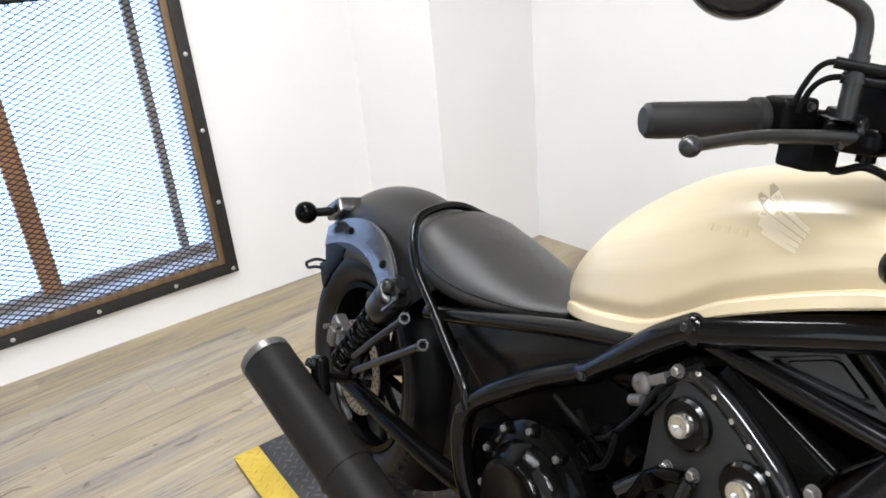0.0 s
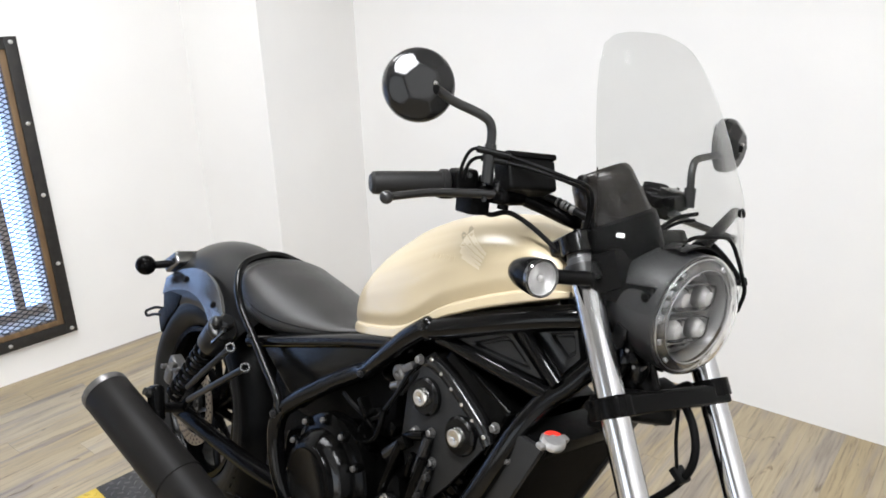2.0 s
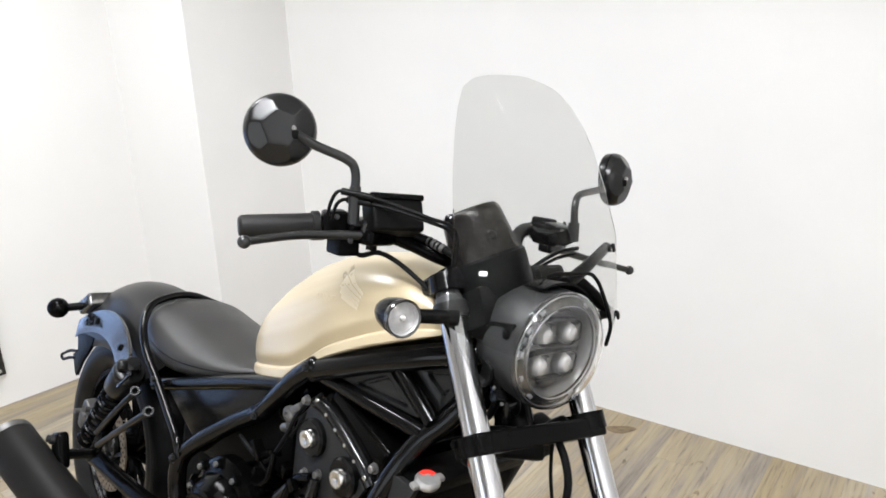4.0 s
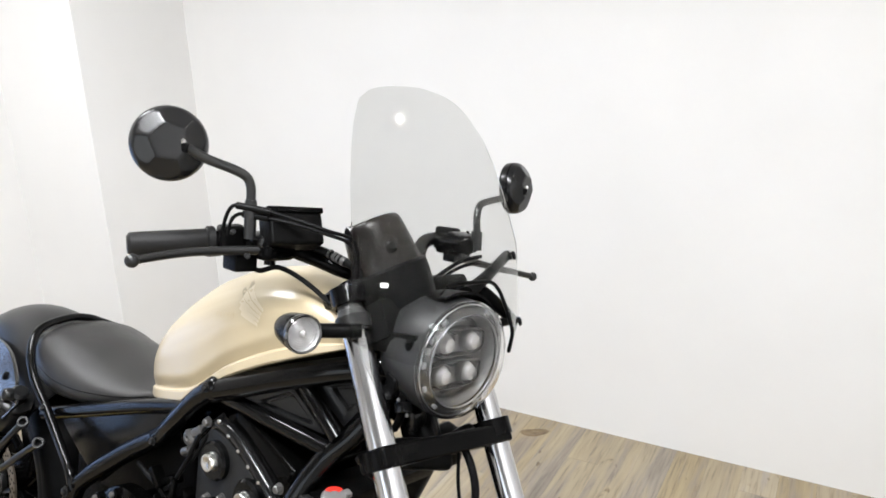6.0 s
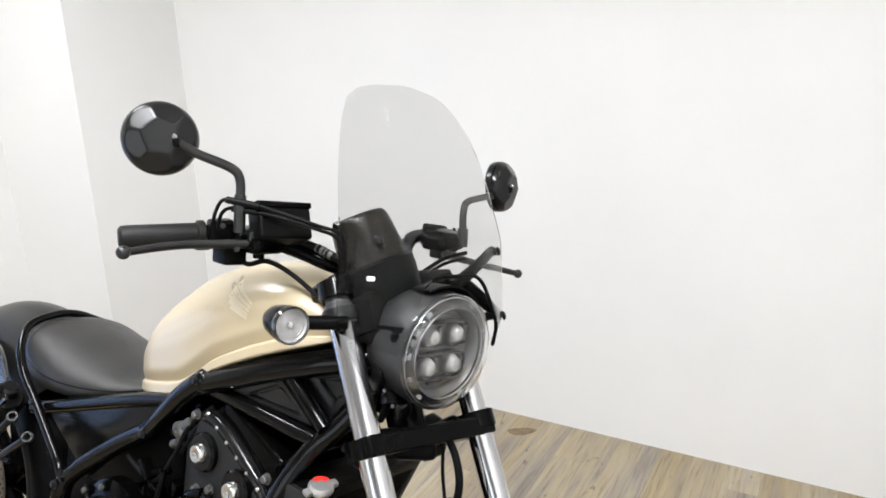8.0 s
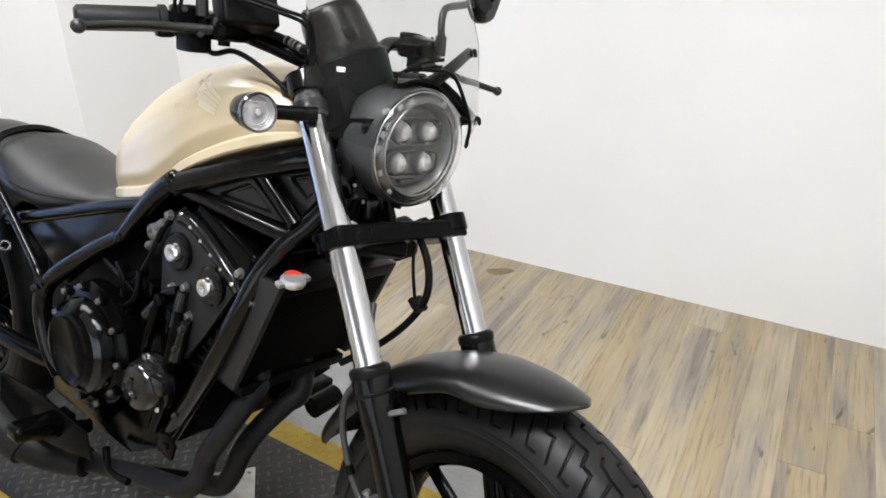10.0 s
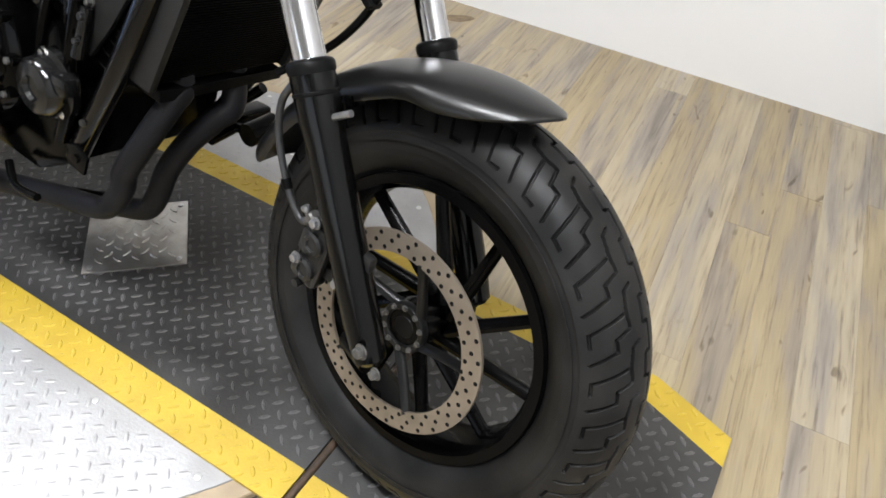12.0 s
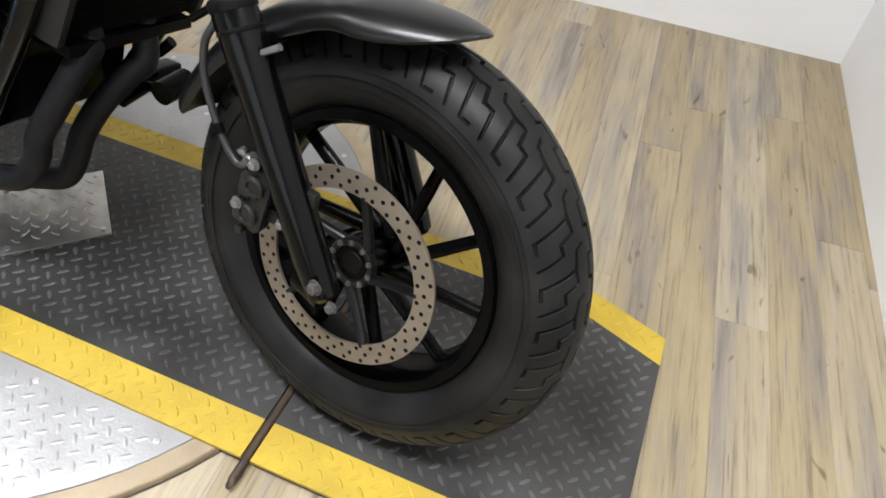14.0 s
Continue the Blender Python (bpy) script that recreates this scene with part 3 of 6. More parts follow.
for n, stops in (("rear_plate", (RUN_0, XS - 0.009)), ("front_plate", (XS + 0.009, 0.4375, RUN_1))):
    xa, xb = stops[0], stops[-1]
    g = G()
    prism(g, [(xa, NEAR_1), (xb, NEAR_1)] + [(x, far_inner(x)) for x in reversed(stops)], 0.0165, HP)
    part(n, g, M_PLATE, runway)
    for strip in ([(xa, NEAR_0), (xb, NEAR_0), (xb, NEAR_1), (xa, NEAR_1)], [(x, far_inner(x)) for x in stops] + [(x, far_outer(x)) for x in reversed(stops)]):
        g = G()
        prism(g, strip, 0.0165, HP)
        part("yellow_edge", g, M_YELLOW, runway, "worn yellow painted edge strip")
    g = G()
    lugs(g, lambda x, y: NEAR_1 + 0.006 < y < far_inner(x) - 0.006, xa + 0.012, xb - 0.012, 0.012, RUN_W, HP)
    tagged(part("tread_pattern", g, M_LUG, runway), kind="stuff")
    g = G()
    lugs(g, lambda x, y: NEAR_0 + 0.006 < y < NEAR_1 - 0.010 or far_inner(x) + 0.010 < y < far_outer(x) - 0.006, xa + 0.012, xb - 0.012, 0.012, RUN_W, HP)
    tagged(part("painted_tread", g, M_YLUG, runway), kind="stuff")
    g = G()
    prism(g, [(xa, NEAR_0 + 0.004), (xb, NEAR_0 + 0.004)] + [(x, far_outer(x) - 0.004) for x in reversed(stops)], 0.0005, 0.0164)
    part("underside", g, M_STEEL_BLK, runway)
g = G()
tube(g, [(XS, 0.600, 0.019), (XS, 0.016, 0.019), (XS, -0.004, 0.016), (XS - 0.004, -0.010, 0.002)], 0.0076, 12, 5)
part("hinge_rod", g, M_ROD, runway, "rusty black hinge rod in the slot")

patch = tagged(new("square_tread_plate"), "small square dirty aluminium tread plate lying on the runway", "tread plate")
patch.matrix_world = Matrix.Translation((-0.745, -0.018, HP)) @ Matrix.Rotation(radians(51), 4, "Z")
g = G()
box(g, (0.206, 0.206, 0.004), Matrix.Translation((0, 0, 0.0038)), 0.001)
part("plate", g, M_ALUD, patch)
g = G()
lugs(g, lambda x, y: abs(x) < 0.09 and abs(y) < 0.09, -0.092, 0.092, -0.092, 0.092, 0.0058)
tagged(part("tread_pattern", g, M_ALUD, patch), kind="stuff")
g = G()
for sx in (-1, 1):
    for sy in (-1, 1):
        lathe(g, [(0.006, 0), (0.006, 0.002), (1e-5, 0.003)], Matrix.Translation((sx * 0.088, sy * 0.088, 0.0058)), 10)
parts("screw", g, M_ZINC, patch)

# ---- the motorcycle ----
BIKE = Matrix.Translation((0, -0.091, HP)) @ Matrix.Rotation(radians(2), 4, "Z") @ Matrix.Rotation(radians(-14), 4, "X")
PIV = Matrix.Translation((-0.114, -0.024, 0.684))
STEER = Matrix.Translation((0, -0.125, HP)) @ Matrix.Rotation(radians(-15), 4, "X") @ PIV @ Matrix.Rotation(radians(-7), 4, Vector((-0.4695, 0, 0.8829))) @ PIV.inverted()
WHEEL = Matrix.Translation((0.0191, -0.0921, 0.0331)) @ Matrix.Rotation(radians(-4.5), 4, "Z") @ Matrix.Rotation(radians(-16.4), 4, "X")
GUARD = Matrix.Translation((0.022, -0.118, 0.031)) @ Matrix.Rotation(radians(-5), 4, "Z") @ Matrix.Rotation(radians(-15.8), 4, "X")
IB = BIKE.inverted()
MS, MF, MG = IB @ STEER, IB @ WHEEL, IB @ GUARD
bike = tagged(new("motorcycle"), "khaki and black cruiser motorcycle with a tinted windshield", "motorcycle")
bike.matrix_world = BIKE


def wheel_axis(x, z, y=0.0):
    """Local z across the bike, to its left."""
    return Matrix.Translation((x, y, z)) @ Matrix.Rotation(radians(-90), 4, "X")


def tyre(name, x, z, R, W, bead, parent, m, grooves=True, nu=1740, nv=200):
    # section: angle along the crown from one bead to the other
    prof = []
    for k in range(nv):
        t = -1 + 2 * k / (nv - 1)
        t = 0.72 * t + 0.28 * t ** 3
        a = t * radians(143)
        hw = W / 2
        rr = (R - bead) * 0.56
        y = hw * math.sin(a)
        rad = R - rr * (1 - math.cos(a)) * (1.0 if abs(a) < 1.57 else 0.93)
        prof.append((rad, y, t))
    r0 = np.array([p[0] for p in prof])
    y0 = np.array([p[1] for p in prof])
    # outward direction of the section
    dr, dy = np.gradient(r0), np.gradient(y0)
    ln = np.hypot(dr, dy)
    nr, ny = dy / ln, -dr / ln
    arc = np.concatenate([[0], np.cumsum(np.hypot(np.diff(r0), np.diff(y0)))])
    arc -= arc[-1] / 2
    ang = np.linspace(0, 2 * np.pi, nu, endpoint=False)
    depth = np.zeros((nu, nv))
    if grooves:
        # each pitch: a stepped groove with a shoulder branch on one side, the same glided on the other, and a square wave along the crown
        n = 30
        per = 2 * np.pi * R / n
        deg = per / 12.0
        s = (ang * R)[:, None]
        w = arc[None, :]
        step = [(66.0, 0.0175), (64.9, 0.0275), (60.7, 0.0312), (57.2, 0.0290), (55.3, 0.0492), (52.6, 0.0480), (49.9, 0.0812)]
        branch = [(60.7, 0.0312), (57.2, 0.0802), (54.2, 0.0805)]
        wave = [(75.0, 0.0045), (74.7, -0.0060), (69.4, -0.0060), (69.0, 0.0045), (63.0, 0.0045)]
        lines = []
        for sgn, shift in ((-1, 0.0), (1, 6.0)):
            for poly in (step, branch):
                q = [(sgn * b, (a + shift) * deg) for a, b in poly]
                lines += [(*p0, *p1) for p0, p1 in zip(q, q[1:])]
        q = [(b, a * deg) for a, b in wave]
        lines += [(*p0, *p1) for p0, p1 in zip(q, q[1:])]
        best = np.full((nu, nv), 1.0)
        for wa, sa_, wb, sb in lines:
            dw, ds = wb - wa, sb - sa_
            mid = (sa_ + sb) / 2
            ss = np.mod(s - mid + per / 2, per) + mid - per / 2
            for k in (-1, 0, 1):
                t = np.clip(((w - wa) * dw + (ss + k * per - sa_) * ds) / (dw * dw + ds * ds), 0, 1)
                best = np.minimum(best, np.hypot(w - wa - t * dw, ss + k * per - sa_ - t * ds))
        depth = 0.0055 * np.clip((0.0023 - best) / 0.0010, 0, 1)
        # the tread stands a little proud of the sidewall
        depth = depth + 0.0016 * np.clip((np.abs(w) - 0.0940) / 0.002, 0, 1)
        # moulded rings on the sidewall
        for at in (0.106, 0.124):
            depth = depth - 0.0005 * np.clip(1 - np.abs(np.abs(w) - at) / 0.0022, 0, 1)
    rad = r0[None, :] - depth * nr[None, :]
    yy = y0[None, :] - depth * ny[None, :]
    v = np.stack([x + rad * np.cos(ang)[:, None], yy + 0 * ang[:, None], z + rad * np.sin(ang)[:, None]], -1).reshape(-1, 3)
    f = []
    for i in range(nu):
        i2 = (i + 1) % nu
        for j in range(nv - 1):
            f.append((i * nv + j, i * nv + j + 1, i2 * nv + j + 1, i2 * nv + j))
    g = G()
    g.v, g.f = [tuple(p) for p in v], f
    return part(name, g, M_RUBBER, parent, "black rubber tyre with zigzag tread grooves", m, 28)


def cast_wheel(name, x, z, bead, W, spokes, m):
    """Rim, hub and thin paired spokes in one casting."""
    g = G()
    hw = W / 2
    lathe(g, [(bead - 0.004, -hw), (bead + 0.010, -hw), (bead + 0.012, -hw + 0.006), (bead - 0.002, -hw + 0.014), (bead - 0.006, -hw + 0.02), (bead - 0.006, hw - 0.02), (bead - 0.002, hw - 0.014), (bead + 0.012, hw - 0.006), (bead + 0.010, hw),
              (bead - 0.004, hw), (bead - 0.008, hw - 0.012), (bead - 0.014, hw - 0.02), (bead - 0.014, -hw + 0.02), (bead - 0.008, -hw + 0.012), (bead - 0.004, -hw)], wheel_axis(x, z), 72)
    wheel = part(name, g, M_SATIN, bike, "satin black cast wheel with ten thin swept spokes", m)
    g = G()
    lathe(g, [(0.014, -0.062), (0.036, -0.062), (0.040, -0.045), (0.034, -0.02), (0.034, 0.02), (0.040, 0.045), (0.036, 0.062), (0.014, 0.062), (0.014, -0.062)], wheel_axis(x, z), 32)
    part("hub", g, M_SATIN, wheel)
    for k in range(2 * spokes):
        a1 = radians(-4 + 36 * k)
        p = [(x + r * math.cos(a1 - b), 0.0, z + r * math.sin(a1 - b)) for r, b in ((0.034, 0.80), (bead - 0.010, 0.0))]
        g = G()
        tube(g, p, 0.0125, 8, 4, 0.0100, 0.75)
        part("spoke", g, M_SATIN, wheel)
    return wheel


def brake_disc(x, z, r_out, r_in, y, parent, m, dish=0.012):
    g = G()
    lathe(g, [(r_in, -0.0022), (r_out, -0.0022), (r_out, 0.0022), (r_in, 0.0022), (r_in, -0.0022)], wheel_axis(x, z, y), 96)
    disc = part("brake_disc", g, M_DISC, parent, "drilled brownish steel brake disc", m)
    # Solid near-black plugs carry the shade of the drilled holes.
    g = G()
    for k in range(30):
        for i, rr in enumerate((0.18, 0.50, 0.82)):
            a = 2 * math.pi * (k + (0.5, 0.0, 0.62)[i]) / 30
            r = r_in + (r_out - r_in) * rr
            lathe(g, [(0.0033, -0.00245), (0.0033, 0.00245)], wheel_axis(x + r * math.cos(a), z + r * math.sin(a), y), 10)
    parts("hole_shade_plug", g, M_HOLE_SHADE, disc)
    for k in range(5):
        a = 2 * math.pi * k / 5 + 0.2
        g = G()
        tube(g, [(x + 0.033 * math.cos(a - 0.6), y + dish - 0.004, z + 0.033 * math.sin(a - 0.6)), (x + 0.075 * math.cos(a - 0.12), y + dish * 0.5, z + 0.075 * math.sin(a - 0.12)), (x + (r_in + 0.004) * math.cos(a), y, z + (r_in + 0.004) * math.sin(a))], 0.0080, 8, 4, 0.0065, 0.4)
        part("carrier_arm", g, M_CARRIER, disc)
    g = G()
    lathe(g, [(0.027, 0.010), (0.027, 0.001), (0.029, -0.002), (0.036, -0.002), (0.038, 0.001), (0.038, 0.010)], wheel_axis(x, z, y + dish - 0.010), 40, cap=False)
    part("carrier", g, M_CARRIER, disc)
    g = G()
    lathe(g, [(1e-5, 0.002), (0.016, 0.002), (0.019, 0.006), (0.028, 0.009), (0.028, 0.016), (1e-5, 0.016)], wheel_axis(x, z, y + dish - 0.010), 32)
    part("bearing_cover", g, M_HOSE, disc)
    g = G()
    for k in range(10):
        a = 2 * math.pi * k / 10 - 0.2
        hexbolt(g, (x + 0.0325 * math.cos(a), y + dish - 0.012, z + 0.0325 * math.sin(a)), (0, -1, 0), 0.0034, 0.0035)
    parts("bolt", g, M_CAST, disc)
    return disc


# front wheel, disc, fender
AXZ = 0.322
fw = cast_wheel("front_wheel", 0, AXZ, 0.205, 0.098, 5, MF)
tyre("tyre", 0, AXZ, 0.328, 0.136, 0.208, fw, None)
brake_disc(0, AXZ, 0.149, 0.118, -0.085, fw, None, 0.030)


def fender(g, x, z, R, a0, a1, hw, drop, n=44, m=17, front_tip=0.0, rear_tip=0.0, th=0.0035, crown=0.05):
    """An arched mudguard: angle from a0 (front) to a1 (rear), rounded across, with skirts that drop at its sides."""
    outer, inner = [], []
    for i in range(n):
        t = i / (n - 1)
        a = a0 + (a1 - a0) * t
        e0 = min(1.0, (t / front_tip)) if front_tip else 1.0
        e1 = min(1.0, ((1 - t) / rear_tip)) if rear_tip else 1.0
        wide = hw * math.sqrt(max(1 - (1 - min(e0, e1)) ** 2, 0.0)) if min(e0, e1) < 1 else hw
        wide = max(wide, 0.004)
        k = min(1.0, wide / hw)
        ro, ri = [], []
        for j in range(m):
            s = -1 + 2 * j / (m - 1)
            th_ = s * radians(96) * (0.45 + 0.55 * k)
            yy = wide * math.sin(th_) / math.sin(radians(96) * (0.45 + 0.55 * k)) if k < 1 else hw * math.sin(th_) / math.sin(radians(90))
            fall = (crown + drop * k) * (1 - math.cos(th_)) * k
            for lst, dd in ((ro, 0), (ri, th)):
                rr = R - fall - dd
                lst.append((x + rr * math.cos(a), yy * (1 - dd / max(hw, 0.01)), z + rr * math.sin(a)))
        outer.append(ro)
        inner.append(ri)
    v = [p for r in outer for p in r] + [p for r in inner for p in r]
    o = n * m
    f = ring_faces(n, m, close_c=False)
    f += [tuple(q + o for q in reversed(face)) for face in f]
    for i in range(n - 1):
        f.append((i * m, (i + 1) * m, (i + 1) * m + o, i * m + o))
        f.append(((i + 1) * m - 1, (i + 2) * m - 1, (i + 2) * m - 1 + o, (i + 1) * m - 1 + o))
    for j in range(m - 1):
        f.append((j, j + 1, j + 1 + o, j + o))
        q = (n - 1) * m
        f.append((q + j + 1, q + j, q + j + o, q + j + 1 + o))
    return g.add(v, f)


g = G()
fender(g, 0, AXZ, 0.372, radians(76), radians(165), 0.086, 0.0, front_tip=0.30, rear_tip=0.12, crown=0.040)
lift = [0.007 * max(0.0, (radians(96) - math.atan2(z - AXZ, x)) / radians(22)) ** 1.6 for x, y, z in g.v]
# the skirt's edge rises by the fork and dips towards the tip
turn = [math.degrees(math.atan2(z - AXZ, x)) for x, y, z in g.v]
lift = [d + (abs(p[1]) / 0.086) ** 4 * (0.011 * math.exp(-((a - 104) / 7) ** 2) - 0.007 * math.exp(-((a - 83) / 6) ** 2)) for d, a, p in zip(lift, turn, g.v)]
g.v = [(x + d * 0.3, y + 0.009, z + d) for (x, y, z), d in zip(g.v, lift)]
ff = part("front_fender", g, M_STAY2, bike, "short satin black front fender", MG, 55)
g = G()
for s in (-1, 1):
    tube(g, [(-0.145, s * 0.080, 0.612), (-0.178, s * 0.098, 0.604)], 0.008, 10)
    hexbolt(g, (-0.145, s * 0.088, 0.612), (0, s, 0), 0.007, 0.005)
parts("stay", g, M_SATIN, ff)

# fork
FY, FX0, FZ0, SL, LAT, FH = -0.004, -0.136, 0.684, 0.60, 0.045, 0.110


def on_fork(s, z, dx=0.0, dy=0.0):
    return Vector((FX0 - (z - FZ0) * SL + dx, FY + s * FH + max(z - FZ0, 0.0) * LAT + dy, z))


for s in (-1, 1):
    g = G()
    top, seal, low = on_fork(s, 0.992), on_fork(s, 0.670), Vector((0.042, FY + s * FH, 0.342))
    tube(g, [seal, top], 0.0205, 28)
    leg = part("fork_tube", g, M_CHROME, bike, "polished chrome fork tube", MS)
    d = (seal - low).normalized()
    m = along(low, d)
    L = (seal - low).length
    g = G()
    lathe(g, [(1e-5, -0.004), (0.016, -0.004), (0.0225, 0.003), (0.0250, 0.05), (0.0255, L * 0.55), (0.0258, L - 0.075), (0.0276, L - 0.058), (0.0278, L - 0.008), (0.0266, L), (0.021, L)], m, 28)
    ll = part("fork_leg", g, M_GLOSS, bike, "", MS)
    g = G()
    lathe(g, [(0.0205, L - 0.004), (0.0284, L - 0.004), (0.0292, L + 0.001), (0.0292, L + 0.007), (0.0262, L + 0.011), (0.0205, L + 0.013)], m, 28)
    lathe(g, [(0.0270, L - 0.030), (0.0286, L - 0.028), (0.0286, L - 0.025), (0.0270, L - 0.023)], m, 28)
    part("dust_seal", g, M_HOSE, ll)
    g = G()
    tube(g, [low + Vector((-0.045, s * -0.012, 0.005)), low + Vector((0.004, s * -0.004, 0.0))], 0.024, 14)
    part("axle_lug", g, M_SATIN, ll)
    if s < 0:
        g = G()
        hexbolt(g, low + Vector((0.004, -0.024, 0.030)), (-0.1, -1, 0), 0.0080, 0.009)
        hexbolt(g, low + Vector((0.030, -0.020, 0.010)), (-0.1, -1, 0), 0.0064, 0.008)
        part("axle_bolt", g, M_CAST, ll, "bright steel axle bolt")
    # cap on the upper tube
    g = G()
    m2 = along(on_fork(s, 0.988), (-SL, LAT, 1))
    lathe(g, [(0.0205, 0), (0.0240, 0.001), (0.0240, 0.026), (0.0200, 0.027), (0.0200, 0.034), (0.0185, 0.035), (0.0165, 0.056), (0.0135, 0.061), (1e-5, 0.062)], m2, 24)
    part("fork_cap", g, M_FORKTOP, leg, "", None)

g = G()
tri = on_fork(0, 0.834)
box(g, (0.058, 0.262, 0.030), Matrix.Translation(tri + Vector((0, -0.003, -0.005))) @ Matrix.Rotation(radians(-3.2), 4, "X") @ Matrix.Rotation(-math.atan(SL), 4, "Y"), 0.006, 3)
for s in (-1, 1):
    lathe(g, [(0.0215, -0.013), (0.0305, -0.013), (0.0305, 0.013), (0.0215, 0.013)], along(on_fork(s, 0.834), (-SL, LAT, 1)), 28)
part("lower_triple_clamp", g, M_SATIN, bike, "", MS)
g = G()
for s in (-1, 1):
    hexbolt(g, on_fork(s, 0.833, -0.02, s * 0.026), (0, s, 0), 0.0055, 0.005)
parts("clamp_bolt", g, M_SATIN, bike, "", MS)
g = G()
box(g, (0.07, 0.25, 0.026), Matrix.Translation(on_fork(0, 1.036, -0.012)) @ Matrix.Rotation(-math.atan(SL), 4, "Y"), 0.008, 3)
for s in (-1, 1):
    lathe(g, [(0.0165, -0.014), (0.026, -0.014), (0.026, 0.012), (0.0165, 0.012)], along(on_fork(s, 1.036), (-SL, LAT, 1)), 24)
part("upper_triple_clamp", g, M_TUBE, bike, "", MS)
g = G()
tube(g, [on_fork(0, 0.824, -0.045), on_fork(0, 1.045, -0.045)], 0.030, 20)
part("steering_stem", g, M_SATIN, bike, "", MS)
for x, y, z, a, d in ((-0.245, -0.020, 0.815, -20, (0.055, 0.085, 0.045)), (-0.262, 0.045, 0.808, 12, (0.045, 0.050, 0.060)), (-0.235, 0.060, 0.828, 30, (0.030, 0.040, 0.030)), (-0.275, -0.060, 0.800, -8, (0.040, 0.045, 0.050))):
    g = G()
    box(g, d, Matrix.Translation((x, y, z)) @ Matrix.Rotation(radians(a), 4, "Y") @ Matrix.Rotation(radians(a * 0.7), 4, "X"), 0.011, 3)
    part("horn_bracket", g, M_MATTE, bike, "", MS)
# brake hose and cable at the front
g = G()
tube(g, [(-0.218, 0.04, 0.825), (-0.196, 0.04, 0.798), (-0.184, 0.04, 0.762), (-0.190, 0.04, 0.724), (-0.222, 0.04, 0.676), (-0.271, 0.035, 0.624), (-0.33, 0.0, 0.57)], 0.0062, 10)
tube(g, [(-0.222, 0.036, 0.82), (-0.215, 0.034, 0.77), (-0.205, 0.036, 0.722)], 0.0028, 8)
box(g, (0.026, 0.024, 0.010), Matrix.Translation((-0.200, 0.038, 0.718)) @ Matrix.Rotation(radians(35), 4, "Y"), 0.002)
part("front_hose", g, M_HOSE, bike, "", MS)

# caliper on the right leg
cm = Matrix.Translation((-0.080, -0.112, 0.437)) @ Matrix.Rotation(radians(14), 4, "Y")
g = G()
box(g, (0.040, 0.030, 0.104), cm, 0.009, 3)
box(g, (0.022, 0.052, 0.040), cm @ Matrix.Translation((-0.012, 0.006, 0.018)), 0.007, 2)
box(g, (0.022, 0.052, 0.034), cm @ Matrix.Translation((-0.012, 0.006, -0.028)), 0.007, 2)
for dz in (0.024, -0.024):
    lathe(g, [(0.0165, 0.0), (0.0165, 0.005), (0.0135, 0.008), (0.009, 0.0085), (0.008, 0.006), (1e-5, 0.006)], cm @ Matrix.Translation((0.001, -0.014, dz)) @ Matrix.Rotation(radians(90), 4, "X"), 24)
box(g, (0.010, 0.010, 0.086), cm @ Matrix.Translation((0.019, -0.009, 0)), 0.003)
cal = part("brake_caliper", g, M_CALIPER, bike, "dark cast front brake caliper", MS)
g = G()
box(g, (0.080, 0.014, 0.022), cm @ Matrix.Translation((0.042, 0.006, 0.046)) @ Matrix.Rotation(radians(-12), 4, "Y"), 0.005)
box(g, (0.080, 0.014, 0.022), cm @ Matrix.Translation((0.046, 0.006, -0.012)) @ Matrix.Rotation(radians(-12), 4, "Y"), 0.005)
parts("caliper_lug", g, M_CALIPER, cal)
g = G()
for dz in (0.060, -0.056):
    tube(g, [cm @ Vector((-0.004, 0.010, dz)), cm @ Vector((-0.004, -0.020, dz))], 0.0062, 12)
tube(g, [cm @ Vector((-0.018, -0.012, 0.046)), cm @ Vector((-0.018, -0.012, -0.046))], 0.0036, 10)
parts("slide_pin", g, M_CALIPER, cal)
g = G()
for dx, dy, dz in ((0.034, -0.008, 0.058), (0.050, -0.006, -0.006), (-0.004, -0.020, 0.060), (-0.014, -0.022, -0.012)):
    hexbolt(g, cm @ Vector((dx, dy, dz)), (0, -1, 0), 0.0062, 0.007)
lathe(g, [(0.004, 0), (0.004, 0.014), (0.006, 0.014), (0.006, 0.020)], along(cm @ Vector((-0.018, -0.014, 0.050)), (-0.5, -0.2, 0.8)), 12)
parts("bolt", g, M_CLAMP, cal)
g = G()
tube(g, [(-0.086, -0.122, 0.492), (-0.106, -0.122, 0.476), (-0.128, -0.122, 0.492), (-0.150, -0.122, 0.526), (-0.167, -0.122, 0.572), (-0.168, -0.120, 0.615), (-0.158, -0.112, 0.645), (-0.172, -0.085, 0.69), (-0.195, -0.06, 0.74)], 0.0050, 12)
part("brake_line", g, M_SHEATH, cal, "dark grey sheathed brake line")
g = G()
tube(g, [(-0.139, -0.122, 0.506), (-0.146, -0.122, 0.518)], 0.0068, 12)
part("line_clip", g, M_MATTE, cal)
g = G()
tube(g, [(-0.085, -0.122, 0.494), (-0.097, -0.123, 0.480)], 0.0062, 12)
lathe(g, [(0.0085, -0.006), (0.0085, 0.006), (0.006, 0.009)], along((-0.084, -0.124, 0.494), (0, -1, 0)), 16)
part("banjo", g, M_CAST, cal)
# silver stay pin between the leg and the fender
g = G()
tube(g, [(-0.098, -0.120, 0.620), (-0.056, -0.112, 0.646)], 0.0044, 14)
part("fender_pin", g, M_CLAMP, bike, "bright steel fender stay pin", MS)

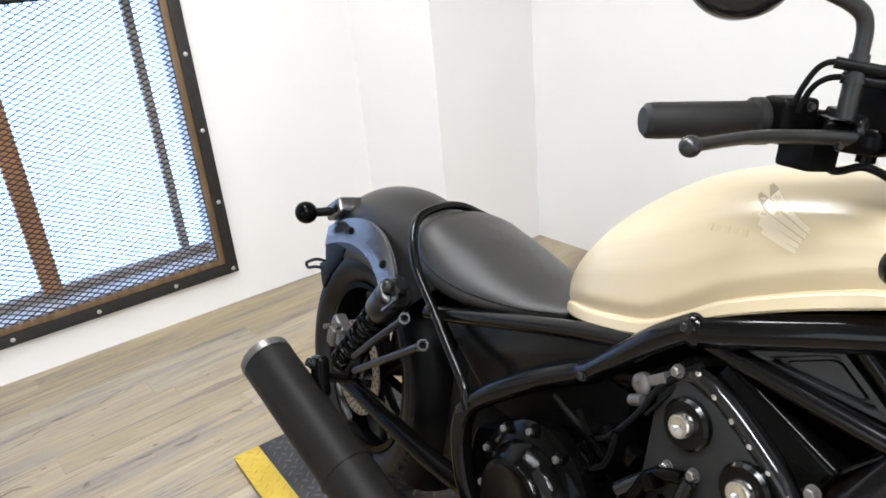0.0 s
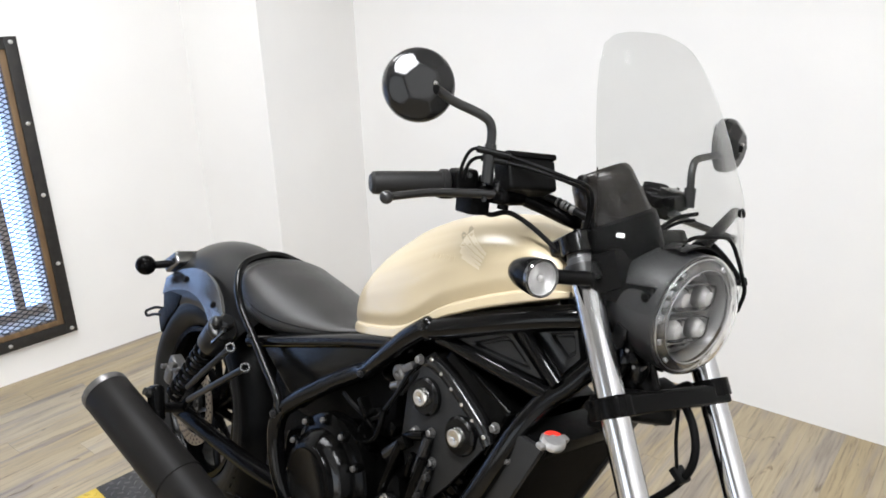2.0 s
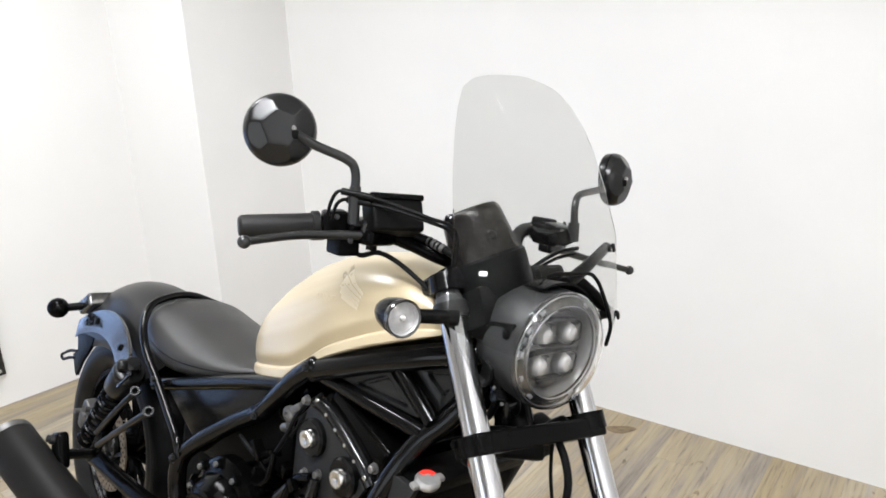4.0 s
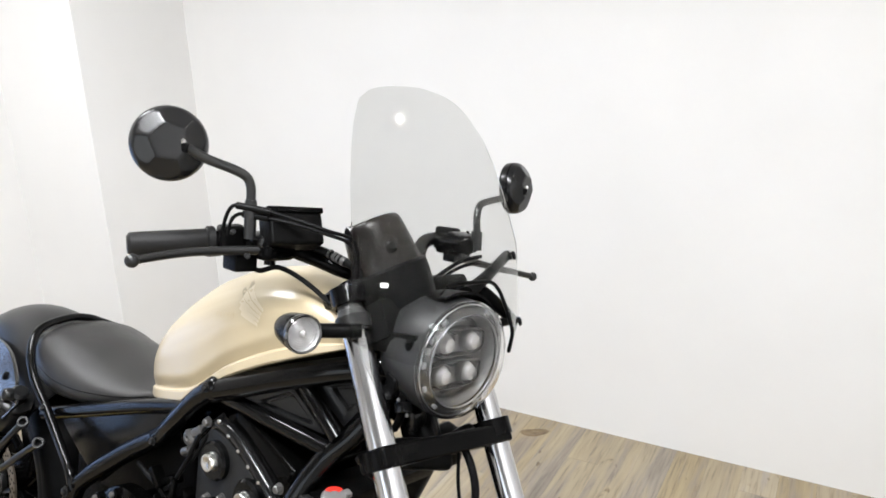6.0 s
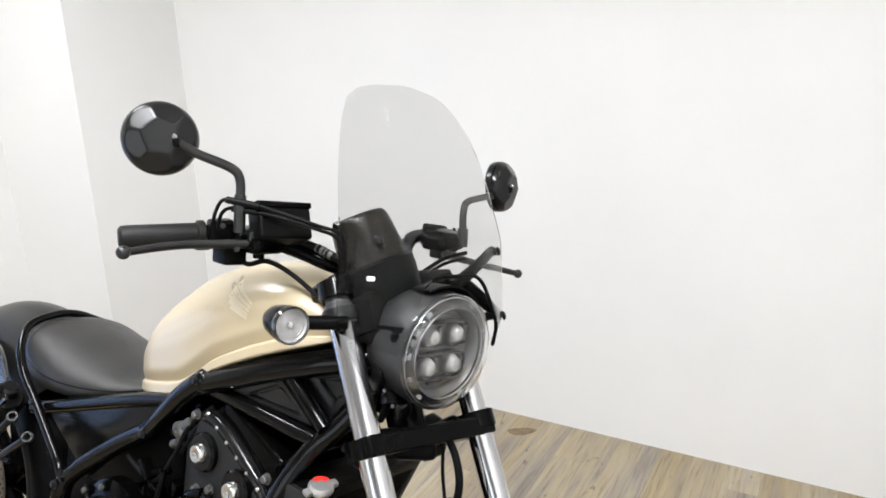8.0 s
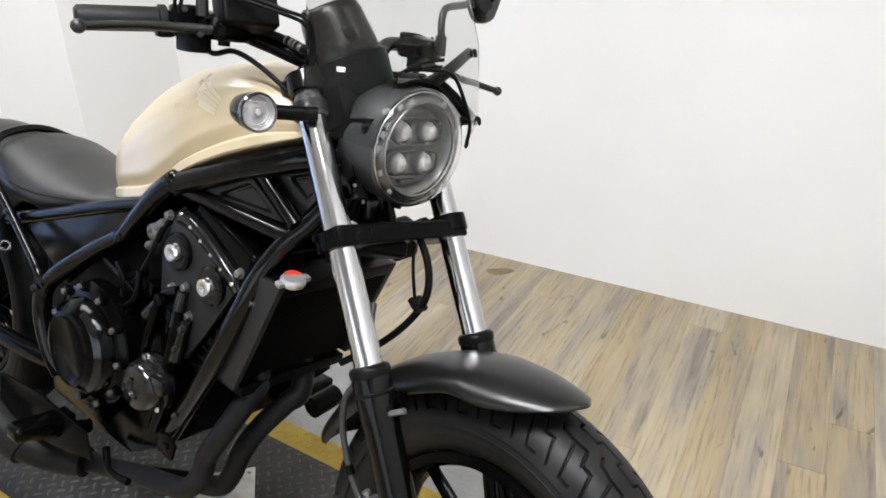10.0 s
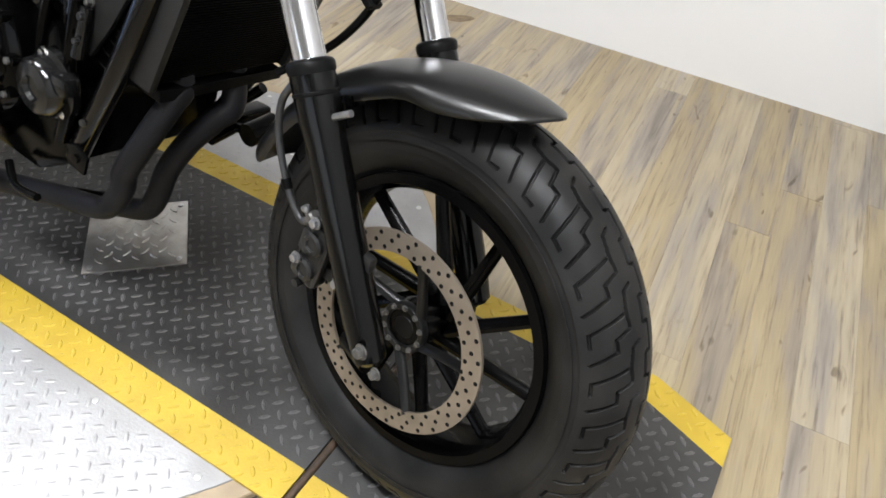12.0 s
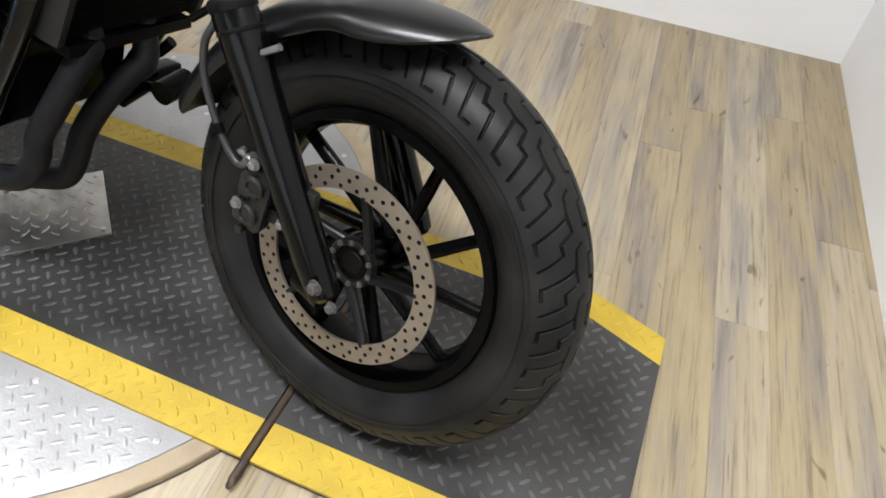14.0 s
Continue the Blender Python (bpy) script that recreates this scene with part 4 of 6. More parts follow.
# headlight
HL = Matrix.Translation((-0.205, 0.003, 0.9655)) @ Matrix.Rotation(radians(90 + 3), 4, "Y") @ Matrix.Rotation(radians(90), 4, "Z")
g = G()
lathe(g, [(1e-5, -0.125), (0.03, -0.124), (0.058, -0.112), (0.076, -0.088), (0.085, -0.055), (0.0870, -0.02), (0.0870, 0.000), (0.0845, 0.002), (0.080, -0.012), (0.05, -0.05), (1e-5, -0.055)], HL, 56)
hl = part("headlight", g, M_BUCKET, bike, "round multi-projector headlight in a satin black bucket", MS)
g = G()
lathe(g, [(0.0665, -0.012), (0.0835, -0.010), (0.0835, 0.000), (0.0800, 0.003), (0.0780, 0.001), (0.0730, 0.006), (0.0690, 0.009), (0.0665, 0.008), (0.0665, -0.012)], HL, 72)
part("bezel", g, M_BEZEL, hl, "glossy dark chrome bezel ring")
g = G()
for r in (0.0675, 0.0812):
    lathe(g, [(r - 0.0011, 0.0085 - (r - 0.067) * 0.42), (r, 0.0100 - (r - 0.067) * 0.42), (r + 0.0011, 0.0085 - (r - 0.067) * 0.42), (r - 0.0011, 0.0085 - (r - 0.067) * 0.42)], HL, 72)
parts("trim_ring", g, M_CLAMP, hl, "thin bright trim ring")
g = G()
for a in (128, 152, 163, 178, 205, 232, 300, 18, 60):
    box(g, (0.006, 0.009, 0.004), HL @ Matrix.Rotation(radians(a), 4, "Z") @ Matrix.Translation((0.0755, 0, 0.0045)), 0.0012)
parts("bezel_tab", g, M_CLAMP, hl)
g = G()
lathe(g, [(1e-5, 0.034), (0.03, 0.0325), (0.055, 0.028), (0.072, 0.021), (0.083, 0.012), (0.0875, 0.003), (0.0875, -0.003), (0.0858, -0.003), (0.0855, 0.003), (0.0815, 0.0105), (0.071, 0.0185), (0.054, 0.0255), (0.03, 0.030), (1e-5, 0.0315)], HL, 64)
ln_ = part("lens", g, M_LENS, hl, "clear domed headlight lens")
ln_.visible_shadow = False
g = G()
lathe(g, [(0.0668, 0.004), (0.0640, -0.002), (0.0620, -0.018), (1e-5, -0.018)], HL, 48, cap=False)
part("reflector", g, M_REFLECT, hl)


def lamp_tray(g, cy, w, h):
    """A rounded frame round a pair of projectors."""
    n, out, inn = 40, [], []
    for k in range(n):
        a = 2 * math.pi * k / n
        c, d = math.cos(a), math.sin(a)
        e = (abs(c) ** 4 + abs(d) ** 4) ** -0.25
        out.append((w * c * e, cy + h * d * e))
        inn.append(((w - 0.0022) * c * e, cy + (h - 0.0022) * d * e))
    v = [(x, y, -0.018) for x, y in out] + [(x, y, -0.006) for x, y in out] + [(x, y, -0.006) for x, y in inn] + [(x, y, -0.018) for x, y in inn]
    g.add(v, ring_faces(4, n), HL)


for cy in (0.0235, -0.0235):
    g = G()
    lamp_tray(g, cy, 0.052, 0.0205)
    part("lamp_frame", g, M_BEZEL, hl)
for cy, w in ((0.0515, 0.030), (-0.0515, 0.030)):
    g = G()
    box(g, (w, 0.004, 0.008), HL @ Matrix.Translation((0, cy, -0.014)), 0.0015)
    part("lamp_bar", g, M_CAST, hl)
for sx in (-1, 1):
    for sy in (-1, 1):
        g = G()
        c = HL @ Matrix.Translation((sx * 0.0255, sy * 0.0232, -0.017)) @ Matrix.Diagonal((0.86, 1, 1, 1))
        lathe(g, [(0.0152, 0), (0.0182, 0), (0.0182, 0.010), (0.0172, 0.012), (0.0152, 0.007), (0.0152, 0)], c, 28)
        part("projector_ring", g, M_CAST, hl)
        g = G()
        lathe(g, [(0.0150, 0.004), (0.0142, 0.012), (0.0100, 0.018), (1e-5, 0.0205)], c, 28)
        part("projector", g, M_LED, hl, "pale glassy projector lens")
        g = G()
        box(g, (0.010, 0.024, 0.010), HL @ Matrix.Translation((sx * 0.0255 + 0.0185, sy * 0.0232, -0.013)), 0.002)
        part("projector_side", g, M_CAST, hl)
g = G()
for s in (-1, 1):
    box(g, (0.10, 0.008, 0.030), Matrix.Translation((-0.262, s * 0.074, 0.985)) @ Matrix.Rotation(radians(-8), 4, "Y"), 0.003)
    hexbolt(g, (-0.225, s * 0.0785, 0.99), (0, s, 0), 0.007, 0.005)
parts("headlight_bracket", g, M_MATTE, bike, "", MS)
# connectors, clips and hoses under the headlight
g = G()
for pts, r in (([(-0.29, -0.05, 0.985), (-0.255, -0.062, 0.935), (-0.262, -0.050, 0.880), (-0.285, -0.040, 0.845)], 0.0062),
               ([(-0.30, -0.02, 0.98), (-0.262, -0.030, 0.920), (-0.250, -0.018, 0.870), (-0.272, -0.01, 0.842)], 0.0055),
               ([(-0.31, -0.075, 0.97), (-0.285, -0.085, 0.925), (-0.290, -0.078, 0.875)], 0.0045),
               ([(-0.30, 0.03, 0.95), (-0.262, 0.035, 0.905), (-0.262, 0.03, 0.86)], 0.0062)):
    tube(g, pts, r, 10)
parts("loom_hose", g, M_HOSE, bike, "", MS)
for x, y, z, a, d in ((-0.262, -0.070, 0.925, 20, (0.022, 0.016, 0.034)), (-0.258, -0.052, 0.893, -25, (0.020, 0.018, 0.026)), (-0.275, -0.078, 0.905, 40, (0.026, 0.014, 0.018)), (-0.25, -0.035, 0.868, 10, (0.016, 0.016, 0.030))):
    g = G()
    box(g, d, Matrix.Translation((x, y, z)) @ Matrix.Rotation(radians(a), 4, "Y") @ Matrix.Rotation(radians(a / 2), 4, "X"), 0.003)
    part("connector", g, M_EDGE, bike, "glossy black cable connector", MS)
g = G()
for x, y, z in ((-0.252, -0.066, 0.942), (-0.250, -0.060, 0.905), (-0.268, -0.086, 0.882), (-0.246, -0.045, 0.880)):
    hexbolt(g, (x, y - 0.008, z), (0.5, -0.8, 0.1), 0.0028, 0.003, False)
parts("clip", g, M_CAST, bike, "", MS)


# turn signals
def turn_signal(p, d, stem_to, m, R=0.0265):
    g = G()
    M0 = along(p, d)
    lathe(g, [(1e-5, -0.058), (0.009, -0.0565), (0.0165, -0.050), (0.0215, -0.037), (0.0245, -0.020), (R, -0.002), (R, 0.009)], M0, 32, cap=False)
    ob = part("turn_signal", g, M_SATIN, bike, "small bullet-shaped black turn signal", m)
    g = G()
    lathe(g, [(R + 0.0001, 0.004), (R + 0.0008, 0.006), (R + 0.0006, 0.011), (R - 0.001, 0.0128), (R - 0.003, 0.0120), (R - 0.0032, 0.004)], M0, 36, cap=False)
    part("rim", g, M_BEZEL, ob, "dark chrome rim")
    g = G()
    lathe(g, [(1e-5, 0.0175), (0.012, 0.0168), (0.020, 0.0140), (R - 0.0030, 0.0105), (R - 0.0030, 0.0085), (0.019, 0.0118), (1e-5, 0.0150)], M0, 36)
    q = part("lens", g, M_LENS, ob)
    q.visible_shadow = False
    g = G()
    prof = [(R - 0.0032, 0.0080)]
    for k in range(7):
        prof += [(0.0215 - 0.0027 * k, 0.0068 - 0.0005 * k), (0.0205 - 0.0027 * k, 0.0054 - 0.0005 * k)]
    lathe(g, prof + [(1e-5, 0.001)], M0, 36, cap=False)
    part("reflector", g, M_BLINK, ob, "ribbed silver reflector")
    g = G()
    ball(g, M0 @ Vector((0, 0, 0.006)), 0.0050)
    part("bulb", g, M_LED, ob)
    g = G()
    tube(g, [Vector(p) - Vector(d).normalized() * 0.015, stem_to], 0.0105, 14)
    part("stem", g, M_MATTE, ob)
    return ob


for s in (-1, 1):
    turn_signal((-0.319, FY + s * 0.19, 0.998), (1, s * 0.14, 0.05), (-0.29, FY + s * 0.11, 1.0), MS)
    g = G()
    lathe(g, [(0.0240, -0.008), (0.0262, -0.008), (0.0262, 0.012), (0.0240, 0.012)], along(on_fork(s, 0.998), (-SL, LAT, 1)), 24)
    part("signal_clamp", g, M_STEM, bike, "", MS)

# handlebar
BAR = [(-0.527, -0.330, 1.0915), (-0.505, -0.25, 1.100), (-0.470, -0.165, 1.100), (-0.430, -0.112, 1.084), (-0.392, -0.078, 1.068), (-0.380, -0.04, 1.058), (-0.378, 0, 1.056)]
g = G()
tube(g, BAR + [(x, -y, z) for x, y, z in BAR[-2::-1]], 0.0128, 16, 8)
hb = part("handlebar", g, M_SATIN, bike, "", MS)
g = G()
for s in (-1, 1):
    tube(g, [(-0.350, s * 0.05, 1.025), (-0.384, s * 0.05, 1.060)], 0.019, 14)
parts("riser", g, M_SATIN, hb)
for s in (-1, 1):
    e, i = Vector((-0.529, s * 0.335, 1.091)), Vector((-0.500, s * 0.232, 1.1005))
    d = (i - e).normalized()
    L = (i - e).length
    g = G()
    m = along(e, d)
    prof = [(1e-5, -0.012), (0.0125, -0.012), (0.0165, -0.008), (0.0172, 0.0)]
    prof += [(0.0172, L * 0.5)]
    prof += [(0.0172, L - 0.013), (0.0205, L - 0.011), (0.0205, L - 0.002), (0.018, L)]
    lathe(g, prof, m, 28)
    part("grip", g, M_GRIP, hb, "black rubber hand grip")
    # lever
    g = G()
    ends = [(-0.415, -0.180, 1.096), (-0.436, -0.240, 1.0935), (-0.440, -0.305, 1.091), (-0.434, -0.376, 1.083)] if s < 0 else [(-0.405, 0.185, 1.080), (-0.420, 0.25, 1.065), (-0.424, 0.33, 1.049), (-0.413, 0.415, 1.033)]
    tube(g, ends, 0.0085, 12, 6, 0.0065, 0.75)
    ball(g, ends[-1], 0.0092)
    part("lever", g, M_STEM, hb, "black hand lever with a ball end")
    # switch housing and perch
    g = G()
    out_ = 0.0 if s < 0 else 0.022
    m = along((-0.487, s * 0.213 + out_, 1.102), d)
    box(g, (0.040, 0.044, 0.036), m, 0.007, 3)
    box(g, (0.030, 0.036, 0.026), m @ Matrix.Translation((0.012, -0.006, -0.026)), 0.006, 2)
    box(g, (0.016, 0.018, 0.020), m @ Matrix.Translation((0.024, 0.004, 0.002)), 0.003)
    box(g, (0.040, 0.036, 0.026), Matrix.Translation((-0.458, s * 0.213 + out_, 1.074)), 0.005, 2)
    part("switch_housing", g, M_MATTE, hb)
    g = G()
    q = Vector((-0.440, s * 0.196 + out_, 1.100))
    lathe(g, [(0.0105, -0.004), (0.0105, 0.005), (0.008, 0.008), (0.004, 0.0085), (1e-5, 0.007)], along(q + Vector((0.020, 0, 0.004)), (1.0, s * 0.4, 0.3)), 20)
    box(g, (0.030, 0.040, 0.008), Matrix.Translation(q + Vector((0.006, 0, 0.014))) @ Matrix.Rotation(radians(12), 4, "Y"), 0.003, 2)
    parts("switch", g, M_EDGE, hb)
    g = G()
    for dx, dy, dz in ((0.018, 0.026, -0.012), (0.016, -0.020, -0.016), (-0.012, 0.034, 0.018)):
        hexbolt(g, q + Vector((dx, s * dy, dz)), (1.0, s * 0.4, 0.1), 0.0032, 0.004)
    parts("perch_bolt", g, M_EDGE, hb)
    g = G()
    box(g, (0.055, 0.055, 0.028), Matrix.Translation((-0.432, s * 0.180 + out_, 1.095)) @ Matrix.Rotation(radians(10), 4, "Z"), 0.010, 3)
    tube(g, [(-0.470, s * 0.18 + out_, 1.10), (-0.432, s * 0.18 + out_, 1.096)], 0.017, 14)
    tube(g, [(-0.418, s * 0.188 + out_, 1.075), (-0.418, s * 0.188 + out_, 1.108)], 0.0085, 12)
    part("lever_perch", g, M_SATIN, hb)
    # mirror
    g = G()
    MC = Vector((-0.478, -0.316, 1.2345)) if s < 0 else Vector((-0.442, 0.366, 1.208))
    if s < 0:
        tube(g, [(-0.425, -0.218, 1.112), (-0.425, -0.219, 1.142)], 0.0085, 14)
        tube(g, [(-0.425, -0.219, 1.142), (-0.425, -0.2195, 1.166)], 0.0100, 14, 6, 0.0082)
        tube(g, [(-0.425, -0.2195, 1.160), (-0.425, -0.222, 1.188), (-0.429, -0.235, 1.203), MC.lerp(Vector((-0.430, -0.236, 1.200)), 0.45) + Vector((0.012, 0, 0)), MC + Vector((0.031, 0.010, -0.003))], 0.0068, 12)
    else:
        tube(g, [(-0.410, 0.236, 1.090), (-0.413, 0.237, 1.125)], 0.0105, 14)
        tube(g, [(-0.413, 0.237, 1.125), (-0.417, 0.238, 1.152), (-0.423, 0.252, 1.174), (-0.430, 0.30, 1.184), MC + Vector((0.020, -0.012, -0.012))], 0.0068, 12)
    mir = part("mirror", g, M_STEM, bike, "round black rear-view mirror on a bent stem", MS)
    g = G()
    mm = along(MC, (1.0, s * 0.34, 0.12))
    # domed shell with flattened facets
    rings, cols = 26, 84
    v = []
    for i in range(rings):
        r = 0.0507 * math.sin(math.pi / 2 * (1 - i / (rings - 1))) + 1e-5
        for j in range(cols):
            a = 2 * math.pi * j / cols
            x, y = r * math.cos(a), r * math.sin(a)
            z = 0.034 * math.sqrt(max(0.0, 1 - (r / 0.0509) ** 2))
            z = min(z, 0.0290 + 0.08 * x)
            for q in range(6):
                b = q * math.pi / 3 + 0.35
                z = min(z, 0.0425 - 0.62 * (x * math.cos(b) + y * math.sin(b)))
            v.append((x, y, z))
    g.add(v, ring_faces(rings, cols), mm)
    lathe(g, [(0.0485, -0.014), (0.0504, -0.011), (0.0508, -0.004), (0.0507, 0.0005)], mm, 84)
    part("mirror_shell", g, M_SHELL, mir, "", None, 35)
    g = G()
    box(g, (0.018, 0.014, 0.012), along(MC + Vector((0.029, -s * 0.010, -0.004)), (1.0, -s * 0.9, -0.1)), 0.004)
    part("socket", g, M_MATTE, mir)
    g = G()
    lathe(g, [(0.0480, -0.0145), (1e-5, -0.0155)], mm, 36)
    part("mirror_glass", g, M_MIRROR, mir)
    g = G()
    hexbolt(g, MC + Vector((0.033, -s * 0.004, 0.004)), (1, -s * 0.3, 0.1), 0.0028, 0.003)
    part("bolt", g, M_BRIGHT, mir)

g = G()
RES = Matrix.Translation((-0.410, -0.160, 1.124)) @ Matrix.Rotation(radians(-8), 4, "Z") @ Matrix.Rotation(radians(-22), 4, "Y")
box(g, (0.042, 0.082, 0.048), RES, 0.006, 3)
mc = part("master_cylinder", g, M_MATTE, bike, "black brake fluid reservoir", MS)
g = G()
box(g, (0.046, 0.086, 0.009), RES @ Matrix.Translation((0, 0, 0.0270)), 0.003, 2)
part("lid", g, M_SATIN, mc)
g = G()
tube(g, [(-0.462, -0.240, 1.118), (-0.455, -0.2416, 1.135), (-0.445, -0.239, 1.153), (-0.430, -0.234, 1.158), (-0.405, -0.209, 1.154), (-0.376, -0.178, 1.145), (-0.340, -0.144, 1.133), (-0.326, -0.116, 1.124), (-0.330, -0.098, 1.098), (-0.345, -0.088, 1.05)], 0.0027, 10)
tube(g, [(-0.462, -0.232, 1.112), (-0.455, -0.233, 1.131), (-0.445, -0.231, 1.142), (-0.430, -0.225, 1.146), (-0.402, -0.201, 1.143), (-0.374, -0.176, 1.138), (-0.342, -0.145, 1.128), (-0.330, -0.116, 1.117), (-0.336, -0.098, 1.090), (-0.350, -0.088, 1.04)], 0.0027, 10)
tube(g, [(-0.434, -0.236, 1.1575), (-0.400, -0.203, 1.1525)], 0.0052, 10)
tube(g, [(-0.432, -0.227, 1.1455), (-0.404, -0.203, 1.1435)], 0.0050, 10)
tube(g, [(-0.364, 0.2, 1.086), (-0.368, 0.155, 1.078), (-0.364, 0.105, 1.059), (-0.353, 0.06, 1.041), (-0.341, 0.015, 1.024)], 0.0036, 10)
tube(g, [(-0.372, 0.206, 1.074), (-0.376, 0.161, 1.066), (-0.372, 0.111, 1.047), (-0.361, 0.066, 1.029), (-0.349, 0.021, 1.012)], 0.0030, 10)
tube(g, [(-0.425, -0.118, 1.100), (-0.404, -0.100, 1.093), (-0.368, -0.090, 1.083), (-0.340, -0.080, 1.068), (-0.335, -0.070, 1.02), (-0.34, -0.06, 0.97)], 0.0060, 10)
tube(g, [(-0.46, -0.205, 1.078), (-0.445, -0.19, 1.062), (-0.43, -0.165, 1.068), (-0.405, -0.135, 1.05), (-0.36, -0.10, 1.01), (-0.335, -0.075, 0.98)], 0.004, 8)
parts("control_cable", g, M_HOSE, bike, "", MS)
g = G()
for k, w in ((0.0, 0.0016), (0.30, 0.0030), (0.52, 0.0016), (0.80, 0.0036)):
    p = Vector((-0.398, -0.098, 1.0915)).lerp(Vector((-0.366, -0.089, 1.0820)), k)
    lathe(g, [(0.0055, -w), (0.0074, 0.1 * w - w), (0.0074, w - 0.1 * w), (0.0055, w)], along(p, (0.9, 0.25, -0.3)), 14)
parts("hose_spring", g, M_CAST, bike, "", MS)

# gauge behind the shield
g = G()
GM = along((-0.335, -0.023, 1.056), (-0.040, -0.024, 0.090))
lathe(g, [(1e-5, 0.0), (0.055, 0.0), (0.0570, 0.004), (0.0525, 0.040), (0.0485, 0.074), (0.0470, 0.086), (0.0447, 0.0935), (0.0405, 0.0985), (0.0365, 0.0995), (0.0350, 0.0985), (0.0345, 0.094)], GM, 48)
gauge = part("gauge", g, M_GAUGECAN, bike, "round instrument gauge in a brown-black metal can", MS)
g = G()
lathe(g, [(0.0347, 0.094), (1e-5, 0.095)], GM, 40)
part("gauge_face", g, M_GAUGE, gauge)
g = G()
lathe(g, [(1e-5, -0.050), (0.044, -0.050), (0.056, -0.034), (0.0605, 0.004), (0.0605, 0.018), (0.057, 0.022), (0.053, 0.018)], GM, 40)
part("gauge_base", g, M_MATTE, gauge, "black plastic gauge base")
g = G()
box(g, (0.060, 0.105, 0.06), Matrix.Translation((-0.305, -0.030, 1.005)) @ Matrix.Rotation(radians(-28), 4, "Y"), 0.01)
part("gauge_bracket", g, M_MATTE, gauge)
g = G()
for a, h in ((-52, 0.050), (-112, 0.092)):
    q = GM @ Matrix.Rotation(radians(a + 90), 4, "Z")
    lathe(g, [(0.0085, -0.004), (0.0085, 0.003), (0.006, 0.006), (1e-5, 0.006)], q @ Matrix.Translation((0.0625 - h * 0.16, 0, h)) @ Matrix.Rotation(radians(90), 4, "Y"), 16)
parts("knob", g, M_EDGE, gauge)
g = G()
box(g, (0.003, 0.012, 0.007), Matrix.Translation((-0.281, -0.086, 1.064)) @ Matrix.Rotation(radians(-32), 4, "Z"), 0.002)
part("warning_light", g, M_PANEL, gauge, "small white warning light window")

# windshield
def shield_bow(q):
    return 1.8 * q * q if q < 0.11 else 0.0218 + 0.396 * (q - 0.11)


def shield_x(y, z):
    return -0.140 - (z - 0.95) * 0.50 - shield_bow(abs(y - 0.012)) * (1.0 + 7.0 * max(0.0, 1.12 - z)) - 0.6 * max(0.0, 1.0 - z)


SHIELD_EDGE = [(1.00, -0.160, 0.176), (1.05, -0.160, 0.180), (1.10, -0.156, 0.180), (1.15, -0.149, 0.183), (1.20, -0.139, 0.183), (1.25, -0.127, 0.174), (1.29, -0.115, 0.152), (1.322, -0.101, 0.112), (1.338, -0.082, 0.078), (1.346, -0.055, 0.048), (1.351, -0.002, 0.002)]


def shield_edge(z, k):
    return float(np.interp(z, [e[0] for e in SHIELD_EDGE], [e[k] for e in SHIELD_EDGE]))


def shield_foot(y):
    """The lower edge: an arch over the headlight between two rounded lobes."""
    u = abs(y - 0.012)
    if u < 0.090:
        return 0.968 + 0.110 * (1 - (u / 0.090) ** 5)
    return 0.968 + 0.033 * min(1.0, (u - 0.090) / 0.085) ** 1.6


g = G()
NZ = 44
SC = sorted([k / 30 for k in range(31)] + [(y + 0.160) / 0.336 for c in (-1, 1) for y in [0.012 + c * u for u in (0.074, 0.079, 0.083, 0.086, 0.088, 0.0895, 0.092, 0.098)]])
NY = len(SC)
front, back = [], []
for i in range(NZ):
    t = i / (NZ - 1)
    for s in SC:
        z0_ = shield_foot(-0.160 + 0.336 * s)
        z = z0_ + (1.3505 - z0_) * (1 - (1 - t) ** 1.5)
        lo_, hi_ = shield_edge(z, 1), shield_edge(z, 2)
        y = lo_ + (hi_ - lo_) * s
        front.append((shield_x(y, z), y, z))
        back.append((shield_x(y, z) - 0.0032, y, z))
o = NZ * NY
f = ring_faces(NZ, NY, close_c=False)
f += [tuple(q + o for q in reversed(face)) for face in f]
for i in range(NZ - 1):
    f.append((i * NY, (i + 1) * NY, (i + 1) * NY + o, i * NY + o))
    f.append(((i + 2) * NY - 1, (i + 1) * NY - 1, (i + 1) * NY - 1 + o, (i + 2) * NY - 1 + o))
for j in range(NY - 1):
    f.append((j + 1, j, j + o, j + 1 + o))
    q = (NZ - 1) * NY
    f.append((q + j, q + j + 1, q + j + 1 + o, q + j + o))
g.add(front + back, f)
ws = part("windshield", g, M_SHIELD, bike, "smoke-tinted clear windshield", MS, 60)
ws.visible_shadow = False
g = G()
tube(g, [(front[j][0] - 0.0016, front[j][1], front[j][2] - 0.001) for j in range(NY) if -0.04 < front[j][1] < 0.125], 0.0030, 8, 2)
part("edge_trim", g, M_MATTE, ws, "black rubber edge trim")
SCREWS = [(0.157, 1.105), (0.162, 1.001)]
g = G()
for y, z in SCREWS:
    x = shield_x(y, z)
    lathe(g, [(0.0075, 0.0), (0.0075, 0.003), (0.005, 0.005), (1e-5, 0.0055)], along((x, y, z), (1, 0.7, 0.4)), 14)
    lathe(g, [(0.006, -0.014), (0.006, -0.0032)], along((x, y, z), (1, 0.7, 0.4)), 12)
parts("screw", g, M_MATTE, ws)
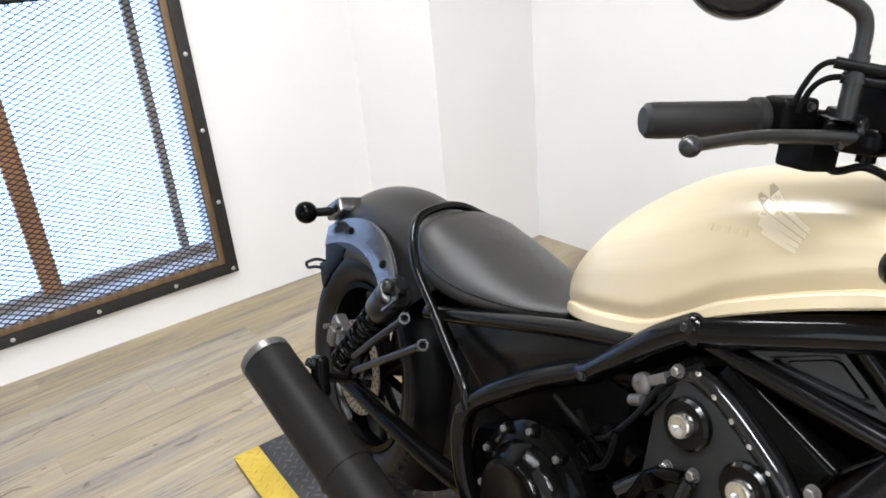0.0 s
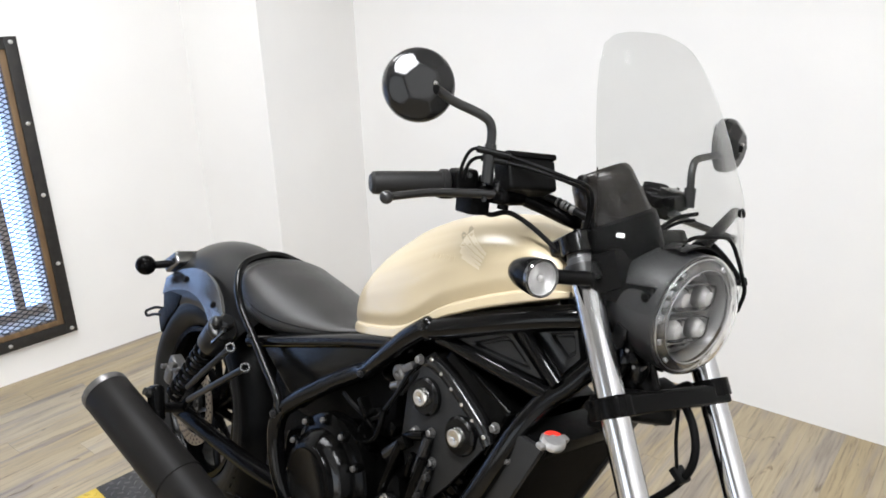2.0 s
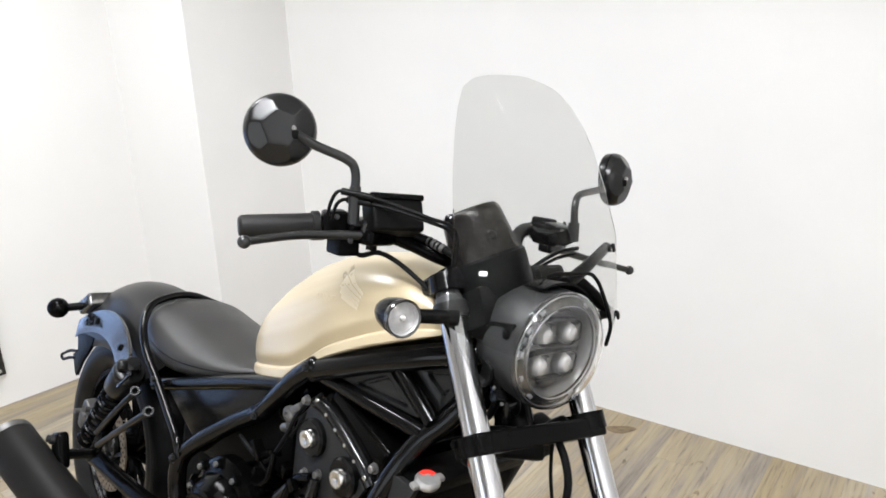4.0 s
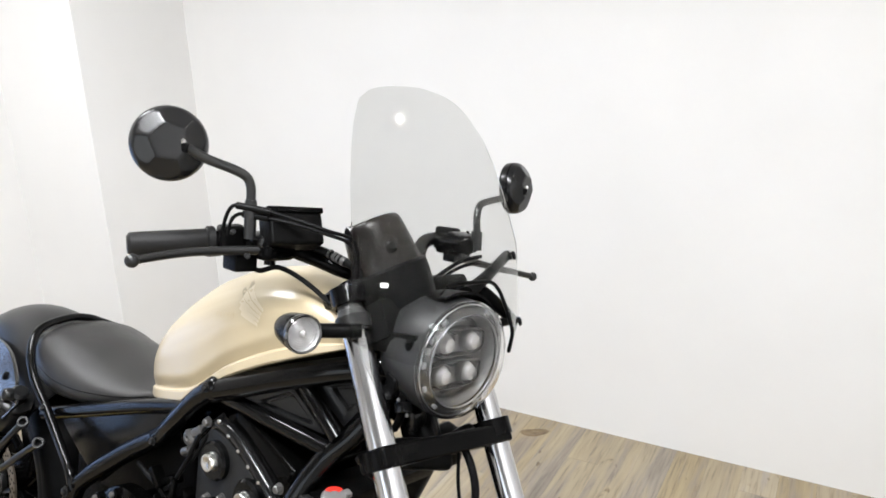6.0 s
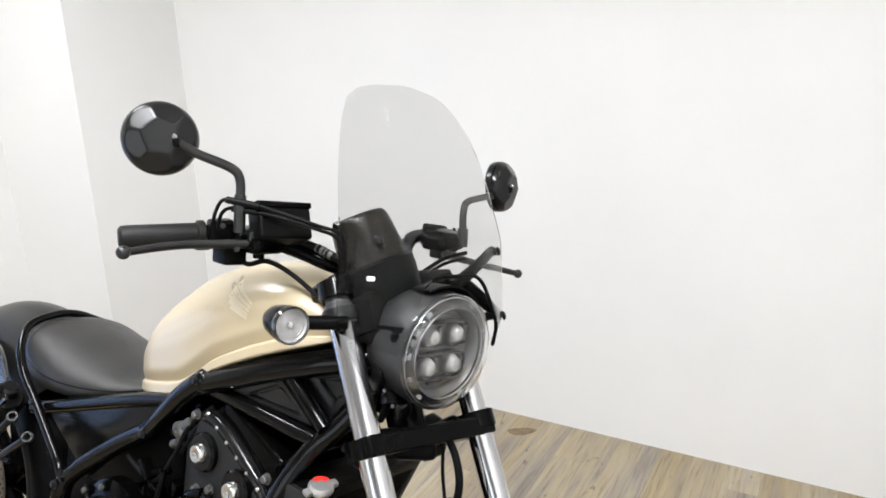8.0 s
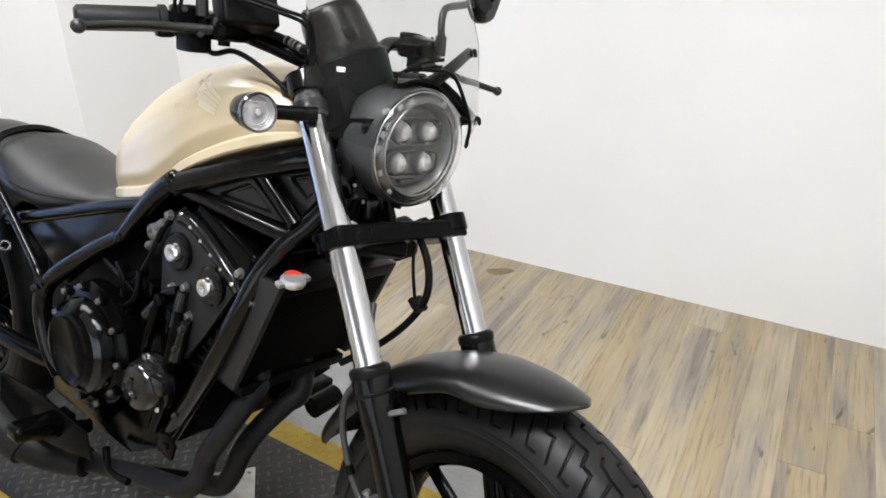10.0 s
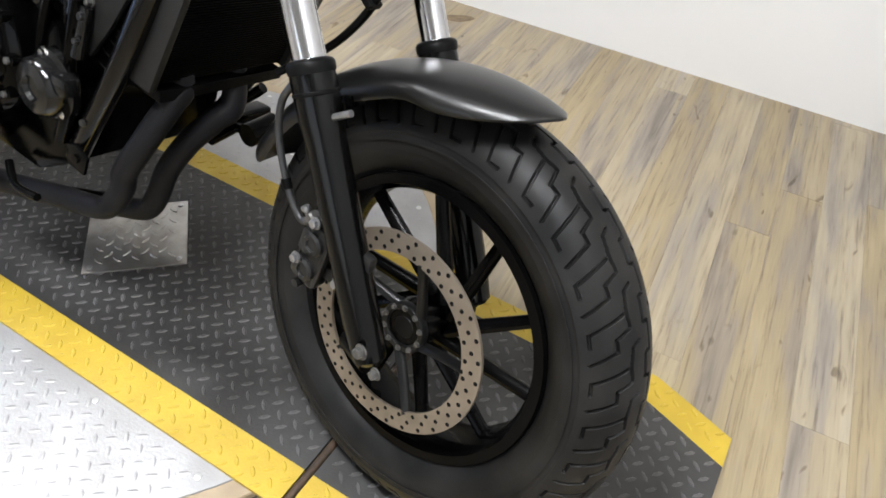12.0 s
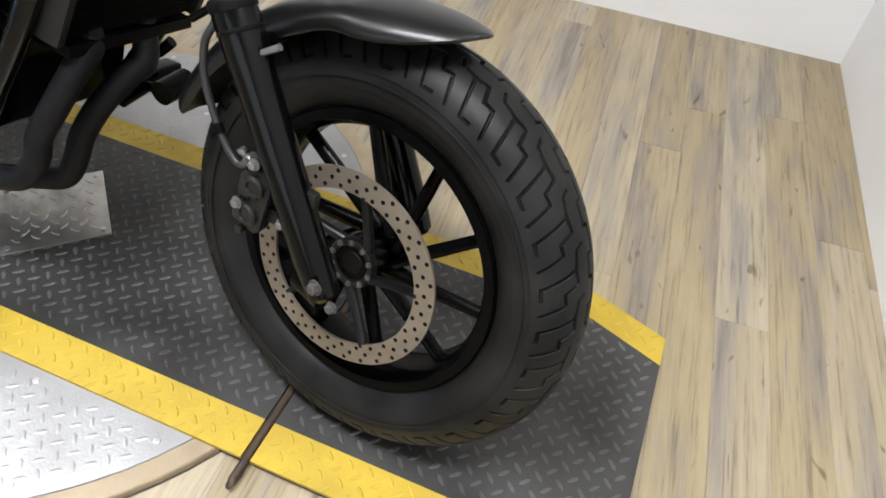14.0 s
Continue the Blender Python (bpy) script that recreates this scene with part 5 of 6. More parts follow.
# black bracket arms from the lamp to the screws, and the hood over the lamp
for a, b, c, w0, w1 in (((-0.250, 0.050, 1.050), (-0.262, 0.105, 1.072), SCREWS[0], 0.019, 0.0095), ((-0.255, 0.088, 0.985), (-0.250, 0.122, 0.996), SCREWS[1], 0.012, 0.0085), ((-0.268, 0.085, 1.054), (-0.252, 0.118, 1.032), SCREWS[1], 0.021, 0.0080)):
    g = G()
    e = (shield_x(*c) - 0.012, c[0], c[1])
    tube(g, [a, b, e], w0 * 0.75, 12, 6, w1, 0.8)
    part("shield_bracket", g, M_MATTE, ws)
g = G()
lathe(g, [(0.0885, -0.052), (0.0915, -0.052), (0.0975, -0.010), (0.0945, -0.010), (0.0885, -0.052)], HL, 40, radians(-12), radians(112))
part("lamp_hood", g, M_MATTE, ws, "black hood over the headlight")

# ---- tank ----
g = G()
TS = [(-0.890, 0.746, 0.786, 0.046), (-0.870, 0.748, 0.828, 0.074), (-0.832, 0.754, 0.884, 0.098), (-0.786, 0.764, 0.934, 0.116), (-0.72, 0.780, 0.984, 0.128), (-0.665, 0.798, 1.013, 0.136), (-0.615, 0.828, 1.029, 0.139), (-0.565, 0.862, 1.040, 0.140),
      (-0.49, 0.898, 1.050, 0.136), (-0.43, 0.922, 1.044, 0.126), (-0.385, 0.938, 1.026, 0.112), (-0.35, 0.950, 0.998, 0.092)]
LOW = [(0.80, -0.004), (0.975, -0.003), (0.995, 0.0), (0.994, 0.0135), (0.982, 0.0160), (0.945, 0.0172), (0.934, 0.0190), (0.990, 0.0365), (1.0, 0.0420)]
HIGH = [(1.004, 0.10), (1.012, 0.25), (0.995, 0.40), (0.95, 0.55), (0.86, 0.69), (0.71, 0.82), (0.51, 0.92), (0.27, 0.98), (0.09, 1.0)]


def tank_section(x, zb, zt_, hw):
    """Half of the tank's outline at x, from its lower lip to its ridge."""
    k = min(1.0, (zt_ - zb) / 0.12)
    pts = [(w * hw, zb + d * k) for w, d in LOW]
    z0 = zb + 0.046 * k
    pts += [(w * hw, z0 + t * (zt_ - z0)) for w, t in HIGH]
    out = []
    for (a, b), (c, d) in zip(pts, pts[1:]):
        out += [(a + (c - a) * q / 3, b + (d - b) * q / 3) for q in range(3)]
    return out + [pts[-1]]


def blend_stations(ts, n=5):
    out = []
    for i in range(len(ts) - 1):
        a, b, c, d = [np.array(ts[max(0, min(len(ts) - 1, i + k))]) for k in (-1, 0, 1, 2)]
        for k in range(n):
            t = k / n
            out.append(0.5 * (2 * b + (c - a) * t + (2 * a - 5 * b + 4 * c - d) * t * t + (3 * b - a - 3 * c + d) * t ** 3))
    return out + [np.array(ts[-1])]


sec = []
TB = blend_stations(TS)
for x, zb, zt_, hw in TB:
    half = tank_section(x, zb, zt_, hw)
    sec.append([(x, -w, z) for w, z in half] + [(x, w, z) for w, z in reversed(half)])


def on_tank(x, z):
    """The tank's half width at x and height z."""
    xs = [t[0] for t in TB]
    s = [np.interp(x, xs, [t[k] for t in TB]) for k in (1, 2, 3)]
    half = tank_section(x, *s)
    return float(np.interp(z, [p[1] for p in half], [p[0] for p in half]))


loft(g, sec)
tank = part("fuel_tank", g, M_TANK, bike, "matte khaki beige fuel tank", smooth=24)
# wing badge and lettering, drawn as plain shapes
def tank_ribbon(g, s, x0, z0, x1, z1, w0, w1, n=10):
    v = []
    for i in range(n + 1):
        t = i / n
        x, z, w = x0 + (x1 - x0) * t, z0 + (z1 - z0) * t, (w0 + (w1 - w0) * t) / 2
        for e, d in ((-1, 0.0001), (1, 0.0001), (1, 0.0006), (-1, 0.0006)):
            v.append((x, s * (on_tank(x, z + e * w) + d), z + e * w))
    g.add(v, ring_faces(n + 1, 4) + [(3, 2, 1, 0), tuple(range(4 * n, 4 * n + 4))])


for s in (-1, 1):
    for k, (x0, z0) in enumerate(((-0.564, 1.0165), (-0.566, 1.005), (-0.565, 0.994), (-0.560, 0.984), (-0.552, 0.976))):
        x1, z1 = -0.487 - 0.002 * k, 0.984 - 0.0060 * k
        g = G()
        tank_ribbon(g, s, x0 + 0.016, z0 + (z1 - z0) * 0.22, x1, z1, 0.0085, 0.0046)
        part("badge_feather", g, M_EMBLEM, tank, "silver-white feather of a wing-shaped badge")
        if k > 1:
            continue
        g = G()
        tank_ribbon(g, s, x0, z0, x0 + 0.016, z0 + (z1 - z0) * 0.22, 0.0035, 0.0095)
        part("badge_tip", g, M_EMBLEM2, tank, "dark tip of a badge feather")
    for k in range(5):
        g = G()
        tank_ribbon(g, s, -0.606 + 0.012 * k, 0.957 + 0.0015 * k, -0.599 + 0.012 * k, 0.958 + 0.0015 * k, 0.008, 0.008, 2)
        part("badge_bar", g, M_FAINT, tank)

# ---- seat ----
SS = [(-0.855, 0.735, 0.758, 0.052), (-0.89, 0.718, 0.753, 0.072), (-0.94, 0.703, 0.749, 0.096), (-1.00, 0.689, 0.757, 0.119), (-1.07, 0.678, 0.769, 0.137), (-1.14, 0.674, 0.784, 0.145), (-1.20, 0.680, 0.794, 0.142), (-1.24, 0.692, 0.800, 0.138), (-1.268, 0.712, 0.801, 0.125), (-1.286, 0.738, 0.797, 0.100), (-1.292, 0.755, 0.788, 0.066)]
SH = [(0.72, 0.0), (0.88, 0.03), (0.955, 0.12), (0.98, 0.24), (0.975, 0.34), (0.945, 0.45), (0.875, 0.57), (0.77, 0.685), (0.62, 0.80), (0.43, 0.90), (0.22, 0.975), (0.08, 1.0)]
g = G()
sec = []
SH_REAR = [(0.72, 0.0), (0.88, 0.03), (0.955, 0.12), (0.98, 0.26), (0.985, 0.38), (0.98, 0.48), (0.955, 0.60), (0.875, 0.74), (0.72, 0.86), (0.50, 0.94), (0.25, 0.985), (0.08, 1.0)]
for x, zb, zt_, hw in blend_stations(SS, 4):
    k = min(1.0, max(0.0, (-1.08 - x) / 0.16))
    near = [(w0 + (w1 - w0) * k, t0 + (t1 - t0) * k) for (w0, t0), (w1, t1) in zip(SH, SH_REAR)]
    far = [(w0 + (w1 - w0) * k * 0.35, t0 + (t1 - t0) * k * 0.35) for (w0, t0), (w1, t1) in zip(SH, SH_REAR)]
    sec.append([(x, -w * hw, zb + t * (zt_ - zb)) for w, t in near] + [(x, w * hw, zb + t * (zt_ - zb)) for w, t in reversed(far)])
loft(g, sec)
seat = part("seat", g, M_SEAT, bike, "black vinyl solo seat", smooth=70)
g = G()
for s in (-1, 1):
    tube(g, [(x, s * 0.978 * hw, zb + 0.34 * (zt_ - zb)) for x, zb, zt_, hw in SS[1:-1]], 0.0013, 6, 4)
part("seam_piping", g, M_MATTE, seat)

# ---- frame ----
def pair(name, pts, r, mat=M_TUBE, seg=14, n=6, label=""):
    for s in (1, -1):
        g = G()
        tube(g, [(x, s * y, z) for x, y, z in pts], r, seg, n)
        part(name, g, mat, bike, label)


pair("main_tube", [(-0.590, -0.130, 0.832), (-0.52, -0.122, 0.858), (-0.44, -0.108, 0.888), (-0.35, -0.082, 0.917), (-0.30, -0.050, 0.930)], 0.0205)
pair("side_tube", [(-0.589, -0.135, 0.838), (-0.64, -0.136, 0.800), (-0.70, -0.132, 0.745), (-0.745, -0.126, 0.705), (-0.775, -0.124, 0.688), (-0.85, -0.138, 0.640), (-0.93, -0.158, 0.578), (-0.968, -0.165, 0.535), (-0.975, -0.165, 0.48), (-0.955, -0.160, 0.41), (-0.93, -0.150, 0.36)], 0.0185)
pair("seat_rail", [(-0.665, -0.118, 0.781), (-0.81, -0.118, 0.741), (-0.99, -0.124, 0.685), (-1.165, -0.140, 0.632)], 0.0145)
pair("brace_tube", [(-0.590, -0.120, 0.822), (-0.47, -0.110, 0.809), (-0.352, -0.100, 0.797)], 0.0130)
pair("brace_tube", [(-0.436, -0.100, 0.892), (-0.385, -0.099, 0.854), (-0.338, -0.098, 0.818)], 0.0120)
pair("down_tube", [(-0.295, -0.058, 0.872), (-0.326, -0.080, 0.822), (-0.356, -0.102, 0.783), (-0.377, -0.126, 0.732), (-0.398, -0.140, 0.672), (-0.430, -0.146, 0.60), (-0.473, -0.146, 0.52), (-0.525, -0.142, 0.44), (-0.585, -0.135, 0.35)], 0.0165)
g = G()
LOOP = [(-0.955, -0.176, 0.545), (-0.975, -0.176, 0.58), (-1.05, -0.166, 0.617), (-1.12, -0.160, 0.658), (-1.193, -0.157, 0.706), (-1.243, -0.145, 0.756), (-1.278, -0.112, 0.791), (-1.296, -0.05, 0.806), (-1.300, 0, 0.804)]
# the hoop drops away on the far side of the seat
LOOP_LEFT = [(-1.294, 0.045, 0.788), (-1.276, 0.100, 0.764), (-1.243, 0.136, 0.736)] + mirrored(LOOP)[4::-1]
tube(g, LOOP + LOOP_LEFT, 0.0090, 14)
part("seat_loop", g, M_TUBE, bike)
for s in (-1, 1):
    g = G()
    ball(g, (-0.590, s * 0.130, 0.829), 0.0200)
    ball(g, (-0.589, s * 0.135, 0.838), 0.0183)
    part("tube_joint", g, M_TUBE, bike)
g = G()
tube(g, [(-0.36, 0, 0.845), (-0.395, 0, 0.945)], 0.034, 18)
part("head_stock", g, M_SATIN, bike)
g = G()
for s in (-1, 1):
    for p, r in (((-0.590, s * 0.1525, 0.839), 0.006), ((-0.957, s * 0.188, 0.545), 0.007), ((-1.122, s * 0.166, 0.660), 0.006), ((-0.745, s * 0.143, 0.70), 0.006)):
        hexbolt(g, p, (0, s, 0), r, 0.006)
parts("frame_bolt", g, M_CALIPER, bike)


# recessed covers between the tubes, each a raised ridge round a sunk panel, and the side cover
def rounded(poly, k):
    """A polygon with its corners rounded off over the share k of its sides."""
    out = []
    n = len(poly)
    for i in range(n):
        p0, p1, p2 = Vector(poly[i - 1]), Vector(poly[i]), Vector(poly[(i + 1) % n])
        a, b = p1.lerp(p0, k), p1.lerp(p2, k)
        out += [a * (1 - t) ** 2 + p1 * 2 * t * (1 - t) + b * t * t for t in (0.0, 0.2, 0.4, 0.6, 0.8, 1.0)]
    return out


def ridge_cover(outer, inner, y, tilt):
    for s in (-1, 1):
        o_, i_ = rounded(outer, 0.07), rounded(inner, 0.17)
        rings = []
        for k, dy in ((0.0, -0.012), (0.0, -0.003), (0.10, 0.0), (0.80, 0.0), (0.93, -0.002), (1.0, -0.009), (1.14, -0.009), (1.22, -0.006), (1.4, -0.006)):
            rr = []
            for a, b in zip(o_, i_):
                q = a.lerp(b, min(k, 1.0))
                if k > 1.0:
                    c = sum(i_, Vector((0, 0))) / len(i_)
                    q = b.lerp(c, (k - 1.0) * 1.1)
                rr.append((q.x, s * (y + dy + (q.x + 0.45) * tilt), q.y))
            rings.append(rr)
        g = G()
        loft(g, rings)
        part("frame_cover", g, M_COVER, bike, "black plastic frame cover with a sunk panel", smooth=32)


ridge_cover([(-0.556, 0.826), (-0.446, 0.876), (-0.366, 0.813)], [(-0.508, 0.829), (-0.442, 0.861), (-0.392, 0.8225)], 0.104, -0.12)
ridge_cover([(-0.424, 0.884), (-0.338, 0.912), (-0.322, 0.860), (-0.348, 0.826)], [(-0.378, 0.882), (-0.340, 0.893), (-0.332, 0.866), (-0.346, 0.856)], 0.090, -0.12)
for s in (-1, 1):
    g = G()
    prism(g, [(-0.715, 0.758), (-0.86, 0.718), (-1.12, 0.640), (-1.03, 0.585), (-0.955, 0.545), (-0.90, 0.590), (-0.79, 0.668), (-0.74, 0.705)], -0.006, 0.006, None, 0.004)
    g.v = [(x, s * (0.110 + 0.05 * (-x - 0.73)) + y * s, z) for x, z, y in g.v]
    part("side_cover", g, M_SIDE, bike, "smooth black side cover")
g = G()
box(g, (0.40, 0.17, 0.20), Matrix.Translation((-0.90, 0, 0.60)), 0.03)
box(g, (0.24, 0.15, 0.08), Matrix.Translation((-0.50, 0, 0.835)), 0.02)
part("airbox", g, M_MATTE, bike)
# Added black block and curved sheet for the deep shade before the rear tyre.
g = G()
box(g, (0.20, 0.15, 0.32), Matrix.Translation((-1.06, 0, 0.43)), 0.03)
fender(g, -1.545, 0.320, 0.360, radians(-25), radians(60), 0.090, 0.01, n=30, m=13, crown=0.045)
part("shade_filler", g, M_MATTE, bike)

# ---- engine ----
g = G()
prism(g, [(-0.98, 0.30), (-0.68, 0.285), (-0.585, 0.34), (-0.565, 0.46), (-0.60, 0.56), (-0.80, 0.58), (-0.97, 0.50)], -0.148, 0.148, None, 0.02)
g.v = [(x, y, z) for x, z, y in g.v]
eng = part("crankcase", g, M_ENGINE, bike, "black engine crankcase")
g = G()
cyl = Matrix.Translation((-0.545, 0, 0.61)) @ Matrix.Rotation(radians(22), 4, "Y")
box(g, (0.13, 0.235, 0.20), cyl, 0.012)
cb = part("cylinder_block", g, M_ENGINE, bike)
for k in range(5):
    g = G()
    box(g, (0.140, 0.245, 0.006), cyl @ Matrix.Translation((0, 0, -0.08 + 0.025 * k)), 0.002)
    part("cooling_fin", g, M_ENGINE, cb)
g = G()
box(g, (0.165, 0.235, 0.10), cyl @ Matrix.Translation((0, 0, 0.135)), 0.010, 3)
part("cylinder_head", g, M_ENGINE, bike)
g = G()
box(g, (0.21, 0.17, 0.115), Matrix.Translation((-0.655, 0, 0.735)), 0.015)
part("airbox", g, M_ENGINE, bike, "black plastic airbox under the tank")
# right head side cover with two big bolts
PLT = [(-0.625, 0.735), (-0.592, 0.768), (-0.545, 0.758), (-0.472, 0.716), (-0.432, 0.680), (-0.495, 0.59), (-0.545, 0.530), (-0.602, 0.575), (-0.622, 0.62)]
for s in (-1, 1):
    g = G()
    prism(g, PLT, -0.005, 0.005, None, 0.003)
    g.v = [(x, s * 0.128 + y, z) for x, z, y in g.v]
    hc = part("head_cover", g, M_CASE, bike, "flat black engine side plate")
    g = G()
    for p, r in (((-0.570, 0.719), 0.021), ((-0.479, 0.685), 0.021)):
        lathe(g, [(r + 0.012, 0), (r + 0.012, 0.010), (r + 0.008, 0.014), (r, 0.014)], along((p[0], s * 0.131, p[1]), (0, s, 0)), 28)
    parts("boss", g, M_GLOSS, hc)
    g = G()
    for p in ((-0.570, 0.719), (-0.479, 0.685)):
        lathe(g, [(0.0165, 0.010), (0.0165, 0.020), (0.014, 0.024), (0.006, 0.0245), (1e-5, 0.021)], along((p[0], s * 0.131, p[1]), (0, s, 0)), 28)
    parts("big_bolt", g, M_BRIGHT, hc, "bright domed steel bolt")
    g = G()
    for x, z in ((-0.600, 0.775), (-0.535, 0.614), (-0.585, 0.650), (-0.547, 0.662), (-0.412, 0.726)):
        hexbolt(g, (x, s * 0.134, z), (0, s, 0), 0.0066, 0.009)
    parts("bolt", g, M_CAST, hc)
    # glossy cam cover above the plate, with its stepped rim; a row of bright studs stands in for its glints
    g = G()
    tube(g, [(-0.612, s * 0.118, 0.752), (-0.582, s * 0.122, 0.774), (-0.545, s * 0.122, 0.766), (-0.500, s * 0.122, 0.742), (-0.455, s * 0.122, 0.712), (-0.432, s * 0.118, 0.686)], 0.0125, 12, 6)
    cam_ = part("cam_cover", g, M_EDGE, hc, "glossy black cam cover rim")
    # Bright studs placed where the gloss rim would glint; no fasteners here.
    g = G()
    for k in range(6):
        p = Vector((-0.575, s * 0.130, 0.782)).lerp(Vector((-0.435, s * 0.130, 0.700)), k / 5)
        lathe(g, [(0.0042, 0), (0.0042, 0.004), (0.0026, 0.0055), (1e-5, 0.0055)], along(p, (0.1, s, 0.35)), 10)
    parts("cover_glint", g, M_BRIGHT, hc)
    # stand-off posts under the plate
    for a, b in (((-0.547, 0.655), (-0.556, 0.590)), ((-0.535, 0.607), (-0.552, 0.530)), ((-0.590, 0.640), (-0.640, 0.585))):
        g = G()
        tube(g, [(a[0], s * 0.140, a[1]), (b[0], s * 0.146, b[1])], 0.0095, 12, 6, 0.0115)
        part("post", g, M_EDGE, hc)
# clutch cover, water pump
CL = along((-0.762, -0.150, 0.494), (0, -1, 0))
g = G()
lathe(g, [(0.118, 0), (0.118, 0.025), (0.110, 0.034), (0.092, 0.038), (0.088, 0.055), (0.074, 0.068), (0.070, 0.074), (0.062, 0.076), (0.055, 0.072), (1e-5, 0.072)], CL, 56)
cc = part("clutch_cover", g, M_ENGINE, bike, "large round black clutch cover")
g = G()
lathe(g, [(0.076, 0.0665), (0.080, 0.064), (0.0865, 0.058), (0.083, 0.057)], CL, 56, radians(-60), radians(70))
part("edge_ring", g, M_EDGE, cc)
g = G()
for k in range(11):
    a = 2 * math.pi * k / 11
    q = CL @ Vector((0.110 * math.cos(a), 0.110 * math.sin(a), 0.026))
    lathe(g, [(0.009, 0), (0.009, 0.014), (0.006, 0.016)], along(q, (0, -1, 0)), 12)
parts("bolt_boss", g, M_ENGINE, cc)
g = G()
for k in range(11):
    a = 2 * math.pi * k / 11
    q = CL @ Vector((0.110 * math.cos(a), 0.110 * math.sin(a), 0.041))
    hexbolt(g, q, (0, -1, 0), 0.0055, 0.006, False)
parts("bolt", g, M_CAST, cc)
WP = along((-0.605, -0.146, 0.468), (0, -1, 0))
g = G()
lathe(g, [(0.055, 0), (0.055, 0.012), (0.047, 0.016), (0.045, 0.034), (0.038, 0.042), (0.020, 0.044), (0.016, 0.038), (1e-5, 0.038)], WP, 40)
box(g, (0.045, 0.03, 0.03), WP @ Matrix.Translation((0.045, 0.02, 0.02)), 0.008)
wp = part("water_pump", g, M_EDGE, bike, "small glossy round pump cover")
g = G()
for k in range(5):
    a = 2 * math.pi * k / 5 + 0.5
    hexbolt(g, WP @ Vector((0.049 * math.cos(a), 0.049 * math.sin(a), 0.012)), (0, -1, 0), 0.0065, 0.008)
parts("bolt", g, M_BRIGHT, wp)
g = G()
for pts, r in (([(-0.640, -0.152, 0.50), (-0.625, -0.150, 0.56), (-0.60, -0.145, 0.63), (-0.555, -0.143, 0.655)], 0.009),
               ([(-0.575, -0.146, 0.48), (-0.56, -0.15, 0.55), (-0.545, -0.146, 0.62)], 0.010),
               ([(-0.70, -0.16, 0.58), (-0.665, -0.155, 0.61), (-0.66, -0.15, 0.66)], 0.006),
               ([(-0.60, -0.15, 0.38), (-0.57, -0.155, 0.44), (-0.565, -0.15, 0.50)], 0.012)):
    tube(g, pts, r, 10)
parts("coolant_pipe", g, M_ENGINE, bike)
g = G()
tube(g, [(-0.80, -0.135, 0.640), (-0.74, -0.140, 0.628), (-0.69, -0.142, 0.632), (-0.645, -0.142, 0.690), (-0.615, -0.138, 0.75), (-0.58, -0.12, 0.79)], 0.0042, 8)
tube(g, [(-0.63, -0.14, 0.70), (-0.60, -0.13, 0.755), (-0.585, -0.12, 0.785)], 0.003, 8)
parts("wire", g, M_HOSE, bike)
g = G()
lathe(g, [(0.015, 0), (0.015, 0.008), (0.011, 0.011), (0.005, 0.012), (0.004, 0.009)], along((-0.650, -0.128, 0.733), (0.1, -1, 0)), 20)
box(g, (0.03, 0.02, 0.014), Matrix.Translation((-0.625, -0.132, 0.752)) @ Matrix.Rotation(radians(-35), 4, "Y"), 0.003)
tube(g, [(-0.66, -0.135, 0.705), (-0.64, -0.137, 0.715)], 0.008, 10)
part("throttle_linkage", g, M_CAST, bike)
rnd = random.Random(11)
g = G()
for k in range(10):
    x, z = rnd.uniform(-0.90, -0.52), rnd.uniform(0.33, 0.60)
    hexbolt(g, (x, -0.153 - 0.004 * rnd.random(), z), (0, -1, 0.1), rnd.uniform(0.004, 0.0065), rnd.uniform(0.005, 0.010), rnd.random() < 0.4)
parts("case_bolt", g, M_CALIPER, eng)
for k in range(14):
    x, z = rnd.uniform(-0.72, -0.58), rnd.uniform(0.53, 0.65)
    a = rnd.uniform(0, 3.14)
    g = G()
    box(g, (rnd.uniform(0.015, 0.05), 0.02, rnd.uniform(0.010, 0.022)), Matrix.Translation((x, -0.13 - 0.02 * rnd.random(), z)) @ Matrix.Rotation(a, 4, "Y"), 0.003)
    part("bracket", g, M_ENGINE, eng)
g = G()
prism(g, [(-0.575, 0.350), (-0.535, 0.345), (-0.525, 0.377), (-0.55, 0.390), (-0.575, 0.385)], -0.003, 0.003, None, 0.001)
g.v = [(x, -0.155 + y, z) for x, z, y in g.v]
lathe(g, [(0.007, 0), (0.007, 0.004), (0.003, 0.004)], along((-0.550, -0.158, 0.368), (0, -1, 0)), 12)
part("mount_tab", g, M_SATIN, bike)

# radiator
RTX, RTZ, RBX, RBZ = -0.319, 0.730, -0.409, 0.526      # the front edges of its side shrouds
RW = 0.064
g = G()
prism(g, [(RTX - 0.012, RTZ - 0.022), (RTX - 0.046, RTZ - 0.012), (RBX - 0.052, RBZ + 0.010), (RBX - 0.014, RBZ + 0.006)], -0.124, 0.124, None, 0.002)
g.v = [(x, y, z) for x, z, y in g.v]
rad_ = part("radiator", g, M_ENGINE, bike, "black radiator between side shrouds")
g = G()
for k in range(40):
    t = (k + 0.5) / 40
    box(g, (0.003, 0.244, 0.0016), Matrix.Translation((RTX - 0.012 + (RBX - RTX) * t * 0.98, 0, RTZ - 0.022 + (RBZ - RTZ + 0.028) * t)))
parts("fin", g, M_MATTE, rad_)
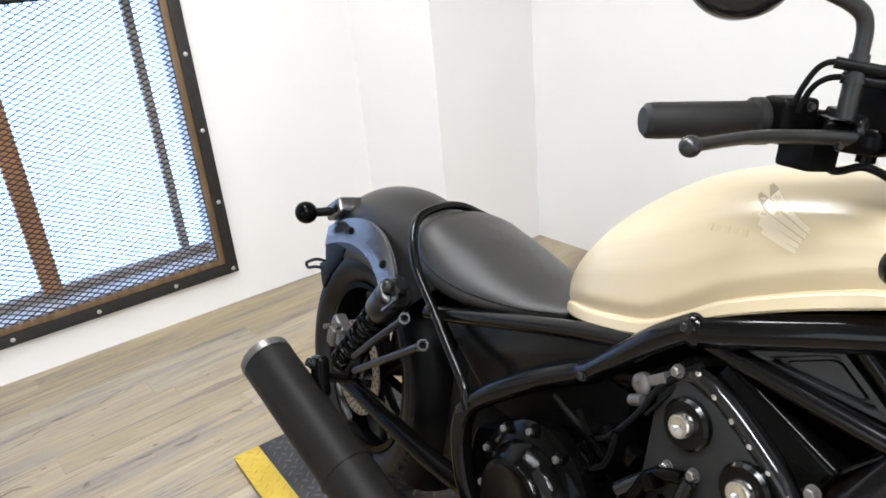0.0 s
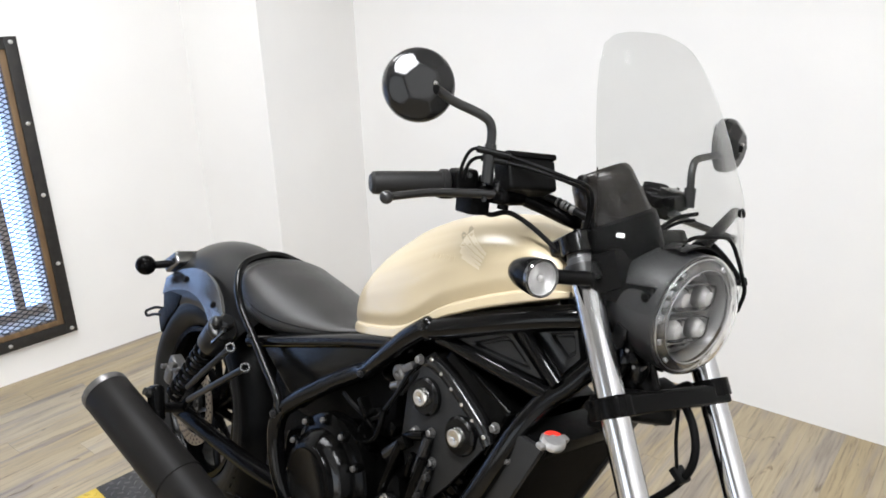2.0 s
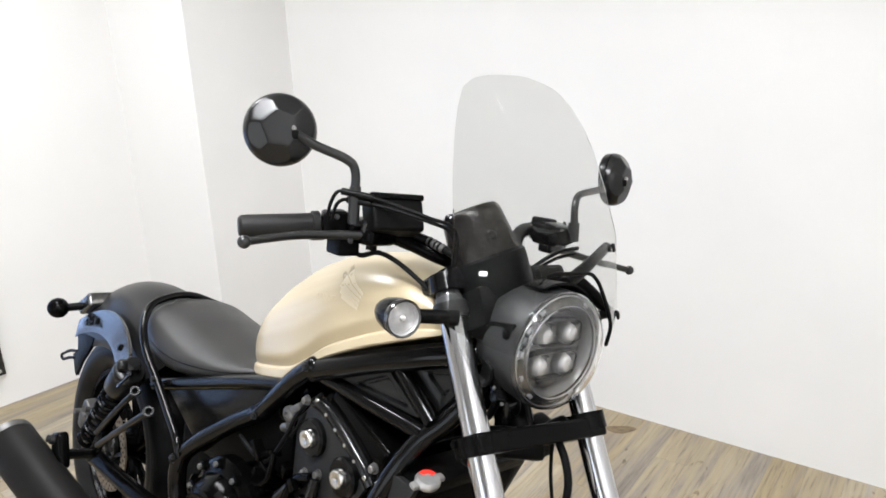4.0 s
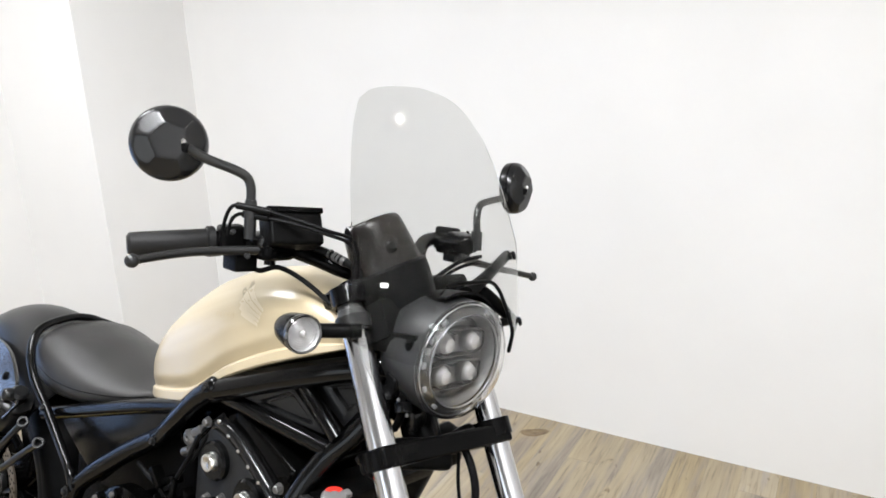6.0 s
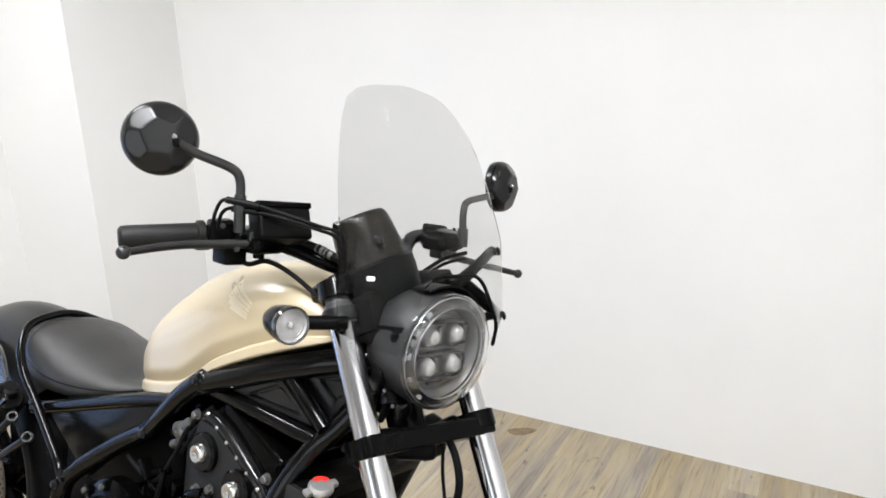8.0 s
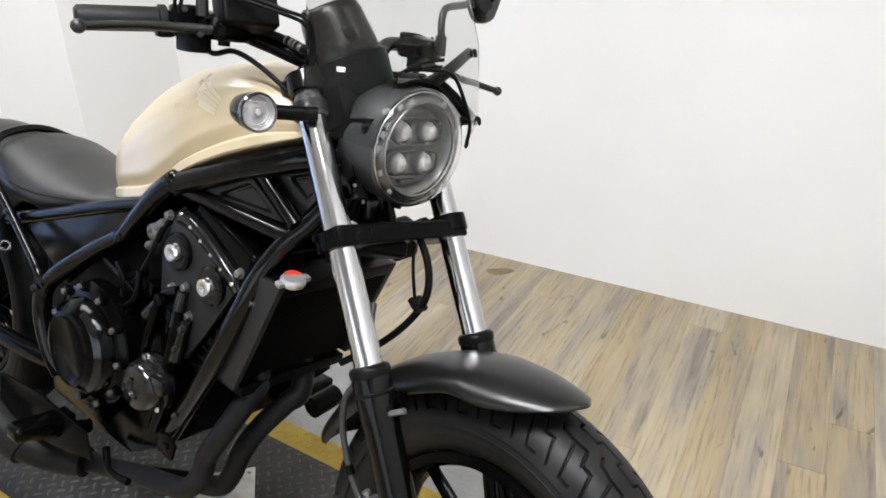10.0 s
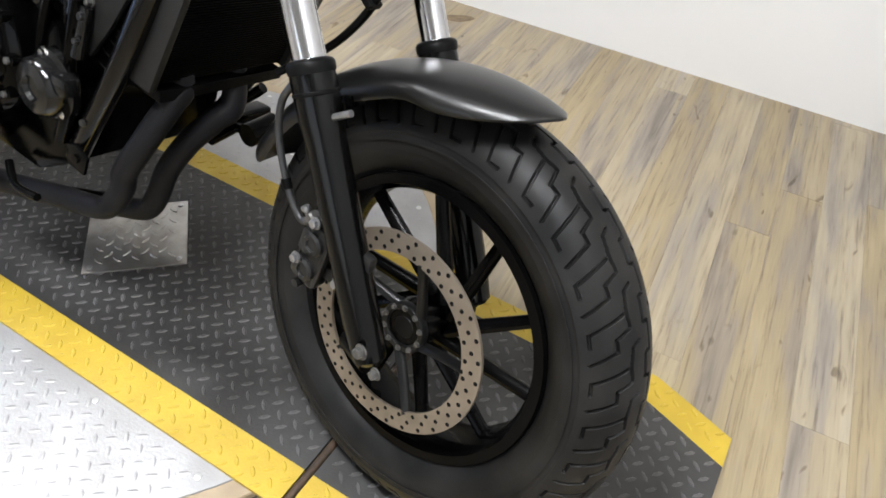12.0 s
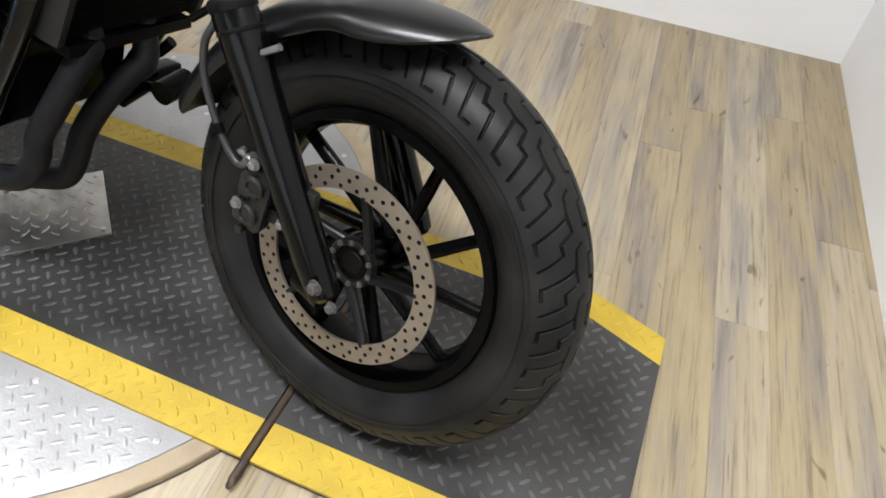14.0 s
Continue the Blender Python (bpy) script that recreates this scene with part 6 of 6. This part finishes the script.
for s in (-1, 1):
    g = G()
    prism(g, [(RTX, RTZ), (RTX - RW, RTZ + 0.006), (RBX - RW, RBZ + 0.010), (RBX, RBZ)], -0.0065, 0.0065, None, 0.003)
    g.v = [(x, s * (0.131 + y), z) for x, z, y in g.v]
    sd = part("side_shroud", g, M_SHROUD, rad_, "dark grey plastic radiator side shroud")
    g = G()
    for x, z in ((-0.379, 0.689), (-0.429, 0.601)):
        hexbolt(g, (x, s * 0.137, z), (0, s, 0), 0.006, 0.006)
    parts("shroud_bolt", g, M_CAST, sd)
g = G()
prism(g, [(RTX + 0.002, RTZ + 0.002), (RTX - RW, RTZ + 0.010), (RTX - RW, RTZ - 0.012), (RTX - 0.004, RTZ - 0.020)], -0.124, 0.124, None, 0.003)
g.v = [(x, y, z) for x, z, y in g.v]
part("radiator_tank", g, M_MATTE, rad_)
g = G()
prism(g, [(RBX + 0.002, RBZ), (RBX - RW, RBZ + 0.008), (RBX - RW, RBZ - 0.012), (RBX + 0.002, RBZ - 0.018)], -0.120, 0.120, None, 0.003)
g.v = [(x, y, z) for x, z, y in g.v]
part("radiator_foot", g, M_MATTE, rad_)
CAP = along((-0.322, -0.110, 0.731), (0.25, -0.15, 1)) @ Matrix.Scale(1.15, 4)
g = G()
lathe(g, [(0.012, 0), (0.0155, 0.001), (0.017, 0.004), (0.017, 0.008), (0.014, 0.012), (1e-5, 0.0125)], CAP, 32)
for k in (0.4, 0.4 + math.pi):
    box(g, (0.013, 0.012, 0.007), CAP @ Matrix.Rotation(k, 4, "Z") @ Matrix.Translation((0.0185, 0, 0.005)), 0.003)
cap = part("radiator_cap", g, M_CAPW, rad_, "bright radiator cap with a red warning sticker")
g = G()
lathe(g, [(0.0135, 0.0118), (0.0135, 0.0130), (0.006, 0.0134), (0.006, 0.0122)], CAP, 24, 0.5, 2.6)
part("sticker", g, M_RED, cap)

# exhaust
for pts in ([(-0.47, -0.05, 0.6), (-0.428, -0.065, 0.522), (-0.422, -0.085, 0.5), (-0.43, -0.105, 0.466), (-0.452, -0.12, 0.416), (-0.484, -0.12, 0.366), (-0.495, -0.12, 0.325), (-0.53, -0.122, 0.278), (-0.59, -0.126, 0.258), (-0.66, -0.135, 0.246), (-0.781, -0.15, 0.218), (-0.84, -0.172, 0.215)],
            [(-0.47, 0.06, 0.6), (-0.418, 0.03, 0.482), (-0.426, 0.0, 0.451), (-0.45, -0.03, 0.407), (-0.479, -0.045, 0.349), (-0.502, -0.045, 0.291), (-0.53, -0.045, 0.249), (-0.58, -0.055, 0.232), (-0.64, -0.08, 0.224), (-0.72, -0.12, 0.216), (-0.84, -0.165, 0.215)]):
    g = G()
    tube(g, pts, 0.0198, 18)
    part("exhaust_header", g, M_HEADER, bike, "heat-greyed exhaust header pipe")
MU0, MU1 = Vector((-0.93, -0.235, 0.238)), Vector((-1.462, -0.350, 0.432))
md = (MU1 - MU0).normalized()
ML = (MU1 - MU0).length
g = G()
tube(g, [(-0.80, -0.165, 0.220), (-0.86, -0.195, 0.218), (-0.925, -0.232, 0.236)], 0.030, 18, 6, 0.036)
part("link_pipe", g, M_EXH, bike)
g = G()
lathe(g, [(0.035, -0.03), (0.045, 0.02), (0.0515, 0.07), (0.054, 0.14), (0.055, ML * 0.55), (0.0555, ML * 0.56), (0.0555, ML - 0.012), (0.053, ML - 0.004), (0.050, ML), (0.046, ML - 0.004), (0.045, ML - 0.03), (1e-5, ML - 0.032)], along(MU0, md), 44)
mu = part("muffler", g, M_EXH, bike, "matte black tapered muffler")
g = G()
lathe(g, [(0.0562, ML - 0.016), (0.0568, ML - 0.010), (0.0562, ML + 0.002), (0.051, ML + 0.0035), (0.048, ML)], along(MU0, md), 44)
part("tip_ring", g, M_CAST, mu, "brushed steel end ring")
g = G()
lathe(g, [(0.0550, ML * 0.42), (0.0572, ML * 0.422), (0.0572, ML * 0.432), (0.0550, ML * 0.434)], along(MU0, md), 44)
part("seam_band", g, M_EXH, mu)
g = G()
lathe(g, [(0.019, 0), (0.019, 0.006), (0.012, 0.010), (0.009, 0.010), (0.008, 0.006), (1e-5, 0.006)], along(MU0 + md * 0.075 + Vector((0.01, -0.050, 0.014)), (0.15, -1, 0.25)), 24)
part("heat_shield_bolt", g, M_SATIN, mu)
g = G()
box(g, (0.05, 0.028, 0.085), Matrix.Translation((-1.335, -0.275, 0.437)) @ Matrix.Rotation(radians(-20), 4, "Y"), 0.012, 3)
part("hanger", g, M_SATIN, mu)
g = G()
lathe(g, [(0.012, -0.01), (0.012, 0.008), (0.009, 0.010), (0.009, 0.016), (0.005, 0.018)], along((-1.345, -0.287, 0.462), (-0.25, -0.75, 0.20)), 16)
part("hanger_bolt", g, M_CALIPER, mu)
g = G()
prism(g, [(-0.70, 0.29), (-0.86, 0.27), (-0.98, 0.30), (-0.98, 0.37), (-0.86, 0.37), (-0.72, 0.34)], -0.003, 0.003, None, 0.002)
g.v = [(x, -0.225 + y - 0.25 * (-x - 0.84) * 0.5, z) for x, z, y in g.v]
part("heat_shield", g, M_SATIN, bike)

# foot peg brackets and rear stays
g = G()
prism(g, [(-1.44, 0.345), (-1.365, 0.405), (-1.35, 0.455), (-1.385, 0.475), (-1.43, 0.425), (-1.47, 0.365)], -0.004, 0.004, None, 0.003)
g.v = [(x, -0.172 + y, z) for x, z, y in g.v]
part("peg_plate", g, M_SATIN, bike)
g = G()
tube(g, [(-1.385, -0.176, 0.445), (-1.300, -0.174, 0.522), (-1.207, -0.170, 0.602)], 0.0078, 12)
tube(g, [(-1.375, -0.176, 0.415), (-1.250, -0.174, 0.500), (-1.131, -0.170, 0.580)], 0.0078, 12)
parts("peg_bracket", g, M_STEM, bike)
g = G()
for x, z in ((-1.124, 0.585), (-1.200, 0.608)):
    lathe(g, [(0.0072, -0.008), (0.0112, -0.008), (0.0112, 0.008), (0.0072, 0.008), (0.0072, -0.008)], along((x, -0.170, z), (0.75, -0.5, 0.45)), 18)
parts("bracket_ring", g, M_STEM, bike)
g = G()
tube(g, [(-1.40, -0.172, 0.385), (-1.45, -0.215, 0.372)], 0.0135, 12)
part("passenger_peg_stub", g, M_SATIN, bike)
for s in (-1, 1):
    g = G()
    px_ = -0.80 if s < 0 else -0.61
    tube(g, [(px_, s * 0.16, 0.30), (px_, s * 0.30, 0.33)], 0.014, 14)
    box(g, (0.044, 0.11, 0.028), Matrix.Translation((px_, s * 0.25, 0.335)), 0.009, 3)
    part("foot_peg", g, M_ENGINE, bike, "black rubber foot peg")
g = G()
tube(g, [(-0.61, 0.17, 0.36), (-0.56, 0.20, 0.40), (-0.53, 0.21, 0.43)], 0.011, 10)
tube(g, [(-0.54, 0.19, 0.33), (-0.54, 0.26, 0.34)], 0.024, 14)
tube(g, [(-0.61, 0.20, 0.33), (-0.54, 0.20, 0.33)], 0.010, 10)
part("shift_lever", g, M_SATIN, bike)
g = G()
tube(g, [(-0.72, -0.17, 0.29), (-0.67, -0.19, 0.275), (-0.61, -0.19, 0.28)], 0.007, 10)
part("brake_pedal", g, M_SATIN, bike)
g = G()
tube(g, [(-0.80, 0.12, 0.26), (-0.92, 0.22, 0.14), (-0.99, 0.29, 0.085)], 0.012, 12)
box(g, (0.06, 0.04, 0.010), Matrix.Translation((-0.995, 0.300, 0.080)) @ Matrix.Rotation(radians(14), 4, "X"), 0.003)
part("side_stand", g, M_SATIN, bike)

# rear wheel, swingarm, shocks
RX, RZ = -1.565, 0.320
rw = cast_wheel("rear_wheel", RX, RZ, 0.205, 0.11, 5, None)
tyre("tyre", RX, RZ, 0.322, 0.155, 0.206, rw, None, True, 1080, 110)
brake_disc(RX, RZ, 0.120, 0.088, -0.072, rw, None)
pair("swingarm", [(-0.93, -0.115, 0.36), (-1.15, -0.125, 0.335), (-1.53, -0.125, 0.320)], 0.021, M_SATIN)
for s in (-1, 1):
    a, b = Vector((-1.258, s * 0.158, 0.650)), Vector((-1.485, s * 0.162, 0.368))
    d = (b - a).normalized()
    L = (b - a).length
    g = G()
    lathe(g, [(1e-5, -0.016), (0.014, -0.016), (0.019, -0.010), (0.019, 0.010), (0.031, 0.013), (0.0355, 0.018), (0.0360, 0.026), (0.0348, 0.030), (0.0365, 0.034), (0.0365, 0.088), (0.033, 0.094), (0.019, 0.098), (0.019, L - 0.045), (0.012, L - 0.04), (0.012, L)], along(a, d), 28)
    sh = part("rear_shock", g, M_COVER, bike, "black coil-over rear shock")
    g = G()
    fr = along(a, d)
    n = 130
    tube(g, [fr @ Vector((0.0285 * math.cos(2 * math.pi * 8.5 * k / n), 0.0285 * math.sin(2 * math.pi * 8.5 * k / n), 0.097 + (L - 0.125) * k / n)) for k in range(n + 1)], 0.0056, 8, 1)
    part("spring", g, M_SATIN, sh)
    g = G()
    lathe(g, [(1e-5, 0.018), (0.008, 0.017), (0.0125, 0.013), (0.0140, 0.006), (0.0140, -0.012)], along(a + Vector((0, s * 0.018, 0.004)), (0.1, s, 0.15)), 18)
    part("top_bolt", g, M_COVER, sh)
g = G()
box(g, (0.060, 0.034, 0.036), Matrix.Translation((-1.585, -0.116, 0.428)) @ Matrix.Rotation(radians(24), 4, "Y"), 0.009, 3)
box(g, (0.034, 0.046, 0.050), Matrix.Translation((-1.600, -0.118, 0.398)) @ Matrix.Rotation(radians(12), 4, "Y"), 0.010, 3)
box(g, (0.024, 0.030, 0.028), Matrix.Translation((-1.555, -0.124, 0.405)), 0.006, 2)
tube(g, [(-1.565, -0.132, 0.437), (-1.555, -0.150, 0.444)], 0.008, 10)
tube(g, [(-1.612, -0.136, 0.420), (-1.612, -0.152, 0.421)], 0.0065, 10)
part("rear_caliper", g, M_CAST, bike, "grey cast rear brake caliper")

# rear fender, stays, lamps
g = G()
fender(g, -1.475, 0.350, 0.447, radians(50), radians(130), 0.130, 0.072, n=44, m=25, crown=0.078, front_tip=0.0, rear_tip=0.05)
part("rear_fender", g, M_FEND, bike, "satin black bobbed rear fender", smooth=60)
for s in (-1, 1):
    g = G()
    cx, cz = -1.462, 0.36
    out, inn = [], []
    for k in range(24):
        a = radians(50 + (122 - 50) * k / 23)
        wv = 0.030 + 0.008 * math.sin(math.pi * k / 23)
        R = 0.331
        out.append((cx + (R + wv) * math.cos(a), cz + (R + wv) * math.sin(a)))
        inn.append((cx + (R - wv * 0.6) * math.cos(a), cz + (R - wv * 0.6) * math.sin(a)))
    prism(g, out + inn[::-1], -0.004, 0.004, None, 0.002)
    g.v = [(x, s * (0.158 + y - 0.40 * (z - 0.66) + 0.05 * (x + 1.33)), z) for x, z, y in g.v]
    st = part("fender_stay", g, M_STAY, bike, "glossy black bolted fender stay")
    g = G()
    for x, z in ((-1.333, 0.674), (-1.532, 0.690)):
        lathe(g, [(0.0095, 0), (0.0095, 0.003), (0.006, 0.006), (1e-5, 0.0065)], along((x, s * (0.162 - 0.40 * (z - 0.66) + 0.05 * (x + 1.33)), z), (0, s, 0.4)), 16)
    parts("stay_bolt", g, M_MATTE, st)
    g = G()
    ball(g, (-1.702, s * 0.183, 0.690), 0.0275, (1.1, 1, 1))
    sig = part("turn_signal", g, M_SATIN, bike, "small ball-shaped black rear turn signal")
    g = G()
    tube(g, [(-1.70, s * 0.178, 0.690), (-1.688, s * 0.150, 0.694), (-1.672, s * 0.105, 0.702)], 0.0095, 12, 4, 0.0125)
    part("stem", g, M_MATTE, sig)
g = G()
box(g, (0.085, 0.265, 0.040), Matrix.Translation((-1.662, 0, 0.708)) @ Matrix.Rotation(radians(-30), 4, "Y"), 0.010, 3)
tl = part("tail_lamp", g, M_STAY, bike, "tail lamp in a black housing")
g = G()
box(g, (0.02, 0.11, 0.05), Matrix.Translation((-1.712, 0, 0.700)), 0.008, 3)
part("tail_lens", g, M_TAIL, tl)
g = G()
prism(g, [(-1.690, 0.625), (-1.680, 0.570), (-1.715, 0.552), (-1.690, 0.505), (-1.678, 0.498), (-1.645, 0.545), (-1.590, 0.600), (-1.570, 0.635)], -0.004, 0.004, None, 0.002)
g.v = [(x, -0.128 + y, z) for x, z, y in g.v]
tube(g, [(-1.690, -0.130, 0.566), (-1.735, -0.132, 0.556), (-1.792, -0.132, 0.531), (-1.800, -0.132, 0.522), (-1.785, -0.132, 0.517), (-1.740, -0.132, 0.534), (-1.695, -0.130, 0.545)], 0.0042, 8)
part("plate_bracket", g, M_MATTE, bike)
g = G()
box(g, (0.20, 0.14, 0.04), Matrix.Translation((-1.13, 0, 0.66)), 0.012)
part("seat_pan", g, M_MATTE, bike)

# ---- floor planks ----
PL, PW_, PA = 1.22, 0.110, radians(100.7)
pr = random.Random(7)
plank_meshes = []
for k in range(2):
    g = G()
    box(g, (PL - 0.0004, PW_ - 0.0004, 0.0038), Matrix.Translation((0, 0, -0.0019)), 0.0003, 1)
    plank_meshes.append(mesh_of("plank", g, M_PLANK))
ca, sa = math.cos(PA), math.sin(PA)


def inside_room(x, y):
    return -3.15 < x < 1.75 and -2.3 < y < 2.0


made_planks = 0
rest = G()
j = -30
while j < 34:
    off = pr.uniform(0, PL)
    for i in range(-4, 5):
        u, w = i * PL + off, j * PW_
        x, y = -0.7 + u * ca - w * sa, -0.3 + u * sa + w * ca
        hx, hy = PL / 2 - 0.0003, PW_ / 2 - 0.0003
        outline = [(x + a * ca - b * sa, y + a * sa + b * ca) for a, b in ((-hx, -hy), (hx, -hy), (hx, hy), (-hx, hy))]
        kept = clip_poly(outline, ROOM_LINES, 0.03)
        if not kept:
            continue
        whole = len(kept) == 4 and all((Vector(a) - Vector(b)).length < 1e-6 for a, b in zip(kept, outline))
        m = Matrix.Translation((x, y, 0)) @ Matrix.Rotation(PA, 4, "Z")
        if whole and inside_room(x, y) and made_planks < 300:
            ob = new("plank", plank_meshes[made_planks % 2])
            ob.parent = floor
            ob.matrix_local = m
            made_planks += 1
        else:
            g = G()
            prism(g, [tuple(m.inverted() @ Vector((p.x, p.y, 0)))[:2] for p in kept], -0.0038, 0.0)
            if made_planks < 300:
                ob = part("plank", g, M_PLANK, floor, "", m)
                made_planks += 1
            else:
                rest.add(g.v, g.f, m)
    j += 1
if rest.v:
    tagged(part("far_planks", rest, M_PLANK, floor), kind="stuff")

# a large dark knot in the boards by the wall
M_KNOT = material("dark_board_knot", (0.22, 0.155, 0.08), 0.5, second=(0.10, 0.065, 0.035), scale=40)
g = G()
v = []
for r_, z_ in ((1.0, 0.0002), (0.9, 0.0008), (0.55, 0.0009), (0.50, 0.0006), (0.30, 0.0006), (0.24, 0.0009), (0.02, 0.0009)):
    for k in range(28):
        a = 2 * math.pi * k / 28
        w_ = 1 + 0.14 * math.sin(2 * a + 0.7) + 0.09 * math.sin(3 * a)
        v.append((0.048 * r_ * w_ * math.cos(a), 0.030 * r_ * w_ * math.sin(a), z_))
g.add(v, ring_faces(7, 28))
part("knot", g, M_KNOT, floor, "dark brown wood knot", Matrix.Translation((-0.912, 1.402, 0)) @ Matrix.Rotation(radians(35), 4, "Z"))
